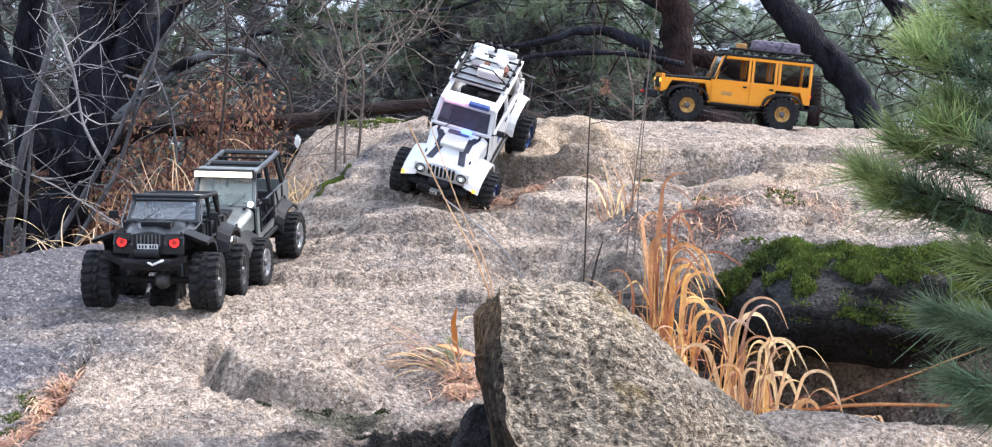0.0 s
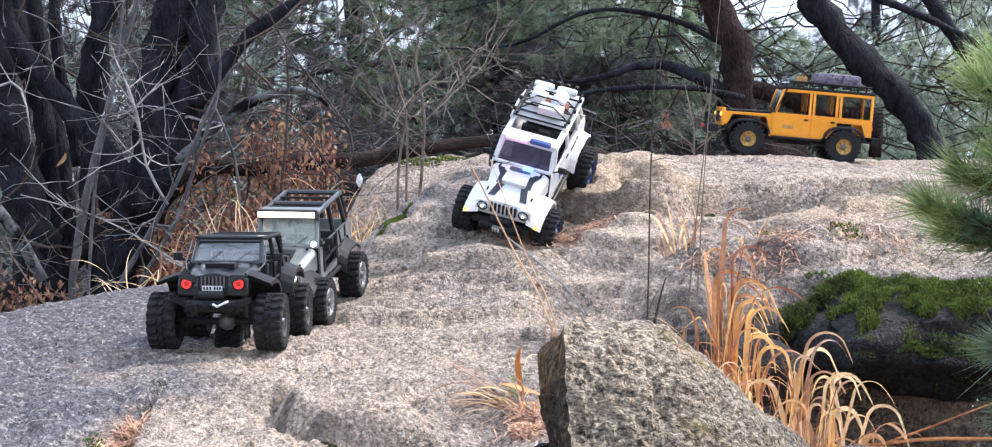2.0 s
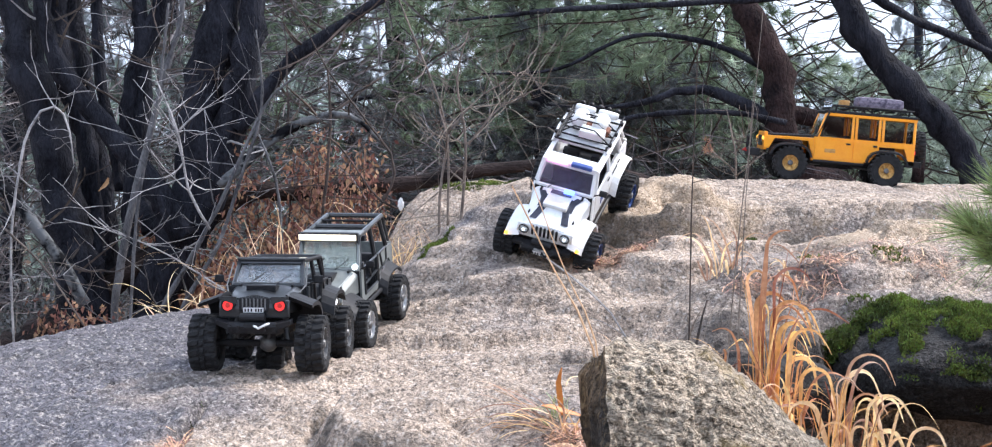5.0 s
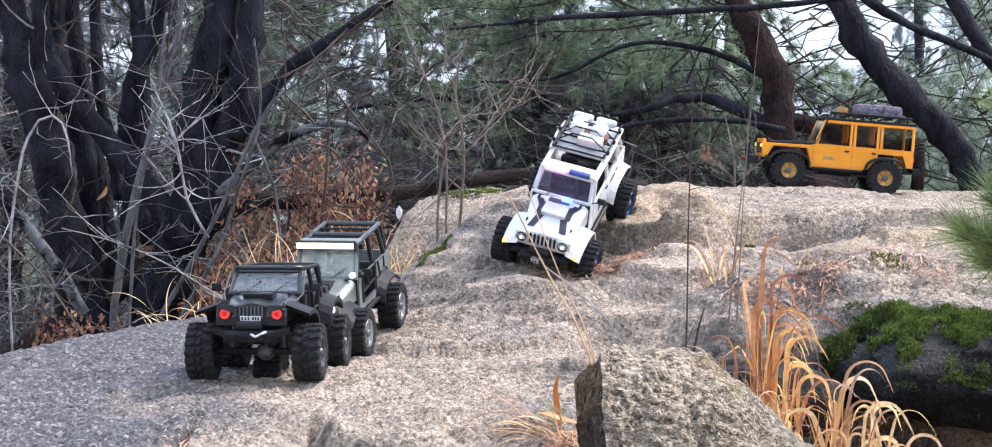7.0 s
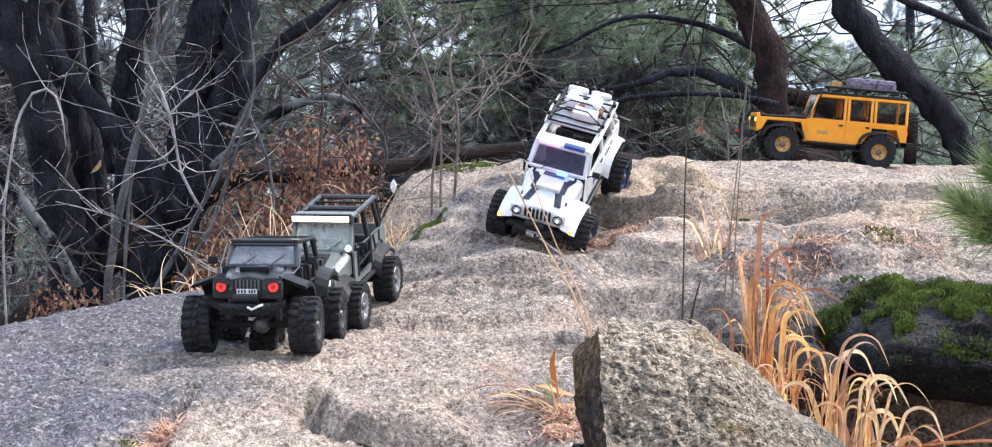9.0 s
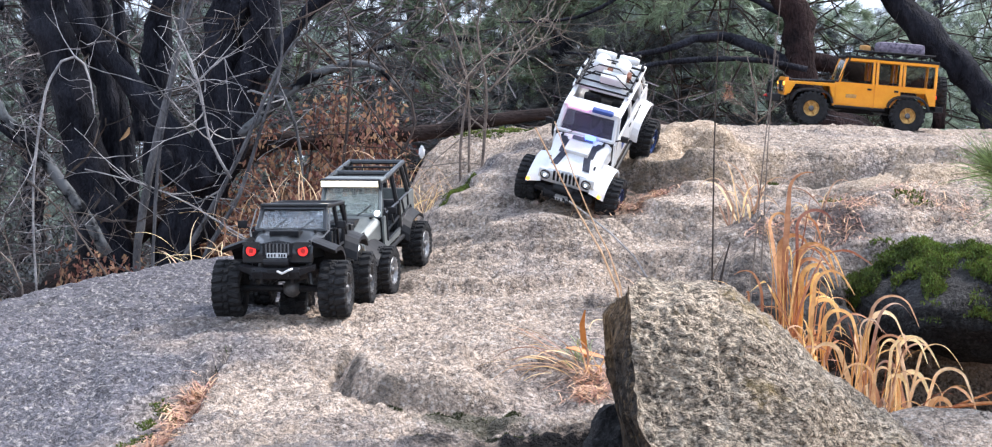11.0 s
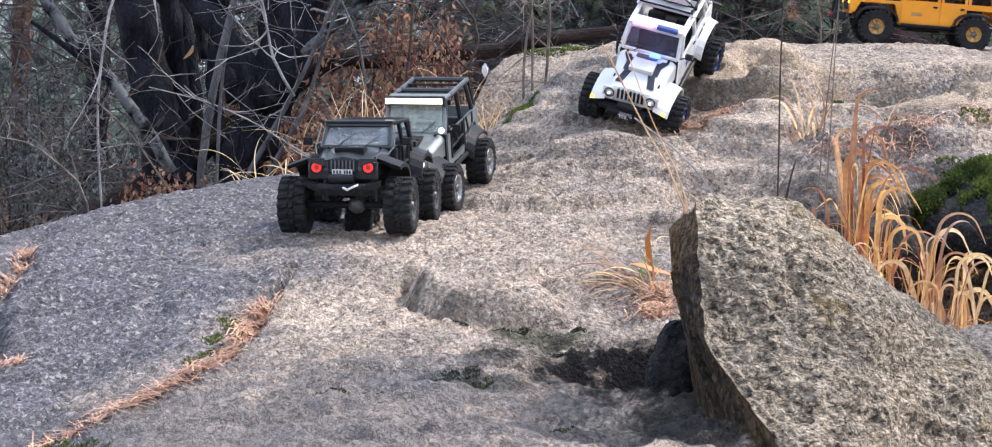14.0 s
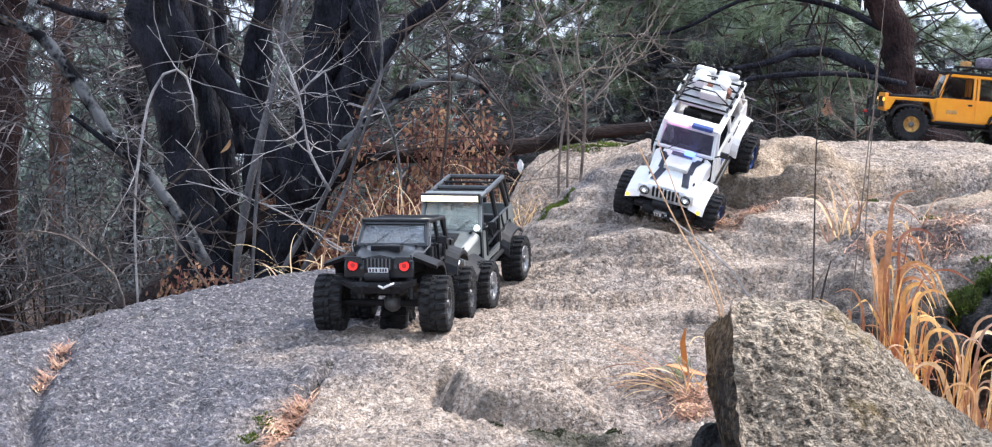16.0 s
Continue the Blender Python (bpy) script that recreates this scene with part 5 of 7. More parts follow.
def tufts(r, centres, dirs, per, length, width, spread):
    """Corners of needles in brushes round each centre."""
    n = len(centres)
    d = np.repeat(dirs, per, 0) + spread * r.randn(n * per, 3)
    d /= np.linalg.norm(d, axis=1, keepdims=True)
    c = np.repeat(centres, per, 0) + r.randn(n * per, 3) * length * 0.08
    ln = length * (0.6 + 0.6 * r.rand(n * per, 1))
    s = np.cross(d, r.randn(n * per, 3))
    s *= width / 2 / (np.linalg.norm(s, axis=1, keepdims=True) + 1e-9)
    tip = c + d * ln - [0, 0, 1] * ln * 0.12
    return np.stack([c - s, c + s, tip], 1)


def sprays(r, starts, heads, length, brushes):
    """Foliage-bearing branchlets: centres, directions and thin twig lines."""
    cs, ds, lines = [], [], []
    for p, h in zip(starts, heads):
        h = h / np.linalg.norm(h)
        ln = length * r.uniform(0.5, 1.2)
        pts = [p]
        for j in range(5):
            h = h + r.randn(3) * 0.18 - [0, 0, 0.03]
            h /= np.linalg.norm(h)
            pts.append(pts[-1] + h * ln / 5)
        pts = np.array(pts)
        lines.append(([*pts], [0.007, 0.006, 0.005, 0.004, 0.003, 0.002]))
        for _ in range(brushes):
            t = r.uniform(0.5, 5)
            i = min(int(t), 4)
            q = pts[i] + (pts[i + 1] - pts[i]) * (t - i)
            off = r.randn(3)
            off *= r.uniform(0, 0.12) / np.linalg.norm(off)
            cs.append(q + off)
            ds.append(h + off * 5)
    return np.array(cs), np.array(ds), lines


def pine(name, at, label, trunk_keys, boxes, seed, bark, needles, length=0.085, width=0.0045, per=44, spread=0.75):
    """A pine: trunk and limbs, thin branchlets, and brushes of needles inside rough volumes (x0, x1, y0, y1, z0, z1, count)."""
    rng, r = random.Random(seed), np.random.RandomState(seed)
    tree = empty(name, at, label, "tree")
    o = np.array(at)
    for n, key in enumerate(trunk_keys):
        pts = PINES[key] if isinstance(key, str) else key
        if n == 0:
            x, y, z, q = pts[0]
            if z > -0.4:
                pts = [(x + 0.02, y, -0.55, q * 1.2)] + pts
            pts = grown(pts, 0.4, 1.8)
        limb("trunk" if n == 0 else "limb", under(tree, pts), M_BARK if key in ("k", "l", "m", "g") else bark, tree, rng, 14 if n == 0 else 9, 0.12)
    quads, lines = [], []
    for x0, x1, y0, y1, z0, z1, count in boxes:
        starts = np.stack([r.uniform(x0, x1, count), r.uniform(y0, y1, count), r.uniform(z0, z1, count)], -1) - o
        heads = np.stack([r.randn(count), r.randn(count) * 0.6, r.randn(count) * 0.35 + 0.1], -1)
        c, d, ls = sprays(r, starts, heads, 0.5, 14)
        quads.append(tufts(r, c, d, per, length, width, spread))
        lines += ls
    twig_mesh("branch_spray", lines, M_TWIGDARK, tree)
    crown = tris("crown", np.concatenate(quads), needles, tree)
    crown["kind"] = "stuff"


pine("pine_tree", (1.35, 9.6, -0.5), "old pine with reddish bark and a bowed trunk", ["d", "f", "g", "k", "l", "m"],
     [(0.0, 1.3, 10.2, 11.5, 0.75, 1.8, 40), (-0.9, 1.0, 9.8, 11.0, 0.95, 1.7, 40), (0.3, 1.4, 10.6, 11.4, 0.55, 0.95, 14)], 31, M_BARKRED, M_NEEDLE, 0.062, 0.0038, 60)
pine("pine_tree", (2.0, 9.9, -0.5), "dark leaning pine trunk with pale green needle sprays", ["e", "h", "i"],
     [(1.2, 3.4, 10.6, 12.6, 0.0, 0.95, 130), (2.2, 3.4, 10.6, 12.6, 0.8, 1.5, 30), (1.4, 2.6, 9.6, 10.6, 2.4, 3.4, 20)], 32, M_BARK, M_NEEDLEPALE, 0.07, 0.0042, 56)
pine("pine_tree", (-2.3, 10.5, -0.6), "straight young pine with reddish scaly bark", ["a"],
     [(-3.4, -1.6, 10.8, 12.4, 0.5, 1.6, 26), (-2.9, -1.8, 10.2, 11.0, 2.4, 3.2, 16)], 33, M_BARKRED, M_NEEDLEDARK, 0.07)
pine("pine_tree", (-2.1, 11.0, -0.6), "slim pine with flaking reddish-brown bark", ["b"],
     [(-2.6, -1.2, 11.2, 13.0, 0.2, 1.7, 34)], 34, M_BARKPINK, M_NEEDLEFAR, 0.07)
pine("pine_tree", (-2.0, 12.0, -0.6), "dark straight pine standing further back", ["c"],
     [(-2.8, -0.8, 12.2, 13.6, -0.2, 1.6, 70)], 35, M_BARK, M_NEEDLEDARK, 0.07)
pine("pine_tree", (0.2, 11.6, -0.7), "pine with low drooping boughs, shade painted into its needles", [[(0.2, 11.9, -0.6, 0.07), (0.25, 11.9, 0.6, 0.06), (0.15, 11.9, 2.2, 0.05)], [(0.22, 11.8, 0.62, 0.018), (0.8, 11.4, 0.78, 0.014), (1.4, 11.0, 0.70, 0.006)], [(0.2, 11.7, 0.78, 0.022), (-0.3, 11.3, 0.86, 0.016), (-0.8, 11.1, 0.78, 0.007)]],
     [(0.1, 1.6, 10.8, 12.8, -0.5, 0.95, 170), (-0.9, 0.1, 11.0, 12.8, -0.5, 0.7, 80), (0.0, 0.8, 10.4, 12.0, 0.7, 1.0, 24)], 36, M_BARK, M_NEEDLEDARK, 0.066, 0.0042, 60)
pine("pine_tree", (-0.5, 12.8, -0.7), "pine with dull olive-green needle sprays", [[(-0.6, 13.2, -0.6, 0.06), (-0.55, 13.2, 0.8, 0.05), (-0.7, 13.2, 2.4, 0.04)]],
     [(-1.6, 1.2, 12.2, 14.0, 0.3, 1.9, 200)], 37, M_BARK, M_NEEDLE, 0.07, 0.0045, 56)


def brushwood(name, label, material, boxes, seed):
    """Dead grey-brown twigs filling the dim wood behind the rock."""
    r = np.random.RandomState(seed)
    quads = []
    for x0, x1, y0, y1, z0, z1, count, length, width in boxes:
        p = np.stack([r.uniform(x0, x1, count), r.uniform(y0, y1, count), z0 + (z1 - z0) * r.rand(count) ** 1.2], -1)
        d = np.stack([r.randn(count), r.randn(count) * 0.5, r.randn(count) * 0.55 + 0.15], -1)
        d /= np.linalg.norm(d, axis=1, keepdims=True)
        ln = length * r.uniform(0.4, 1.3, (count, 1))
        w = width * r.uniform(0.4, 1.2, (count, 1))
        for k in range(5):
            e = d + r.randn(count, 3) * 0.22
            e /= np.linalg.norm(e, axis=1, keepdims=True)
            q = p + e * ln / 5
            s1 = np.cross(e, [0.0, 1.0, 0.0])
            s1 /= np.linalg.norm(s1, axis=1, keepdims=True) + 1e-9
            a, b = s1 * w * (1 - 0.16 * k), s1 * w * (0.84 - 0.16 * k)
            lift = np.array([0.0, 1.0, 0.0]) * w
            quads += [np.stack([p - a, p + lift, q + lift, q - b], 1), np.stack([p + lift, p + a, q + b, q + lift], 1)]
            p, d = q, e
    tagged(tris(name, np.concatenate(quads), material, n=4), label, "brushwood", kind="stuff")


brushwood("brushwood", "grey-brown dead brushwood filling the dim wood", M_BRUSH, [(-2.9, -0.3, 9.2, 11.8, -0.5, 1.4, 1700, 0.55, 0.0045), (-2.6, -0.6, 8.9, 9.6, -0.4, 1.2, 500, 0.45, 0.003), (-0.6, 1.4, 9.0, 10.4, -0.2, 0.65, 500, 0.45, 0.003)], 81)
brushwood("brushwood", "thin dark crooked branches among pale pine sprays", M_TWIGDARK, [(0.6, 3.0, 10.0, 11.6, 0.1, 1.5, 420, 0.9, 0.005)], 82)
brushwood("brushwood", "pale bare twig ends criss-crossing before dark trunks", M_TWIG, [(-1.75, -0.55, 7.95, 8.45, 0.0, 1.25, 90, 0.30, 0.0016)], 83)


def far_woods():
    """Woods beyond the near pines, thinning upward into gaps of sky."""
    r = np.random.RandomState(51)
    n = 4200
    y = r.uniform(14.5, 30, n)
    x = r.uniform(-0.42, 0.42, n) * y
    z = -1.8 + 3.4 * r.rand(n) ** 1.9
    keep = value_noise(x * 15 / y, z * 15 / y, 1.3, 52) > -0.35 - 0.6 * (z < 0.2) + 0.45 * (z > 0.9) + 0.5 * (z > 0.6) * (x > 0.08 * y)
    c = np.stack([x, y, z], -1)[keep]
    d = r.randn(len(c), 3)
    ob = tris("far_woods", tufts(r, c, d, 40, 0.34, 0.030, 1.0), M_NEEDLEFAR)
    tagged(ob, "green and grey woods beyond the clearing, haze in their colour", "woods", kind="stuff")
    lines = []
    for k in range(26):
        yy = r.uniform(15, 26)
        xx = r.uniform(-0.4, 0.4) * yy
        lean = r.uniform(-0.25, 0.25)
        lines.append(([(xx, yy, -1.5), (xx + lean * 1.2, yy, 0.5), (xx + lean * 2.5, yy, 3.5)], [0.07, 0.06, 0.04]))
    bm = bmesh.new()
    for pts, rad in lines:
        tube(bm, pts, rad, 7)
    tagged(part("far_trunks", bm, M_BARK), "dark trunks of the woods further back", "woods", kind="stuff")


far_woods()


def distance():
    """Closed wood far off on every side of the clearing, its haze painted and faintly glowing."""
    r = np.random.RandomState(53)
    verts, faces, n = [], [], 240
    # runs on unseen behind the camera, where it only closes off low sky
    for k in range(n):
        a = 2 * math.pi * k / n
        top = 11.0 + 2.0 * value_noise(np.array(k * 0.21), np.array(0.0), 1.0, 54) + 0.9 * r.randn()
        if k in (4, 5, 6, 7, 231, 232):
            top = 1.9 + 0.4 * r.rand()  # a clearing where the sky shows low down
        for z in (-3.5, min(4.0, float(top) - 0.6), float(top)):
            verts.append((48 * math.sin(a), 5 + 48 * math.cos(a), z))
    for k in range(n):
        i, j = 3 * k, 3 * ((k + 1) % n)
        faces += [(i, j, j + 1, i + 1), (i + 1, j + 1, j + 2, i + 2)]
    tagged(raw("backdrop", verts, faces, M_HAZE), "grey-green backdrop of surrounding wood, haze and sky specks painted on", "woods", kind="structure")


distance()


def leaf_bush(name, label, boxes, seed, material, size=0.012):
    r, rng = np.random.RandomState(seed), random.Random(seed)
    x0, x1, y0, y1 = boxes[0][:4]
    at = ((x0 + x1) / 2, (y0 + y1) / 2, -0.42)
    ob = empty(name, at, label, "shrub")
    o = np.array(at)
    quads, lines = [], []
    for x0, x1, y0, y1, z0, z1, count in boxes:
        for _ in range(max(4, count // 40)):
            tip = np.array([r.uniform(x0, x1), r.uniform(y0, y1), r.uniform(z0 + (z1 - z0) * 0.4, z1)]) - o
            foot = np.array([tip[0] * 0.5, tip[1] * 0.5, 0.0])
            bow = (foot + tip) / 2 + [r.randn() * 0.06, r.randn() * 0.06, 0.08]
            lines.append(([foot, bow, tip], [0.006, 0.005, 0.002]))
            m = 240
            t = r.uniform(0.3, 1.05, m)[:, None]
            c = (1 - t) ** 2 * foot + 2 * t * (1 - t) * bow + t**2 * tip + r.randn(m, 3) * [0.035, 0.05, 0.035]
            d = r.randn(m, 3) * 0.6 + [0, 0, -0.9]
            d *= size * r.uniform(0.6, 1.6, (m, 1)) / np.linalg.norm(d, axis=1, keepdims=True)
            e = np.cross(d, r.randn(m, 3))
            e *= size * 0.30 / (np.linalg.norm(e, axis=1, keepdims=True) + 1e-9)
            quads.append(np.stack([c, c + d * 0.45 + e, c + d, c + d * 0.5 - e], 1))
    twig_mesh("stem_tangle", lines, M_TWIGDARK, ob)
    lv = tris("foliage", np.concatenate(quads), material, ob, n=4)
    lv["kind"] = "stuff"


leaf_bush("dry_bush", "bush of hanging rust-brown dead leaves behind the rock", [(-0.98, -0.56, 8.0, 8.4, -0.15, 0.33, 2000), (-0.96, -0.42, 8.3, 8.8, 0.26, 0.66, 900)], 61, M_RUST, 0.023)
leaf_bush("dry_bush", "low rusty dead fronds at the foot of dark trunks", [(-1.36, -1.02, 8.72, 8.98, -0.1, 0.46, 560), (-1.64, -1.36, 7.95, 8.2, -0.3, 0.12, 240)], 62, M_RUST, 0.022)
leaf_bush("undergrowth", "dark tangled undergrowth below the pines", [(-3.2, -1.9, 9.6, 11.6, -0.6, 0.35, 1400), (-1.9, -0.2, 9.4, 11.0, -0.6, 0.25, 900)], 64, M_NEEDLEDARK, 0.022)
limb_ob = empty("fallen_log", (-0.6, 8.6, -0.45), "fallen grey-brown trunk lying behind the rock", "log")
limb("trunk", under(limb_ob, [(-2.1, 8.75, -0.35, 0.07)] + [(x, y, z, r * 0.58) for x, y, z, r in PINES["j"]] + [(0.6, 8.7, 0.48, 0.02)]), M_LOG, limb_ob, random.Random(5), 12)


def hanging_leaf():
    """A dead tan leaf caught on a bare twig."""
    v, f = [], []
    for k in range(7):
        t = k / 6
        w = 0.0065 * math.sin(math.pi * (0.08 + 0.9 * t)) + 0.0006
        c = Vector((-1.336 - 0.030 * t + 0.006 * math.sin(4 * t), 8.0 + 0.004 * math.sin(3 * t), 0.522 - 0.046 * t))
        for q in (-1, 0, 1):
            v.append(c + Vector((0.8, 0, -0.6)) * w * q + Vector((0, -0.004 * abs(q) - 0.003 * math.sin(5 * t), 0)))
    n = len(v)
    v += [q + Vector((0, 0.0008, 0)) for q in v]
    for k in range(6):
        for q in (0, 1):
            a = (3 * k + q, 3 * k + q + 1, 3 * k + q + 4, 3 * k + q + 3)
            f += [a, tuple(n + i for i in a[::-1])]
    tagged(raw("dead_leaf", v, f, M_LEAFTAN, smooth=True), "dead tan leaf caught on a bare twig", "leaf")


def seedling():
    """A small bare sapling with a rusty tuft of dead needles."""
    rng, r = random.Random(91), np.random.RandomState(91)
    ob = empty("bare_sapling", (0.86, 8.4, -0.45), "small bare tan sapling with a rusty dead tuft", "shrub")
    lines = []
    for k, pts in enumerate(([(0.86, 8.4, -0.45, 0.005), (0.858, 8.4, 0.50, 0.004), (0.846, 8.4, 0.652, 0.003), (0.823, 8.4, 0.76, 0.0015)],
                             [(0.856, 8.4, 0.54, 0.003), (0.80, 8.39, 0.585, 0.0025), (0.755, 8.38, 0.625, 0.0015)],
                             [(0.852, 8.4, 0.60, 0.003), (0.89, 8.41, 0.66, 0.002), (0.93, 8.41, 0.685, 0.001)],
                             [(0.857, 8.4, 0.52, 0.003), (0.91, 8.38, 0.565, 0.002), (0.955, 8.37, 0.605, 0.001)])):
        _, line = limb("stem" if k == 0 else "branch", under(ob, pts), M_TWIGTAN, ob, rng, 5, 0.05)
        lines += twig_lines(rng, line, 9, 0.10, 0.6 if k == 0 else 0.3, r0=0.6)
    twig_mesh("twig_tangle", lines, M_TWIGTAN, ob)
    c = np.array([[0.755, 8.38, 0.625]]) + r.randn(10, 3) * 0.012 - [0.86, 8.4, -0.45]
    tuft = tris("dead_tuft", tufts(r, c, r.randn(10, 3), 14, 0.028, 0.002, 0.8), M_RUST, ob)
    tuft["kind"] = "stuff"


def plastic_scrap():
    """A crumpled pale scrap of plastic snagged in the shrub."""
    bm = bmesh.new()
    bmesh.ops.create_icosphere(bm, subdivisions=3, radius=1.0)
    for q in bm.verts:
        k = 1 + 0.45 * noise.noise(q.co * 2.2) + 0.25 * noise.noise(q.co * 5.0)
        q.co = Vector((q.co.x * 0.009 * k, q.co.y * 0.007 * k, q.co.z * 0.020 * k))
    bmesh.ops.translate(bm, verts=bm.verts, vec=(-0.310, 7.44, 0.455))
    tagged(part("plastic_scrap", bm, M_WHITE), "crumpled white plastic scrap snagged in the shrub", "litter")


hanging_leaf()
seedling()
plastic_scrap()


def near_pine():
    """The young pine whose boughs reach in beside the gully."""
    rng, r = random.Random(71), np.random.RandomState(71)
    at = (1.85, 4.6, -0.45)
    shift = 0.035
    o = np.array(at)
    tree = empty("young_pine", at, "young pine with fresh green needles beaded with rain", "tree")
    limb("trunk", [(0, 0, 0, 0.035), (0.02, 0.02, 0.6, 0.03), (-0.02, 0.0, 1.3, 0.02), (0.0, 0.02, 2.0, 0.006)], M_BARKRED, tree, rng, 10)
    shoots = [((1.10, 4.60, 0.84), 0.9), ((0.985, 4.55, 0.76), 0.8), ((1.07, 4.58, 0.66), 0.8), ((0.95, 4.52, 0.585), 0.7), ((0.90, 4.58, 0.52), 0.5), ((1.02, 4.62, 0.46), 0.3), ((1.12, 4.55, 0.36), 0.3), ((1.06, 4.6, 0.24), 0.0), ((1.08, 4.52, 0.12), -0.2), ((1.16, 4.6, 0.06), -0.2), ((1.20, 4.5, 0.55), 0.6), ((1.22, 4.55, 0.20), 0.2), ((1.18, 4.65, 0.96), 0.9), ((1.3, 4.55, 0.75), 0.8), ((1.35, 4.6, 0.40), 0.3), ((1.3, 4.45, 1.05), 1.0)]
    fresh, old, tips, lines = [], [], [], []
    more = [((x + r.uniform(0.03, 0.20), y + r.uniform(-0.12, 0.14), z + r.uniform(-0.07, 0.07)), up) for (x, y, z), up in shoots]
    for n, (p, up) in enumerate(shoots + more):
        p = np.array(p) + [shift, 0, 0] - o
        base = np.array([0.0, 0.0, p[2] - 0.10 - 0.1 * up])
        pts = [base, base * 0.45 + p * 0.55 + [0, 0, -0.05], p]
        lines.append((pts, [0.009, 0.006, 0.004]))
        along = (p - pts[1]) / np.linalg.norm(p - pts[1])
        h = np.array([-0.70, -0.10, 0.35 + up * 0.6])
        h /= np.linalg.norm(h)
        for back, per in ((0.0, 110), (0.03, 100), (0.06, 90), (0.10, 90), (0.15, 80), (0.21, 70)):
            bucket = fresh if (back < 0.08 and up > 0.25) else old
            t = tufts(r, (p - along * back)[None], h[None], int(per * 1.15), 0.110, 0.0031, 0.42 + back * 1.7)
            bucket.append(t)
            if n % 2 == 0:
                tips.append(t[::20, 2])
    twig_mesh("bough_frame", lines, M_BARKRED, tree, 6)
    a = tris("fresh_foliage", np.concatenate(fresh), M_NEEDLENEAR, tree, label="bright yellow-green needles")
    b = tris("old_foliage", np.concatenate(old), M_NEEDLEOLD, tree, label="darker grey-green needles")
    bm = bmesh.new()
    for q in np.concatenate(tips):
        bmesh.ops.create_icosphere(bm, subdivisions=1, radius=0.0022, matrix=Matrix.Translation(q))
    d = part("rain_beading", bm, M_DROP, tree, "clear raindrops", True)
    for ob in (a, b, d):
        ob["kind"] = "stuff"


near_pine()


# ---- model trucks ----
def wheel_meshes(R, w, rim_mat, lugs=20, spokes=6, bore=0.56):
    half = [(bore, 0.36), (bore + 0.06, 0.46), (0.74, 0.50), (0.84, 0.495), (0.85, 0.495), (0.91, 0.47), (0.92, 0.455), (0.925, 0.44), (0.93, 0.28), (0.93, 0.125), (0.93, 0.115), (0.93, 0.085), (0.93, 0.075)]
    profile = [(r, -o) for r, o in half] + [(r, o) for r, o in half[::-1]]
    seg, bm, rings = lugs * 6, bmesh.new(), []
    for k in range(seg):
        a, ring_k = 2 * math.pi * k / seg, []
        for r, o in profile:
            row = (k / 6 + (0.5 if o > 0 else 0.0) - 0.5 * abs(o)) % 1.0
            if r >= 0.90 and abs(o) >= 0.12:
                r += 0.085 if row < 0.56 else 0.0
            elif abs(o) < 0.08:
                r += 0.08 if (k / 6 + (0.3 if o > 0 else 0.55)) % 1.0 < 0.56 else 0.0
            elif 0.845 < r < 0.90:
                r += 0.012
            y = o * w * (1.06 if 0.845 <= r < 0.99 and abs(o) > 0.46 and row < 0.56 else 1.0)
            ring_k.append(bm.verts.new((R * r * math.cos(a), y, R * r * math.sin(a))))
        rings.append(ring_k)
    for k in range(seg):
        r0, r1 = rings[k], rings[(k + 1) % seg]
        for q in range(len(profile) - 1):
            bm.faces.new((r0[q], r0[q + 1], r1[q + 1], r1[q]))
    bmesh.ops.recalc_face_normals(bm, faces=bm.faces)
    tyre = bpy.data.meshes.new("tyre")
    bm.to_mesh(tyre), bm.free()
    tyre.materials.append(M_RUBBER)
    bm = revolve([(R * 0.60, -w * 0.40), (R * 0.60, w * 0.40), (R * 0.57, w * 0.46), (R * 0.53, w * 0.44), (R * 0.50, w * 0.26), (R * 0.22, w * 0.20), (R * 0.0, w * 0.20)], 32)
    for k in range(spokes):
        m = Matrix.Rotation(2 * math.pi * k / spokes, 4, "Y")
        box(bm, (R * 0.36, w * 0.30, 0), (R * 0.34, w * 0.14, R * 0.13), 0.0008, m)
    for k in range(18):
        m = Matrix.Rotation(2 * math.pi * k / 18, 4, "Y")
        box(bm, (R * 0.555, w * 0.47, 0), (R * 0.035, w * 0.05, R * 0.035), 0, m)
    rim = bpy.data.meshes.new("rim")
    bmesh.ops.scale(bm, vec=(bore / 0.56, 1, bore / 0.56), verts=bm.verts)
    bm.to_mesh(rim), bm.free()
    rim.materials.append(rim_mat)
    bm = revolve([(R * 0.16, w * 0.18), (R * 0.16, w * 0.40), (R * 0.11, w * 0.46), (0, w * 0.46)], 12)
    hub = bpy.data.meshes.new("hub")
    bm.to_mesh(hub), bm.free()
    hub.materials.append(M_DULLSTEEL)
    return tyre, rim, hub


def put_wheel(car, meshes, m, name="wheel"):
    t = new(name, meshes[0])
    t.parent, t.matrix_local = car, m
    for nm, me in (("rim", meshes[1]), ("hub", meshes[2])):
        o = new(nm, me)
        o.parent = t
    return t


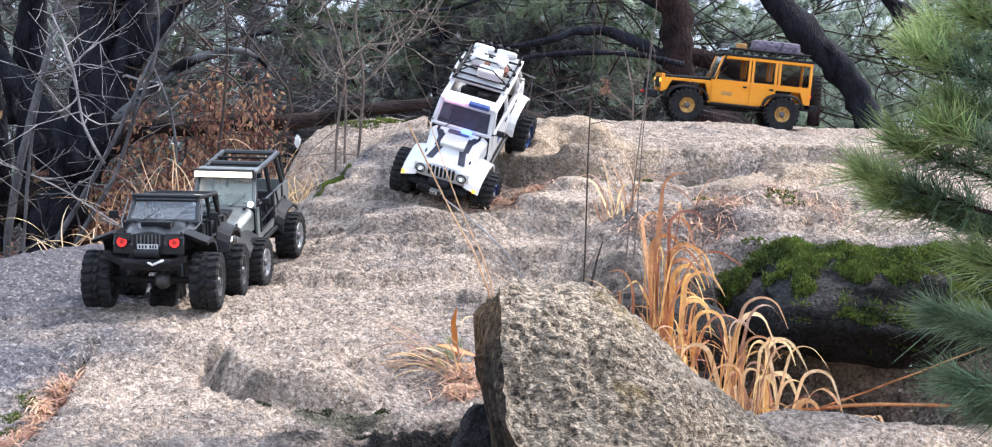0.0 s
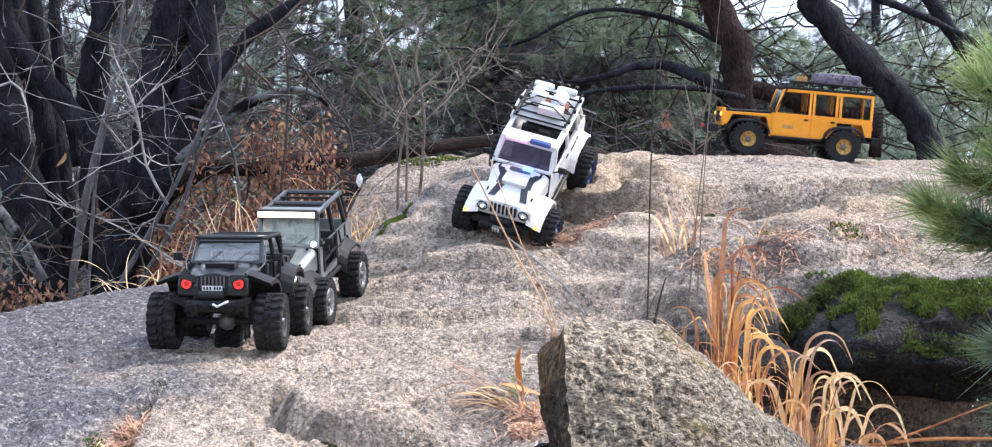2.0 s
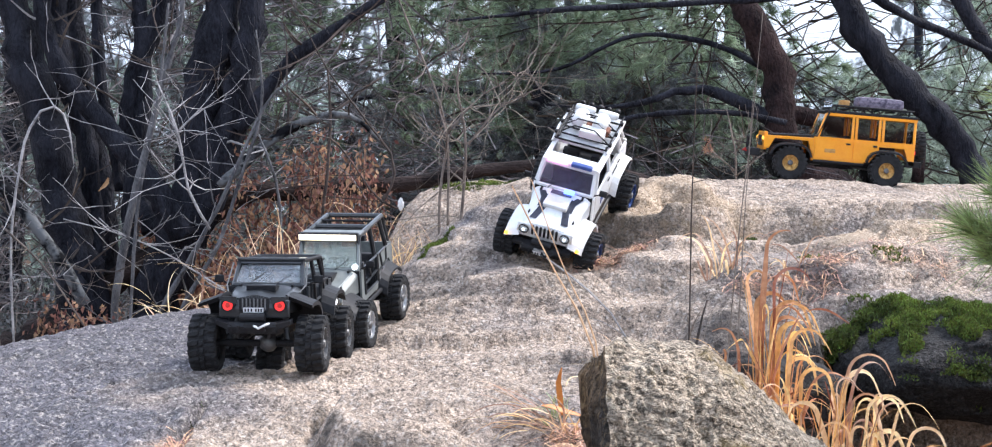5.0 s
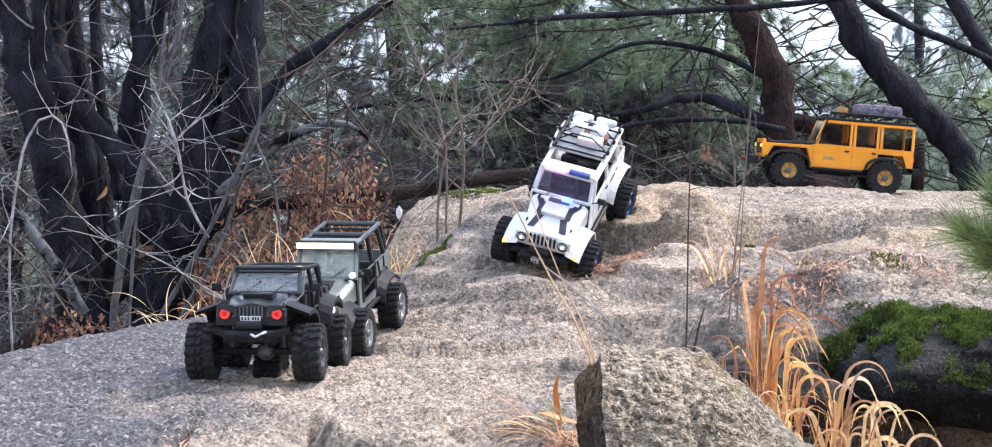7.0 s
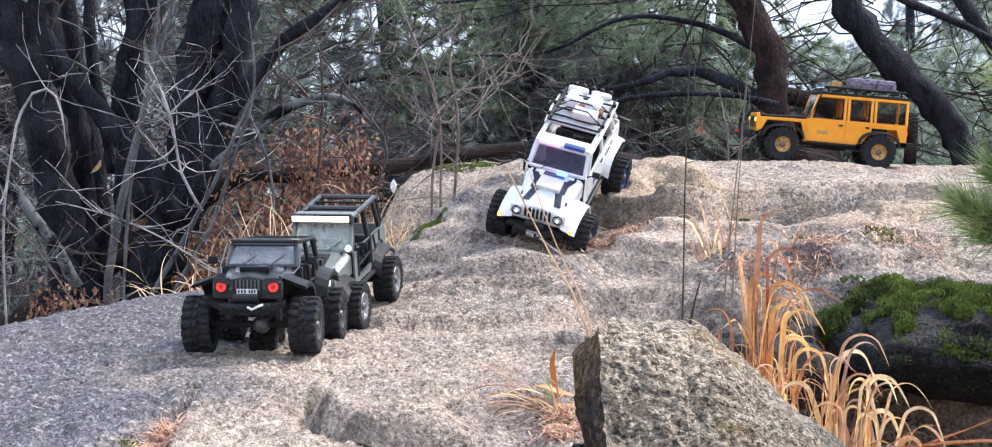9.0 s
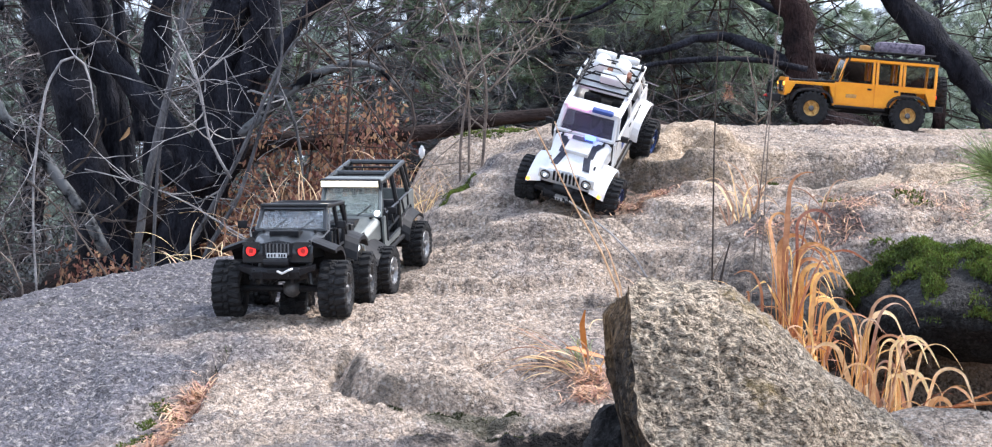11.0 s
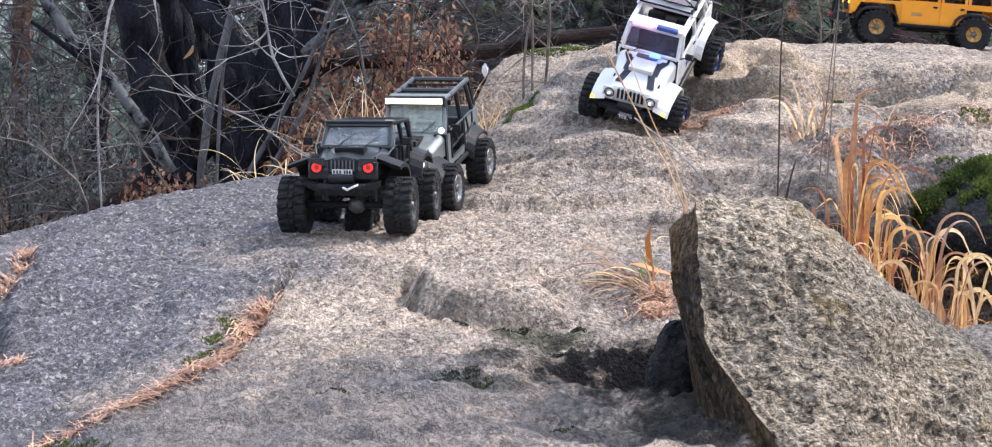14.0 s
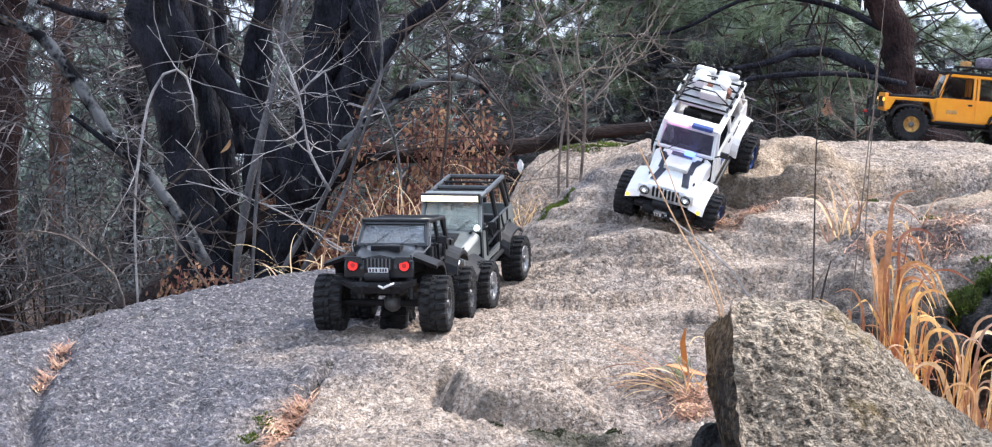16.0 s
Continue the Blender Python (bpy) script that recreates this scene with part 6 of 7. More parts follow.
def arch(x0, R, y0, y1, thick, flat=0.6, span=(22, 158)):
    """A wheel-arch flare: a band bent over the wheel."""
    pts = []
    for k in range(11):
        a = radians(span[0] + (span[1] - span[0]) * k / 10)
        c, s = math.cos(a), math.sin(a)
        k2 = (abs(c) ** 3 + abs(s) ** 3) ** (-1 / 3)
        pts.append((x0 + R * c * k2 * 1.02, R * s * k2 * 0.92))
    bm = bmesh.new()
    rows = []
    for (x, z) in pts:
        dx, dz = x - x0, z
        n = math.hypot(dx, dz)
        ox, oz = x + dx / n * thick, z + dz / n * thick
        rows.append([bm.verts.new(v) for v in ((x, y0, z), (x, y1, z - 0.004), (ox, y1, oz - 0.006), (ox, y0, oz))])
    for a, b in zip(rows, rows[1:]):
        for i in range(4):
            j = (i + 1) % 4
            bm.faces.new((a[i], a[j], b[j], b[i]))
    bm.faces.new(rows[0][::-1]), bm.faces.new(rows[-1])
    bmesh.ops.recalc_face_normals(bm, faces=bm.faces)
    return bm


def disc(r, depth, at, axis="X", seg=20):
    """A small drum facing along the axis."""
    bm = revolve([(0, 0), (r * 0.92, 0), (r, depth * 0.15), (r, depth), (0, depth)], seg, "Y" if axis == "Y" else "X")
    bmesh.ops.translate(bm, verts=bm.verts, vec=at)
    return bm


def ring(r0, r1, depth, at, seg=24):
    bm = revolve([(r0, 0), (r0, depth), (r1, depth), (r1, 0), (r0, 0)], seg, "X")
    bmesh.ops.translate(bm, verts=bm.verts, vec=at)
    return bm


def chassis(car, wb, tr, R, zf):
    """Rails, axles, links, shocks and skid plate under the body."""
    for s in (-1, 1):
        part("frame_rail", one_box((0, s * 0.035, zf - 0.014), (wb + 0.14, 0.008, 0.018), 0.002), M_BLACK, car)
    for x in (wb / 2, -wb / 2):
        part("axle", tubes([[(x, -tr / 2 + 0.02, R), (x, tr / 2 - 0.02, R)]], 0.0085, 10), M_BLACK, car)
        bm = bmesh.new()
        bmesh.ops.create_icosphere(bm, subdivisions=2, radius=0.021, matrix=Matrix.Translation((x, 0.02, R)))
        part("differential", bm, M_DULLSTEEL, car, smooth=True)
        for s in (-1, 1):
            k = -1 if x > 0 else 1
            part("link", tubes([[(x, s * 0.05, R - 0.006), (x + k * 0.12, s * 0.03, zf - 0.022)]], 0.0032), M_DULLSTEEL, car)
            part("shock", tubes([[(x + k * 0.012, s * 0.062, R + 0.006), (x + k * 0.03, s * 0.052, zf + 0.035)]], 0.0065, 8), M_DULLSTEEL, car)
    part("skid_plate", one_box((0, 0, zf - 0.026), (0.12, 0.07, 0.012), 0.003), M_BLACK, car)


def seats(car, z, xs=(-0.005, -0.10)):
    for x in xs:
        for s in (-1, 1):
            bm = one_box((x, s * 0.042, z + 0.012), (0.05, 0.05, 0.02), 0.005)
            box(bm, (x - 0.03, s * 0.042, z + 0.045), (0.018, 0.05, 0.065), 0.005)
            part("seat", bm, M_SEAT, car)


def plate_bars(car, at, size=(0.003, 0.046, 0.011)):
    p = part("licence_plate", one_box(at, size, 0.0008), M_WHITE, car, "small white plate with dark bars")
    for k, y in enumerate((-0.018, -0.011, -0.004, 0.006, 0.012, 0.018)):
        part("bar", one_box((at[0] + size[0] / 2 + 0.0004, at[1] + y, at[2]), (0.0008, 0.0035, 0.007)), M_BLACK, p)


def place(ob, anchor, local, fwd, left):
    f = Vector(fwd).normalized()
    l = (Vector(left) - f * Vector(left).dot(f)).normalized()
    u = f.cross(l)
    m = Matrix((f, l, u)).transposed().to_4x4()
    m.translation = Vector(anchor) - (m.to_3x3() @ Vector(local))
    ob.matrix_world = m


def trail_truck(label, paint, R, w, tr, wb, rim_mat, kind, dip=0.0):
    """An open-sided four-door trail truck; kind: 'scout' (red ring lamps), 'lightbar' or 'patrol' (solid doors, roof load)."""
    car = new("model_truck")
    tagged(car, label, "model truck", "model trucks on the rock")
    dark = kind != "patrol"
    zf, zh, zb, zr = R + 0.040, R + 0.124, R + 0.126, R + 0.196
    if kind == "scout":
        zr = R + 0.180
    elif kind == "lightbar":
        zr = R + 0.206
    elif kind == "patrol":
        zr = R + 0.183
    hw = 0.096 if kind == "scout" else 0.090
    wheels = wheel_meshes(R, w, rim_mat, 18 if kind == "scout" else 22, 6)
    for x in (wb / 2, -wb / 2):
        for s in (-1, 1):
            m = Matrix.Translation((x, s * tr / 2, R))
            put_wheel(car, wheels, m if s > 0 else m @ Matrix.Rotation(math.pi, 4, "Z"))
    chassis(car, wb, tr, R, zf)
    fx, rx = wb / 2, -wb / 2
    # tub and bonnet
    tub = [(0.075, zf), (0.075, zh), (0.066, zb), (-0.225, zb), (-0.235, zb - 0.012), (-0.235, zf + 0.03), (rx - 0.056, zf + 0.028), (rx - 0.035, zf + 0.052), (rx + 0.045, zf + 0.052), (rx + 0.072, zf)]
    for s in (-1, 1):
        if dark:
            low = [(0.075, zf), (0.075, zh), (0.052, zh), (0.045, zf + 0.016), (-0.075, zf + 0.016), (-0.088, zb - 0.006), (-0.10, zb), (-0.225, zb), (-0.235, zb - 0.012), (-0.235, zf + 0.03), (rx - 0.056, zf + 0.028), (rx - 0.035, zf + 0.052), (rx + 0.045, zf + 0.052), (rx + 0.072, zf)]
            part("side_panel", prism(low, s * hw, s * (hw - 0.005)), paint, car)
        else:
            part("side_panel", prism(tub, s * hw, s * (hw - 0.005)), paint, car)
    part("floor_pan", one_box((-0.08, 0, zf + 0.002), (0.31, 2 * hw - 0.012, 0.006)), M_BLACK, car)
    part("tailgate", one_box((-0.236, 0, (zf + zb) / 2 + 0.01), (0.006, 2 * hw - 0.004, zb - zf - 0.02), 0.002), paint, car)
    part("bulkhead", one_box((0.07, 0, (zf + zh) / 2), (0.008, 2 * hw - 0.012, zh - zf), 0.002), M_BLACK, car)
    part("dashboard", one_box((0.052, 0, zh - 0.008), (0.03, 2 * hw - 0.02, 0.022), 0.005), M_BLACK, car)
    hood = bmesh.new()
    ring0 = [(0.075, 0.082, zh + 0.001), (fx + 0.055, 0.068, zh - 0.022)]
    v = []
    for x, y, z in ring0:
        v.append([hood.verts.new(p) for p in ((x, -y, zf + 0.030), (x, -y, z - 0.010), (x, -y + 0.012, z), (x, 0, z + (0.005 if x < 0.1 or kind != "scout" else 0.011)), (x, y - 0.012, z), (x, y, z - 0.010), (x, y, zf + 0.030))])
    for i in range(6):
        hood.faces.new((v[0][i], v[0][i + 1], v[1][i + 1], v[1][i]))
    hood.faces.new(v[0][::-1]), hood.faces.new(v[1])
    bmesh.ops.recalc_face_normals(hood, faces=hood.faces)
    bmesh.ops.bevel(hood, geom=list(hood.edges), offset=0.002, segments=2, affect="EDGES")
    bonnet = part("bonnet", hood, paint, car)
    scoop = prism([(0.150, zh - 0.012), (0.153, zh + 0.006), (0.146, zh + 0.008), (0.095, zh + 0.003)], -0.034, 0.034, 0.002)
    part("scoop", scoop, M_BLACK if dark else paint, bonnet, "raised air scoop")
    if not dark:
        for s in (-1, 1):
            for x0, y0, x1, y1 in ((0.09, 0.055, 0.135, 0.030), (0.135, 0.030, 0.20, 0.046), (0.10, 0.040, 0.150, 0.040)):
                zz = lambda x: zh + 0.0045 - (x - 0.075) / (fx - 0.02) * 0.023
                bm = bmesh.new()
                q = [bm.verts.new(p) for p in ((x0, s * (y0 - 0.010), zz(x0)), (x0, s * (y0 + 0.010), zz(x0) - 0.0008), (x1, s * (y1 + 0.010), zz(x1) - 0.0008), (x1, s * (y1 - 0.010), zz(x1)))]
                bm.faces.new(q if s > 0 else q[::-1])
                bmesh.ops.solidify(bm, geom=list(bm.faces), thickness=0.001)
                part("decal", bm, M_DECAL, bonnet, "dark slate bonnet graphic")
        bm = prism([(0.082, zh + 0.0052), (0.098, zh + 0.0052), (0.098, zh + 0.0062), (0.082, zh + 0.0062)], -0.030, 0.030)
        part("decal", bm, M_DECAL, bonnet, "dark slate bonnet graphic")
    for s in (-1, 1):
        part("hinge", one_box((0.085, s * 0.060, zh + 0.003), (0.014, 0.006, 0.005), 0.001), M_BLACK, bonnet)
        part("latch", one_box((0.175, s * 0.064, zh - 0.020), (0.010, 0.004, 0.014), 0.001), M_BLACK, bonnet)
    # nose
    nose = fx + 0.058
    grille = part("grille", prism([(nose - 0.006, zf + 0.022), (nose + 0.004, zf + 0.022), (nose + 0.006, zf + 0.045), (nose, zh - 0.024), (nose - 0.006, zh - 0.022)], -0.080, 0.080, 0.003), paint, car)
    if kind == "scout":
        part("grille_recess", one_box((nose + 0.0048, 0, zf + 0.052), (0.006, 0.068, 0.030), 0.002), M_BLACK, grille)
    for k in range(7):
        part("slot", one_box((nose + (0.0075 if kind == "scout" else 0.0045), (k - 3) * (0.0085 if kind == "scout" else 0.0115), zf + (0.053 if kind == "scout" else 0.050)), (0.006 if kind != "scout" else 0.003, 0.0036 if kind == "scout" else 0.0065, 0.025 if kind == "scout" else 0.030), 0.001), M_DULLSTEEL if kind == "scout" else M_BLACK, grille)
    for s in (-1, 1):
        y = s * 0.059
        part("headlamp", disc(0.0125, -0.006, (nose + 0.010, y, zf + 0.050)), E_DIMRED if kind == "scout" else E_COOL if kind == "lightbar" else M_GLASS, car, smooth=True)
        if kind == "scout":
            part("lamp_ring", ring(0.0060, 0.0112, 0.004, (nose + 0.008, y, zf + 0.050)), E_RED, car, "glowing red ring lamp")
            part("bezel", ring(0.0118, 0.0155, 0.006, (nose + 0.005, y, zf + 0.050)), M_BLACK, car)
            lid = bmesh.new()
            front = [lid.verts.new((nose + 0.015, s * py, zf + pz)) for py, pz in ((0.040, 0.0530), (0.052, 0.0560), (0.078, 0.0640), (0.078, 0.0700), (0.040, 0.0700))]
            lid.faces.new(front if s < 0 else front[::-1])
            ex = bmesh.ops.extrude_face_region(lid, geom=list(lid.faces))
            bmesh.ops.translate(lid, verts=[g for g in ex["geom"] if isinstance(g, bmesh.types.BMVert)], vec=(-0.012, 0, 0))
            bmesh.ops.recalc_face_normals(lid, faces=lid.faces)
            part("brow", lid, M_GREYPAINT, car, "angled brow over the lamp")
        elif kind == "patrol":
            part("lamp_ring", ring(0.0122, 0.0142, 0.004, (nose + 0.007, y, zf + 0.050)), M_BLACK, car)
            bm = bmesh.new()
            bmesh.ops.create_icosphere(bm, subdivisions=2, radius=0.004, matrix=Matrix.Translation((nose + 0.013, y, zf + 0.050)))
            part("bulb", bm, E_COOL, car)
        else:
            part("lamp_ring", ring(0.0115, 0.0165, 0.005, (nose + 0.006, y, zf + 0.050)), M_STEEL, car)
    # flares
    for x in (fx, rx):
        for s in (-1, 1):
            bm = arch(x, R * 1.30, s * (hw - 0.020), s * (hw + (0.034 if kind == "scout" else 0.024 if kind == "lightbar" else 0.022)), 0.011 if kind == "scout" else 0.007, span=((60 if kind == "scout" else 42) if x > 0 else 22, 160 if x > 0 else 140))
            bmesh.ops.translate(bm, verts=bm.verts, vec=(0, 0, R * 1.04 + (0.012 if x < 0 else 0.006) + (0.020 if kind == "scout" else 0.0)))
            for vert in bm.verts:
                vert.co.z -= (0.35 if kind == "scout" else 0.7 if dark else 0.25) * max(0.0, abs(vert.co.y) - hw + 0.006)
            part("fender", bm, paint if kind == "patrol" else M_BLACK, car)
            if x > 0 and kind != "scout":
                part("marker_lamp", disc(0.0055, 0.006, (x + R * 1.28, s * (hw + 0.012), zf + 0.034)), E_AMBER, car, "small amber lamp")
    # windscreen
    wz0, wz1, wx0, wx1 = zh, zr - 0.004, 0.068, 0.028
    bars = [[(wx0, -0.080, wz0), (wx1, -0.074, wz1)], [(wx0, 0.080, wz0), (wx1, 0.074, wz1)], [(wx0, -0.080, wz0 + 0.003), (wx0, 0.080, wz0 + 0.003)], [(wx1, -0.076, wz1), (wx1, 0.076, wz1)]]
    for bar_line in bars:
        part("windscreen_bar", tubes([bar_line], 0.0055, 6), paint, car)
    bm = bmesh.new()
    a = [bm.verts.new(p) for p in ((wx0, -0.076, wz0 + 0.004), (wx0, 0.076, wz0 + 0.004), (wx1, 0.070, wz1 - 0.004), (wx1, -0.070, wz1 - 0.004))]
    bm.faces.new(a)
    bmesh.ops.solidify(bm, geom=list(bm.faces), thickness=0.0015)
    pane = part("windscreen", bm, M_DIMGLASS if kind == "patrol" else M_MILKGLASS if kind == "lightbar" else M_GLASS, car)
    pane.visible_shadow = False
    for s in (-0.045, 0.02):
        part("wiper", tubes([[(wx0 + 0.006, s, wz0 + 0.004), (wx0 - 0.010, s + 0.035, wz0 + 0.030)]], 0.0013, 5), M_BLACK, car)
    # cage, roof, doors
    cz, cy = zr, 0.074
    cage = [[(wx1, -cy, cz), (-0.20, -cy, cz), (-0.245, -cy, zb)], [(wx1, cy, cz), (-0.20, cy, cz), (-0.245, cy, zb)]]
    cage += [[(x, -cy, cz), (x, cy, cz)] for x in (wx1, -0.075, -0.20)]
    cage += [[(-0.075, s * cy, cz), (-0.085, s * (cy + 0.008), zb)] for s in (-1, 1)] + [[(-0.17, s * cy, cz), (-0.20, s * (cy + 0.008), zb)] for s in (-1, 1)]
    cage += [[(wx1, s * cy, cz), (wx0 - 0.012, s * (cy + 0.006), zh)] for s in (-1, 1)]
    for bar_line in cage:
        part("cage_bar", tubes([bar_line], 0.0066 if kind == "lightbar" else 0.0052, 7), M_GREYPAINT if kind == "lightbar" else M_BLACK if dark else M_WHITEPAINT, car)
    if dark:
        part("roof_panel", one_box((0.012, 0, cz + 0.004), (0.045, 2 * cy + 0.012, 0.006), 0.002), paint, car)
        for x in (-0.03, -0.13):
            part("roof_bar", tubes([[(x, -cy, cz + 0.002), (x, cy, cz + 0.002)]], 0.003, 6), M_BLACK, car)
        for y in (-0.04, 0.0, 0.04) if kind == "scout" else ():
            part("roof_strap", tubes([[(-0.19, y, cz), (-0.08, y, cz)]], 0.0018, 5), M_BLACK, car)
        for s in (-1, 1):
            y = s * (hw + 0.001)
            for x0, x1 in ((0.046, -0.070), (-0.085, -0.165)):
                top = zb + 0.004
                mid = (zf + zb) / 2
                d = tubes([[(x0, y, zf + 0.018), (x0 + 0.004, y, top), (x1, y, top), (x1, y, zf + (0.02 if x0 > 0 else 0.055)), (x0, y, zf + 0.018)], [(x0, y, mid), (x1, y, mid + 0.008)], [((x0 + x1) / 2 + 0.02, y, top), ((x0 + x1) / 2, y, mid + 0.004)]], 0.0034, 6)
                part("tube_door", d, M_BLACK if kind == "scout" else M_GREYPAINT, car)
    else:
        part("roof_front_frame", one_box((0.012, 0, cz + 0.004), (0.040, 2 * cy + 0.014, 0.010), 0.003), paint, car)
        part("roof_panel", one_box((-0.150, 0, cz + 0.004), (0.16, 2 * cy + 0.014, 0.010), 0.003), paint, car)
        for s in (-1, 1):
            part("roof_rail", one_box((-0.04, s * cy, cz + 0.003), (0.10, 0.012, 0.010), 0.003), paint, car)
            y = s * (hw + 0.002)
            for x0, x1 in ((0.060, -0.066), (-0.070, -0.160)):
                door = part("door", prism([(x0, zf + 0.004), (x0, zb + 0.002), (x1, zb + 0.002), (x1, zf + (0.004 if x0 > 0 else 0.05)), (x1 + 0.03, zf + 0.004)], y, y - s * 0.004, 0.0), paint, car)
                fr = tubes([[(x0 - 0.002 if x0 < 0 else wx0 - 0.014, y * 0.95, zb), (x0 - 0.004 if x0 < 0 else wx1 - 0.006, y * 0.87, cz - 0.003), (x1 + 0.002, y * 0.87, cz - 0.003), (x1, y * 0.95, zb)]], 0.0042, 6)
                part("window_frame", fr, paint, door)
                part("door_handle", one_box((x1 + 0.018, y + s * 0.003, zb - 0.012), (0.016, 0.003, 0.005), 0.001), M_BLACK, door)
            bm = bmesh.new()
            cx, czz = 0.0, zf + 0.045
            rim = [bm.verts.new((cx + (0.019 if k % 2 == 0 else 0.009) * math.sin(2 * math.pi * k / 10), 0, czz + (0.019 if k % 2 == 0 else 0.009) * math.cos(2 * math.pi * k / 10))) for k in range(10)]
            bm.faces.new(rim)
            ex = bmesh.ops.extrude_face_region(bm, geom=list(bm.faces))
            bmesh.ops.translate(bm, verts=[g for g in ex["geom"] if isinstance(g, bmesh.types.BMVert)], vec=(0, s * 0.0015, 0))
            bmesh.ops.translate(bm, verts=bm.verts, vec=(0, y + s * 0.0006, 0))
            part("star_decal", bm, M_BLUE, car, "dark blue star on the door")
            part("lettering_bar", one_box((-0.115, y + s * 0.001, zb - 0.024), (0.045, 0.001, 0.008)), M_BLACK, car, "dark lettering bar")
            part("bottom_stripe", one_box((-0.01, y + s * 0.001, zf + 0.010), (0.12, 0.001, 0.004)), M_BLACK, car)
    for s in (-1, 1):
        part("mirror", one_box((0.058, s * (hw + 0.020), zh + 0.016), (0.008, 0.022, 0.018), 0.003), M_BLACK, car)
        part("mirror_arm", tubes([[(0.06, s * (hw - 0.004), zh + 0.004), (0.058, s * (hw + 0.014), zh + 0.012)]], 0.002, 5), M_BLACK, car)
        part("rock_slider", tubes([[(fx - 0.072, s * (hw + 0.006), zf - 0.006), (rx + 0.072, s * (hw + 0.006), zf - 0.006)]], 0.006, 8), M_BLACK, car)
    seats(car, zf + 0.004)
    part("steering_wheel", tubes([[(0.028 + 0.004 * math.sin(a), 0.042 + 0.015 * math.cos(a), zh + 0.004 + 0.013 * math.sin(a)) for a in [2 * math.pi * k / 12 for k in range(13)]]], 0.0016, 5), M_BLACK, car)
    # bumpers and winch
    bx = nose + 0.026
    bump = prism([(bx - 0.022, zf - 0.014), (bx + 0.002, zf - 0.012), (bx + 0.008, zf + 0.004), (bx + 0.002, zf + 0.014), (bx - 0.022, zf + 0.014)], -0.055, 0.055, 0.003)
    fb = part("front_bumper", bump, M_DULLSTEEL if kind == "lightbar" else M_BLACK, car)
    for s in (-1, 1):
        wing = prism([(bx - 0.022, zf - 0.004), (bx - 0.002, zf + 0.002), (bx - 0.002, zf + 0.014), (bx - 0.022, zf + 0.014)], s * 0.055, s * (0.10 if kind == "lightbar" else 0.082), 0.002)
        if kind == "scout":
            wing = bmesh.new()
            rows = [[wing.verts.new((bx - 0.024 + dx - k * 0.012, s * (0.045 + 0.040 * k), zf + z0 * (1 - 0.45 * k) + k * 0.013)) for dx, z0 in ((0.0, -0.012), (0.030, -0.008), (0.032, 0.008), (0.0, 0.014))] for k in (0, 0.5, 1)]
            for r0, r1 in zip(rows, rows[1:]):
                for q in range(4):
                    wing.faces.new((r0[q], r0[(q + 1) % 4], r1[(q + 1) % 4], r1[q]))
            wing.faces.new(rows[0][::-1]), wing.faces.new(rows[-1])
            bmesh.ops.recalc_face_normals(wing, faces=wing.faces)
        part("bumper_wing", wing, M_DULLSTEEL if kind == "lightbar" else M_BLACK, fb)
        part("shackle", tubes([[(bx + 0.006, s * 0.030, zf - 0.002), (bx + 0.016, s * 0.030, zf - 0.006), (bx + 0.016, s * 0.030, zf + 0.006), (bx + 0.006, s * 0.030, zf + 0.004)]], 0.002, 5), M_RED if kind == "lightbar" else M_BLACK, fb)
        if kind == "lightbar":
            part("fog_lamp", disc(0.010, -0.008, (bx + 0.014, s * 0.070, zf + 0.006)), E_AMBER, fb, "amber fog lamp")
    part("winch", tubes([[(bx - 0.004, -0.028, zf + 0.024), (bx - 0.004, 0.028, zf + 0.024)]], 0.010, 12), M_STEEL if kind == "lightbar" else M_BLACK, car)
    part("fairlead", one_box((bx + 0.008, 0, zf + 0.006), (0.006, 0.036, 0.012), 0.002), M_BLACK if kind == "scout" else M_STEEL, car)
    part("tow_hook", tubes([[(bx + 0.010, 0.006, zf + 0.006), (bx + 0.022, 0.018, zf + 0.002), (bx + 0.020, 0.034, zf + 0.010), (bx + 0.012, 0.040, zf + 0.012)]], 0.0028, 6), M_BLACK if kind == "patrol" else M_RED if kind == "lightbar" else M_WHITE, car)
    if kind == "lightbar":
        hoop = [(bx, -0.034, zf + 0.012), (bx + 0.006, -0.028, zf + 0.045), (bx + 0.006, -0.014, zf + 0.056), (bx + 0.006, 0.014, zf + 0.056), (bx + 0.006, 0.028, zf + 0.045), (bx, 0.034, zf + 0.012)]
        part("bull_bar", tubes([hoop], 0.005, 8), M_STEEL, car, "polished hoop over the winch")
        bar = part("light_bar", one_box((wx1 + 0.022, 0, cz + 0.003), (0.016, 0.160, 0.022), 0.003), M_BLACK, car)
        for k in range(12):
            part("led", one_box((wx1 + 0.031, (k - 5.5) * 0.0128, cz + 0.003), (0.003, 0.0116, 0.015), 0.001), E_WARM, bar)
        for s in (-1, 1):
            part("spot_lamp", disc(0.0072, -0.010, (wx0 + 0.020, s * 0.076, zh + 0.014)), E_COOL, car, "lit round spot lamp")
    elif kind == "patrol":
        part("beacon", one_box((wx1 + 0.008, -0.035, cz + 0.014), (0.014, 0.06, 0.012), 0.003), E_PINK, car, "magenta flashing beacon")
        part("beacon", one_box((wx1 + 0.008, 0.035, cz + 0.014), (0.014, 0.06, 0.012), 0.003), M_BLUE, car, "dark blue beacon")
        part("dash_lamp", one_box((0.085, 0.02, zh + 0.012), (0.012, 0.03, 0.010), 0.002), E_BLUE, car, "blue lamp on the bonnet")
        rz = cz + 0.020
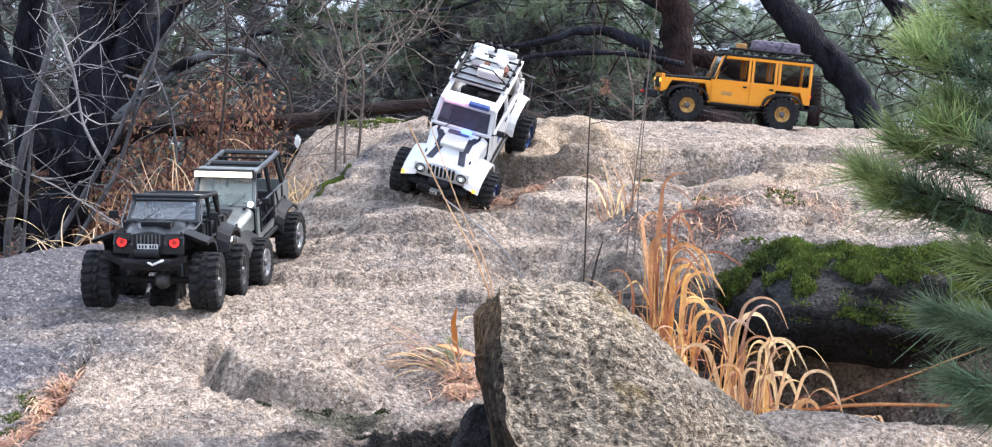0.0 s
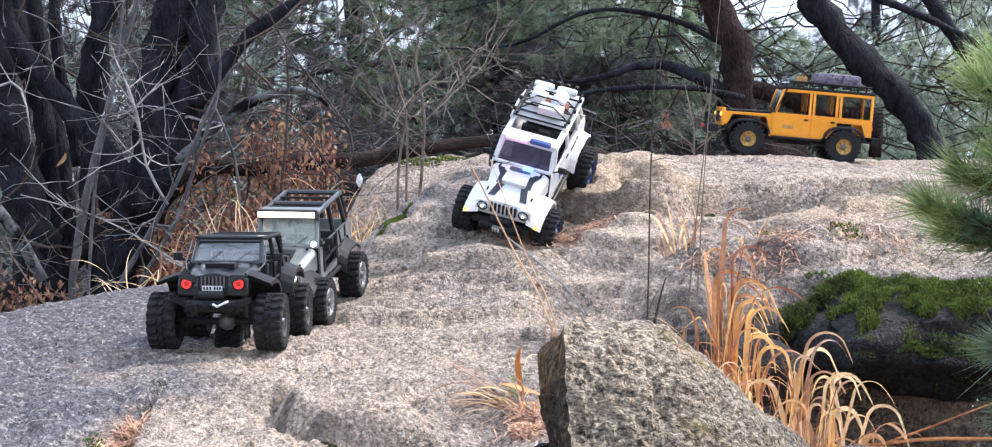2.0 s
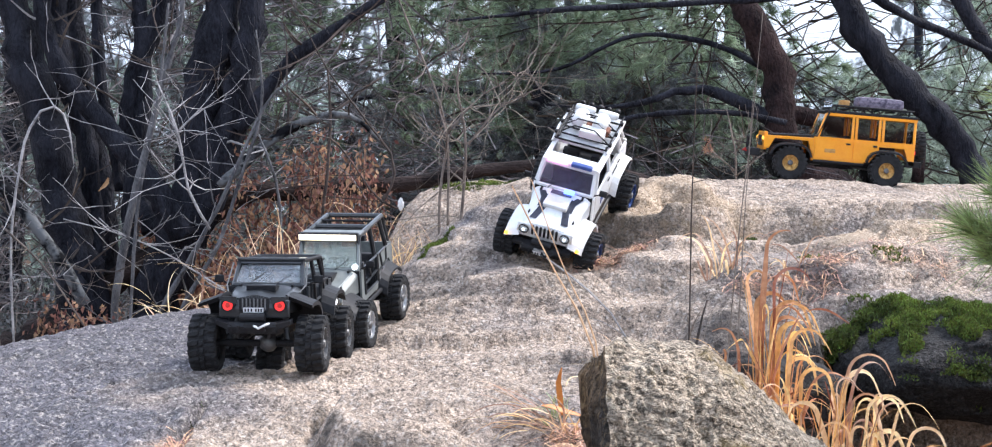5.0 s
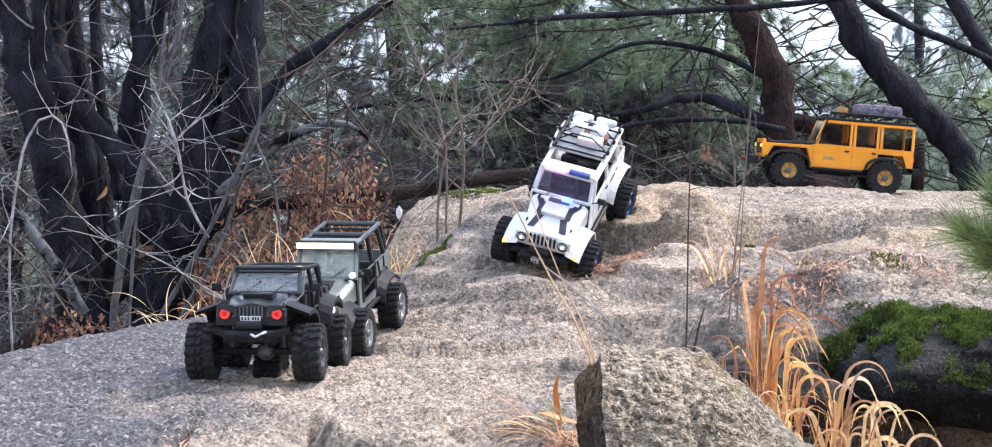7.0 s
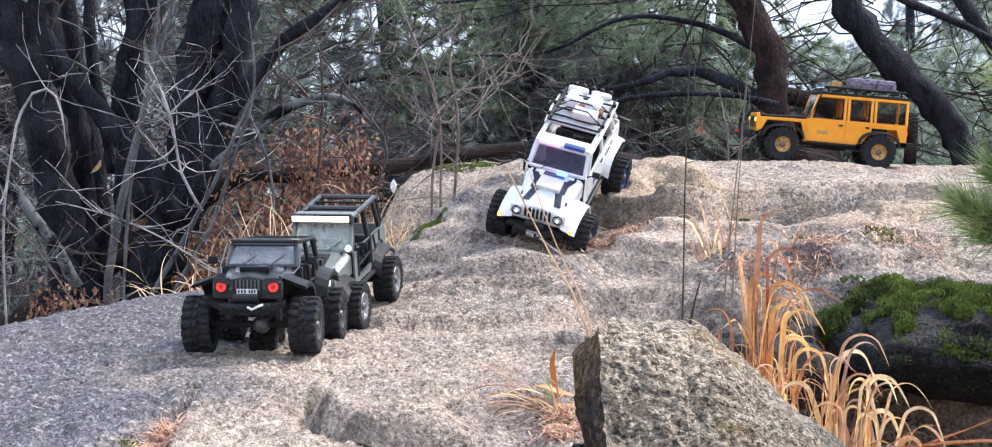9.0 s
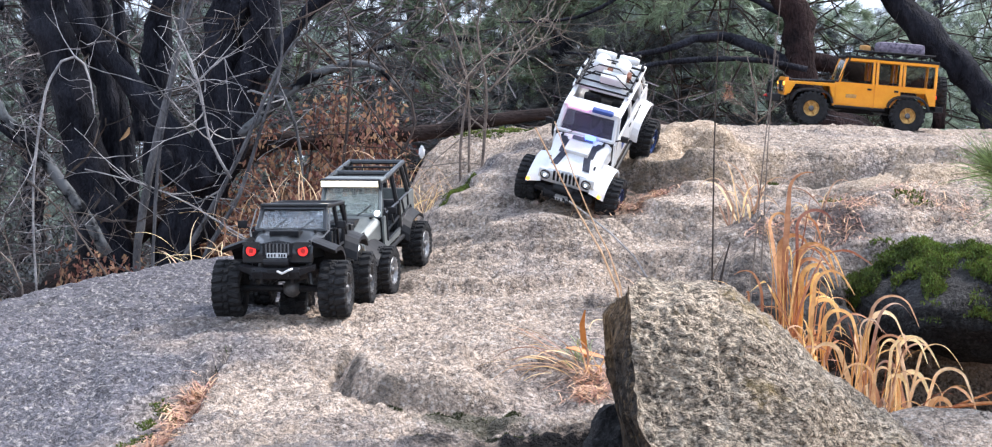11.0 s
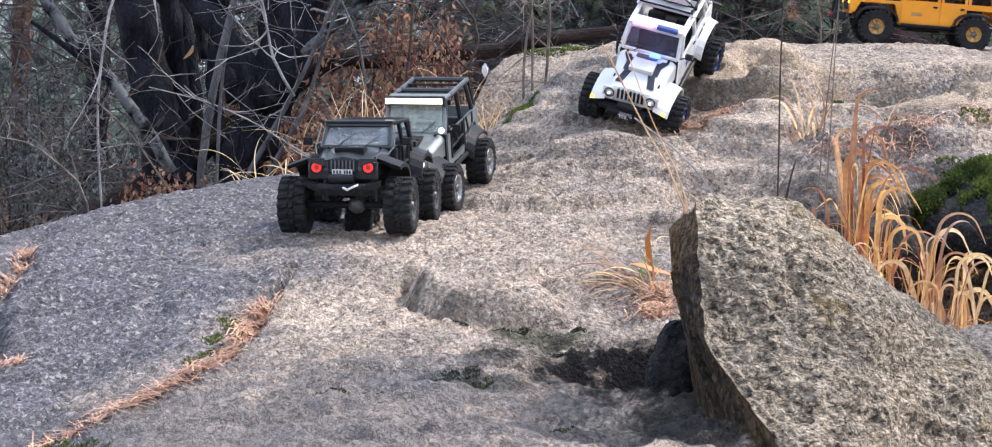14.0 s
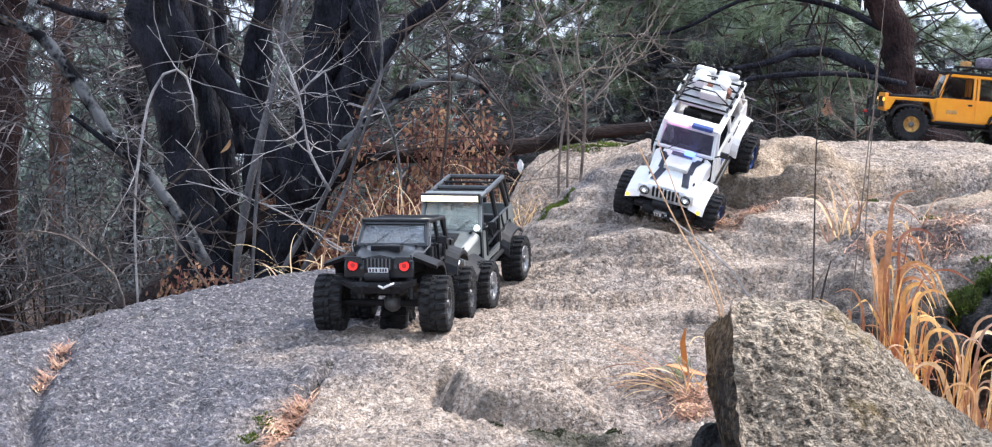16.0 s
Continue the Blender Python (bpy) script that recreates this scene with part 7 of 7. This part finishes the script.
        rack = [[(-0.055, -0.075, rz), (-0.055, 0.075, rz), (-0.225, 0.075, rz), (-0.225, -0.075, rz), (-0.055, -0.075, rz)]] + [[(x, -0.075, rz - 0.004), (x, 0.075, rz - 0.004)] for x in (-0.09, -0.125, -0.16, -0.195)]
        rack += [[(x, s * 0.072, rz), (x, s * 0.072, cz + 0.008)] for x in (-0.07, -0.21) for s in (-1, 1)]
        for bar_line in rack:
            part("rack_bar", tubes([bar_line], 0.003, 6), M_BLACK, car)
        for s in (-1, 1):
            bm = revolve([(0.0, 0.052), (0.016, 0.048), (0.021, 0.040), (0.022, 0.0), (0.0, -0.002)], 18, "X")
            bmesh.ops.translate(bm, verts=bm.verts, vec=(-0.165, s * 0.030, rz + 0.020))
            part("canister", bm, M_WHITE, car, "white rounded canister on the rack", True)
        part("kit_box", one_box((-0.098, 0.02, rz + 0.014), (0.035, 0.07, 0.024), 0.004), M_WHITE, car)
        for s in (-1, 1):
            roll = revolve([(0.0, -0.030), (0.009, -0.028), (0.011, -0.020), (0.011, 0.020), (0.009, 0.028), (0.0, 0.030)], 14)
            bmesh.ops.translate(roll, verts=roll.verts, vec=(-0.205, s * 0.034, rz + 0.012))
            part("bedroll", roll, M_WHITE, car, "white rolled bundle on the rack", True)
            part("side_strap", tubes([[(-0.05, s * 0.080, cz + 0.012), (-0.12, s * 0.084, cz + 0.016), (-0.21, s * 0.080, cz + 0.012)]], 0.004, 6), M_WHITE, car)
            for k in range(3):
                part("rack_clip", one_box((-0.08 - 0.055 * k, s * 0.080, rz + 0.003), (0.010, 0.008, 0.010), 0.002), M_BLACK, car)
        part("antenna", tubes([[(0.10, -0.088, zh), (0.098, -0.092, zh + 0.10), (0.085, -0.095, zh + 0.19)]], 0.0010, 5), M_BLACK, car)
        for px_, py_, sx_, sy_ in ((-0.135, 0.0, 0.022, 0.018), (-0.128, 0.052, 0.026, 0.020)):
            part("leather_pouch", one_box((px_, py_, rz + 0.010), (sx_, sy_, 0.020), 0.004), M_RUSTCLOTH, car, "rust-brown pouch strapped to the rack")
        for x in (-0.082, -0.118, -0.150):
            part("load_strap", tubes([[(x, -0.07, rz + 0.004), (x, -0.03, rz + 0.036), (x, 0.03, rz + 0.036), (x, 0.07, rz + 0.004)]], 0.0022, 5), M_BLACK, car)
        part("shovel", tubes([[(-0.06, -0.066, rz + 0.006), (-0.22, -0.066, rz + 0.006)]], 0.003, 6), M_BLACK, car)
        for k in range(5):
            part("rack_lamp", disc(0.007, -0.008, (-0.235, (k - 2) * 0.026, rz + 0.006)), M_BLACK, car)
        part("cargo", one_box((-0.195, 0, zb + 0.028), (0.05, 0.12, 0.05), 0.010), M_TAN, car, "tan canvas load behind the seats")
    if kind == "scout":
        plate_bars(car, (nose + 0.013, 0, zf + 0.040))
        for s in (-1, 1):
            part("snorkel", tubes([[(0.12, s * 0.082, zh - 0.012), (0.085, s * 0.092, zh + 0.004), (0.040, s * 0.086, cz - 0.004)]], 0.0018, 6), M_DULLSTEEL, car, "thin grey limb riser")
    if kind == "patrol":
        plate_bars(car, (bx + 0.011, 0.0, zf + 0.0), (0.002, 0.04, 0.010))
    # rear
    part("rear_bumper", one_box((-0.252, 0, zf + 0.006), (0.022, 0.16, 0.022), 0.004), M_BLACK, car)
    for s in (-1, 1):
        part("tail_lamp", one_box((-0.241, s * 0.076, zf + 0.050), (0.008, 0.016, 0.028), 0.002), M_RED, car)
    put_wheel(car, wheels, Matrix.Translation((-0.262, 0, zb + 0.008)) @ Matrix.Rotation(math.pi / 2, 4, "Z") @ Matrix.Scale(0.92, 4), "spare_wheel")
    part("spare_carrier", one_box((-0.243, 0, zb - 0.01), (0.016, 0.03, 0.05), 0.003), M_BLACK, car)
    if dip:
        # the sprung body noses down over its axles
        m = Matrix.Translation((0, 0, zf)) @ Matrix.Rotation(radians(dip), 4, "Y") @ Matrix.Translation((0, 0, -zf))
        for ob in car.children:
            if not ob.name.startswith(("wheel", "axle", "differential", "link", "shock")):
                ob.matrix_local = m @ ob.matrix_local
    return car


def station_wagon_truck(label):
    """The boxy yellow expedition truck."""
    R, w, tr, wb = 0.057, 0.044, 0.19, 0.315
    car = new("model_truck")
    tagged(car, label, "model truck", "model trucks on the rock")
    zf, zb, zh, zr = R + 0.016, R + 0.094, R + 0.088, R + 0.178
    hw, fx, rx = 0.094, wb / 2, -wb / 2
    wheels = wheel_meshes(R, w, M_BRASS, 22, 6, 0.43)
    for x in (fx, rx):
        for s in (-1, 1):
            m = Matrix.Translation((x, s * tr / 2, R))
            put_wheel(car, wheels, m if s > 0 else m @ Matrix.Rotation(math.pi, 4, "Z"))
    chassis(car, wb, tr, R, zf + 0.01)
    side = [(0.085, zf), (0.085, zb), (-0.245, zb), (-0.245, zf + 0.024), (rx - 0.070, zf + 0.020), (rx - 0.055, zf + 0.060), (rx + 0.055, zf + 0.060), (rx + 0.075, zf)]
    wing = [(fx + 0.090, zf + 0.026), (fx + 0.090, zh - 0.004), (0.085, zh), (0.085, zf), (fx - 0.075, zf), (fx - 0.055, zf + 0.060), (fx + 0.055, zf + 0.060), (fx + 0.072, zf + 0.026)]
    for s in (-1, 1):
        part("side_panel", prism(side, s * hw, s * (hw - 0.005)), M_YELLOW, car)
        part("front_wing", prism(wing, s * hw, s * (hw - 0.03), 0.002), M_YELLOW, car)
        part("roof_side", one_box((-0.10, s * (hw - 0.010), zr - 0.006), (0.30, 0.008, 0.016), 0.003), M_YELLOW, car)
        for x in (0.050, -0.040, -0.052, -0.128, -0.140, -0.243):
            lean = 0.022 if x == 0.050 else 0
            part("pillar", tubes([[(x + lean, s * (hw - 0.003), zb), (x, s * (hw - 0.010), zr - 0.008)]], 0.0048, 6), M_YELLOW, car)
        for x0, x1 in ((0.045, -0.040), (-0.052, -0.128), (-0.142, -0.240)):
            bm = one_box(((x0 + x1) / 2, s * (hw - 0.008), (zb + zr) / 2 - 0.004), (x0 - x1 - 0.004, 0.0015, zr - zb - 0.014))
            g = part("side_window", bm, M_TINTGLASS, car)
            g.visible_shadow = False
        for x0, x1 in ((0.080, -0.042), (-0.046, -0.130)):
            d = part("door", prism([(x0, zf + 0.006), (x0, zb - 0.002), (x1, zb - 0.002), (x1, zf + (0.006 if x0 > 0 else 0.045)), (x1 + 0.03, zf + 0.006)], s * (hw + 0.0005), s * (hw + 0.003)), M_YELLOW, car)
            part("door_handle", one_box((x1 + 0.014, s * (hw + 0.004), zb - 0.018), (0.014, 0.003, 0.006), 0.001), M_BLACK, d)
        for x in (fx, rx):
            bm = arch(x, R * 1.12, s * (hw - 0.012), s * (tr / 2 + w * 0.50), 0.007)
            bmesh.ops.translate(bm, verts=bm.verts, vec=(0, 0, R * 1.05))
            part("wheel_arch", bm, M_BLACK, car)
        part("mirror", one_box((0.082, s * (hw + 0.016), zb + 0.018), (0.008, 0.018, 0.022), 0.003), M_BLACK, car)
        part("rock_slider", tubes([[(fx - 0.075, s * (hw + 0.004), zf - 0.003), (rx + 0.075, s * (hw + 0.004), zf - 0.003)]], 0.005, 7), M_BLACK, car)
        part("decal", one_box((0.03, s * (hw + 0.0035), zf + 0.034), (0.035, 0.001, 0.012)), M_TAN, car, "faded door emblem")
        part("headlamp", disc(0.013, -0.004, (fx + 0.096, s * 0.058, zf + 0.050)), M_GLASS, car)
        part("marker_lamp", disc(0.006, -0.004, (fx + 0.095, s * 0.080, zf + 0.058)), E_AMBER, car)
        part("tail_lamp", disc(0.006, 0.004, (-0.251, s * 0.080, zf + 0.05)), E_RED, car)
        part("rack_post", tubes([[(0.04, s * 0.088, zr), (0.075, s * 0.092, zb), (fx + 0.06, s * 0.085, zh)]], 0.003, 6), M_BLACK, car)
    part("bonnet", prism([(0.085, zh), (0.085, zh + 0.010), (fx + 0.080, zh + 0.004), (fx + 0.088, zh - 0.004)], -0.070, 0.070, 0.003), M_BLACK, car, "matt black bonnet")
    part("grille", one_box((fx + 0.090, 0, zf + 0.050), (0.008, 0.10, 0.034), 0.002), M_BLACK, car)
    part("nose_panel", one_box((fx + 0.084, 0, zf + 0.050), (0.012, 0.17, 0.060), 0.003), M_YELLOW, car)
    part("roof_panel", one_box((-0.098, 0, zr), (0.31, 0.178, 0.010), 0.004), M_BLACK, car)
    part("tailgate", one_box((-0.245, 0, (zf + zb) / 2 + 0.01), (0.006, 0.18, zb - zf - 0.02), 0.002), M_YELLOW, car)
    bm = bmesh.new()
    a = [bm.verts.new(p) for p in ((0.080, -0.084, zb + 0.002), (0.080, 0.084, zb + 0.002), (0.050, 0.080, zr - 0.006), (0.050, -0.080, zr - 0.006))]
    bm.faces.new(a)
    bmesh.ops.solidify(bm, geom=list(bm.faces), thickness=0.0015)
    part("windscreen", bm, M_SMOKE, car).visible_shadow = False
    part("floor_pan", one_box((-0.08, 0, zf + 0.004), (0.33, 0.17, 0.006)), M_BLACK, car)
    part("bulkhead", one_box((0.082, 0, (zf + zb) / 2), (0.006, 0.17, zb - zf)), M_BLACK, car)
    seats(car, zf + 0.01, (0.0, -0.09))
    part("front_bumper", one_box((fx + 0.115, 0, zf + 0.010), (0.034, 0.165, 0.026), 0.005), M_BLACK, car)
    part("bull_bar", tubes([[(fx + 0.128, -0.045, zf + 0.02), (fx + 0.128, -0.04, zf + 0.06), (fx + 0.128, 0.04, zf + 0.06), (fx + 0.128, 0.045, zf + 0.02)]], 0.0045, 7), M_BLACK, car)
    part("winch_hook", tubes([[(fx + 0.134, 0, zf + 0.012), (fx + 0.146, 0.010, zf + 0.014), (fx + 0.140, 0.022, zf + 0.018)]], 0.003, 6), M_RED, car)
    part("rear_bumper", one_box((-0.262, 0, zf + 0.012), (0.026, 0.17, 0.020), 0.004), M_BLACK, car)
    rz = zr + 0.022
    rack = [[(0.03, -0.085, rz), (0.03, 0.085, rz), (-0.235, 0.085, rz), (-0.235, -0.085, rz), (0.03, -0.085, rz)]] + [[(x, -0.085, rz - 0.008), (x, 0.085, rz - 0.008)] for x in (-0.02, -0.07, -0.12, -0.17, -0.21)]
    rack += [[(x, s * 0.085, rz), (x, s * 0.080, zr + 0.004)] for x in (0.02, -0.1, -0.22) for s in (-1, 1)]
    for bar_line in rack:
        part("rack_bar", tubes([bar_line], 0.003, 6), M_BLACK, car)
    part("cargo", one_box((-0.13, 0, rz + 0.016), (0.15, 0.13, 0.040), 0.014), M_CARGO, car, "strapped patterned roof load")
    for k in range(4):
        part("roof_lamp", disc(0.010, -0.010, (0.042, (k - 1.5) * 0.040, rz + 0.004)), M_GLASS, car)
    part("jerrycan", one_box((-0.01, 0.04, rz + 0.008), (0.03, 0.05, 0.022), 0.004), M_TAN, car)
    put_wheel(car, wheels, Matrix.Translation((-0.272, -0.02, zb - 0.012)) @ Matrix.Rotation(math.pi / 2, 4, "Z"), "spare_wheel")
    return car


scout = trail_truck("dark grey open-topped model truck with red ring headlights", M_GREYPAINT, 0.0645, 0.064, 0.243, 0.33, M_DULLSTEEL, "scout", 0.3)
place(scout, (-0.663, 5.271, 0.163), (0.165, -0.1215, 0), (-0.10, -1.0, 0.02), (1, -0.05, 0))
beamer = trail_truck("gunmetal model truck with a lit roof light bar", M_GUNPAINT, 0.062, 0.056, 0.222, 0.33, M_STEEL, "lightbar", 3.5)
place(beamer, (-0.345, 5.90, 0.150), (0.165, 0.111, 0), (-0.21, -0.965, -0.13), (0.97, -0.21, 0.0))
patrol = trail_truck("white patrol model truck nosing down the rock slope", M_WHITEPAINT, 0.062, 0.058, 0.234, 0.33, M_BLUERIM, "patrol", 4)
place(patrol, (0.250, 6.431, 0.358), (0.165, 0.117, 0.06), (-0.33, -0.81, -0.47), (0.95, -0.22, -0.24))
wagon = station_wagon_truck("orange-yellow boxy model truck with a black bonnet and loaded rack")
place(wagon, (0.949, 7.631, 0.530), (0.1575, 0.095, 0), (-0.995, 0.0, 0.085), (0.02, -1.0, 0.0))
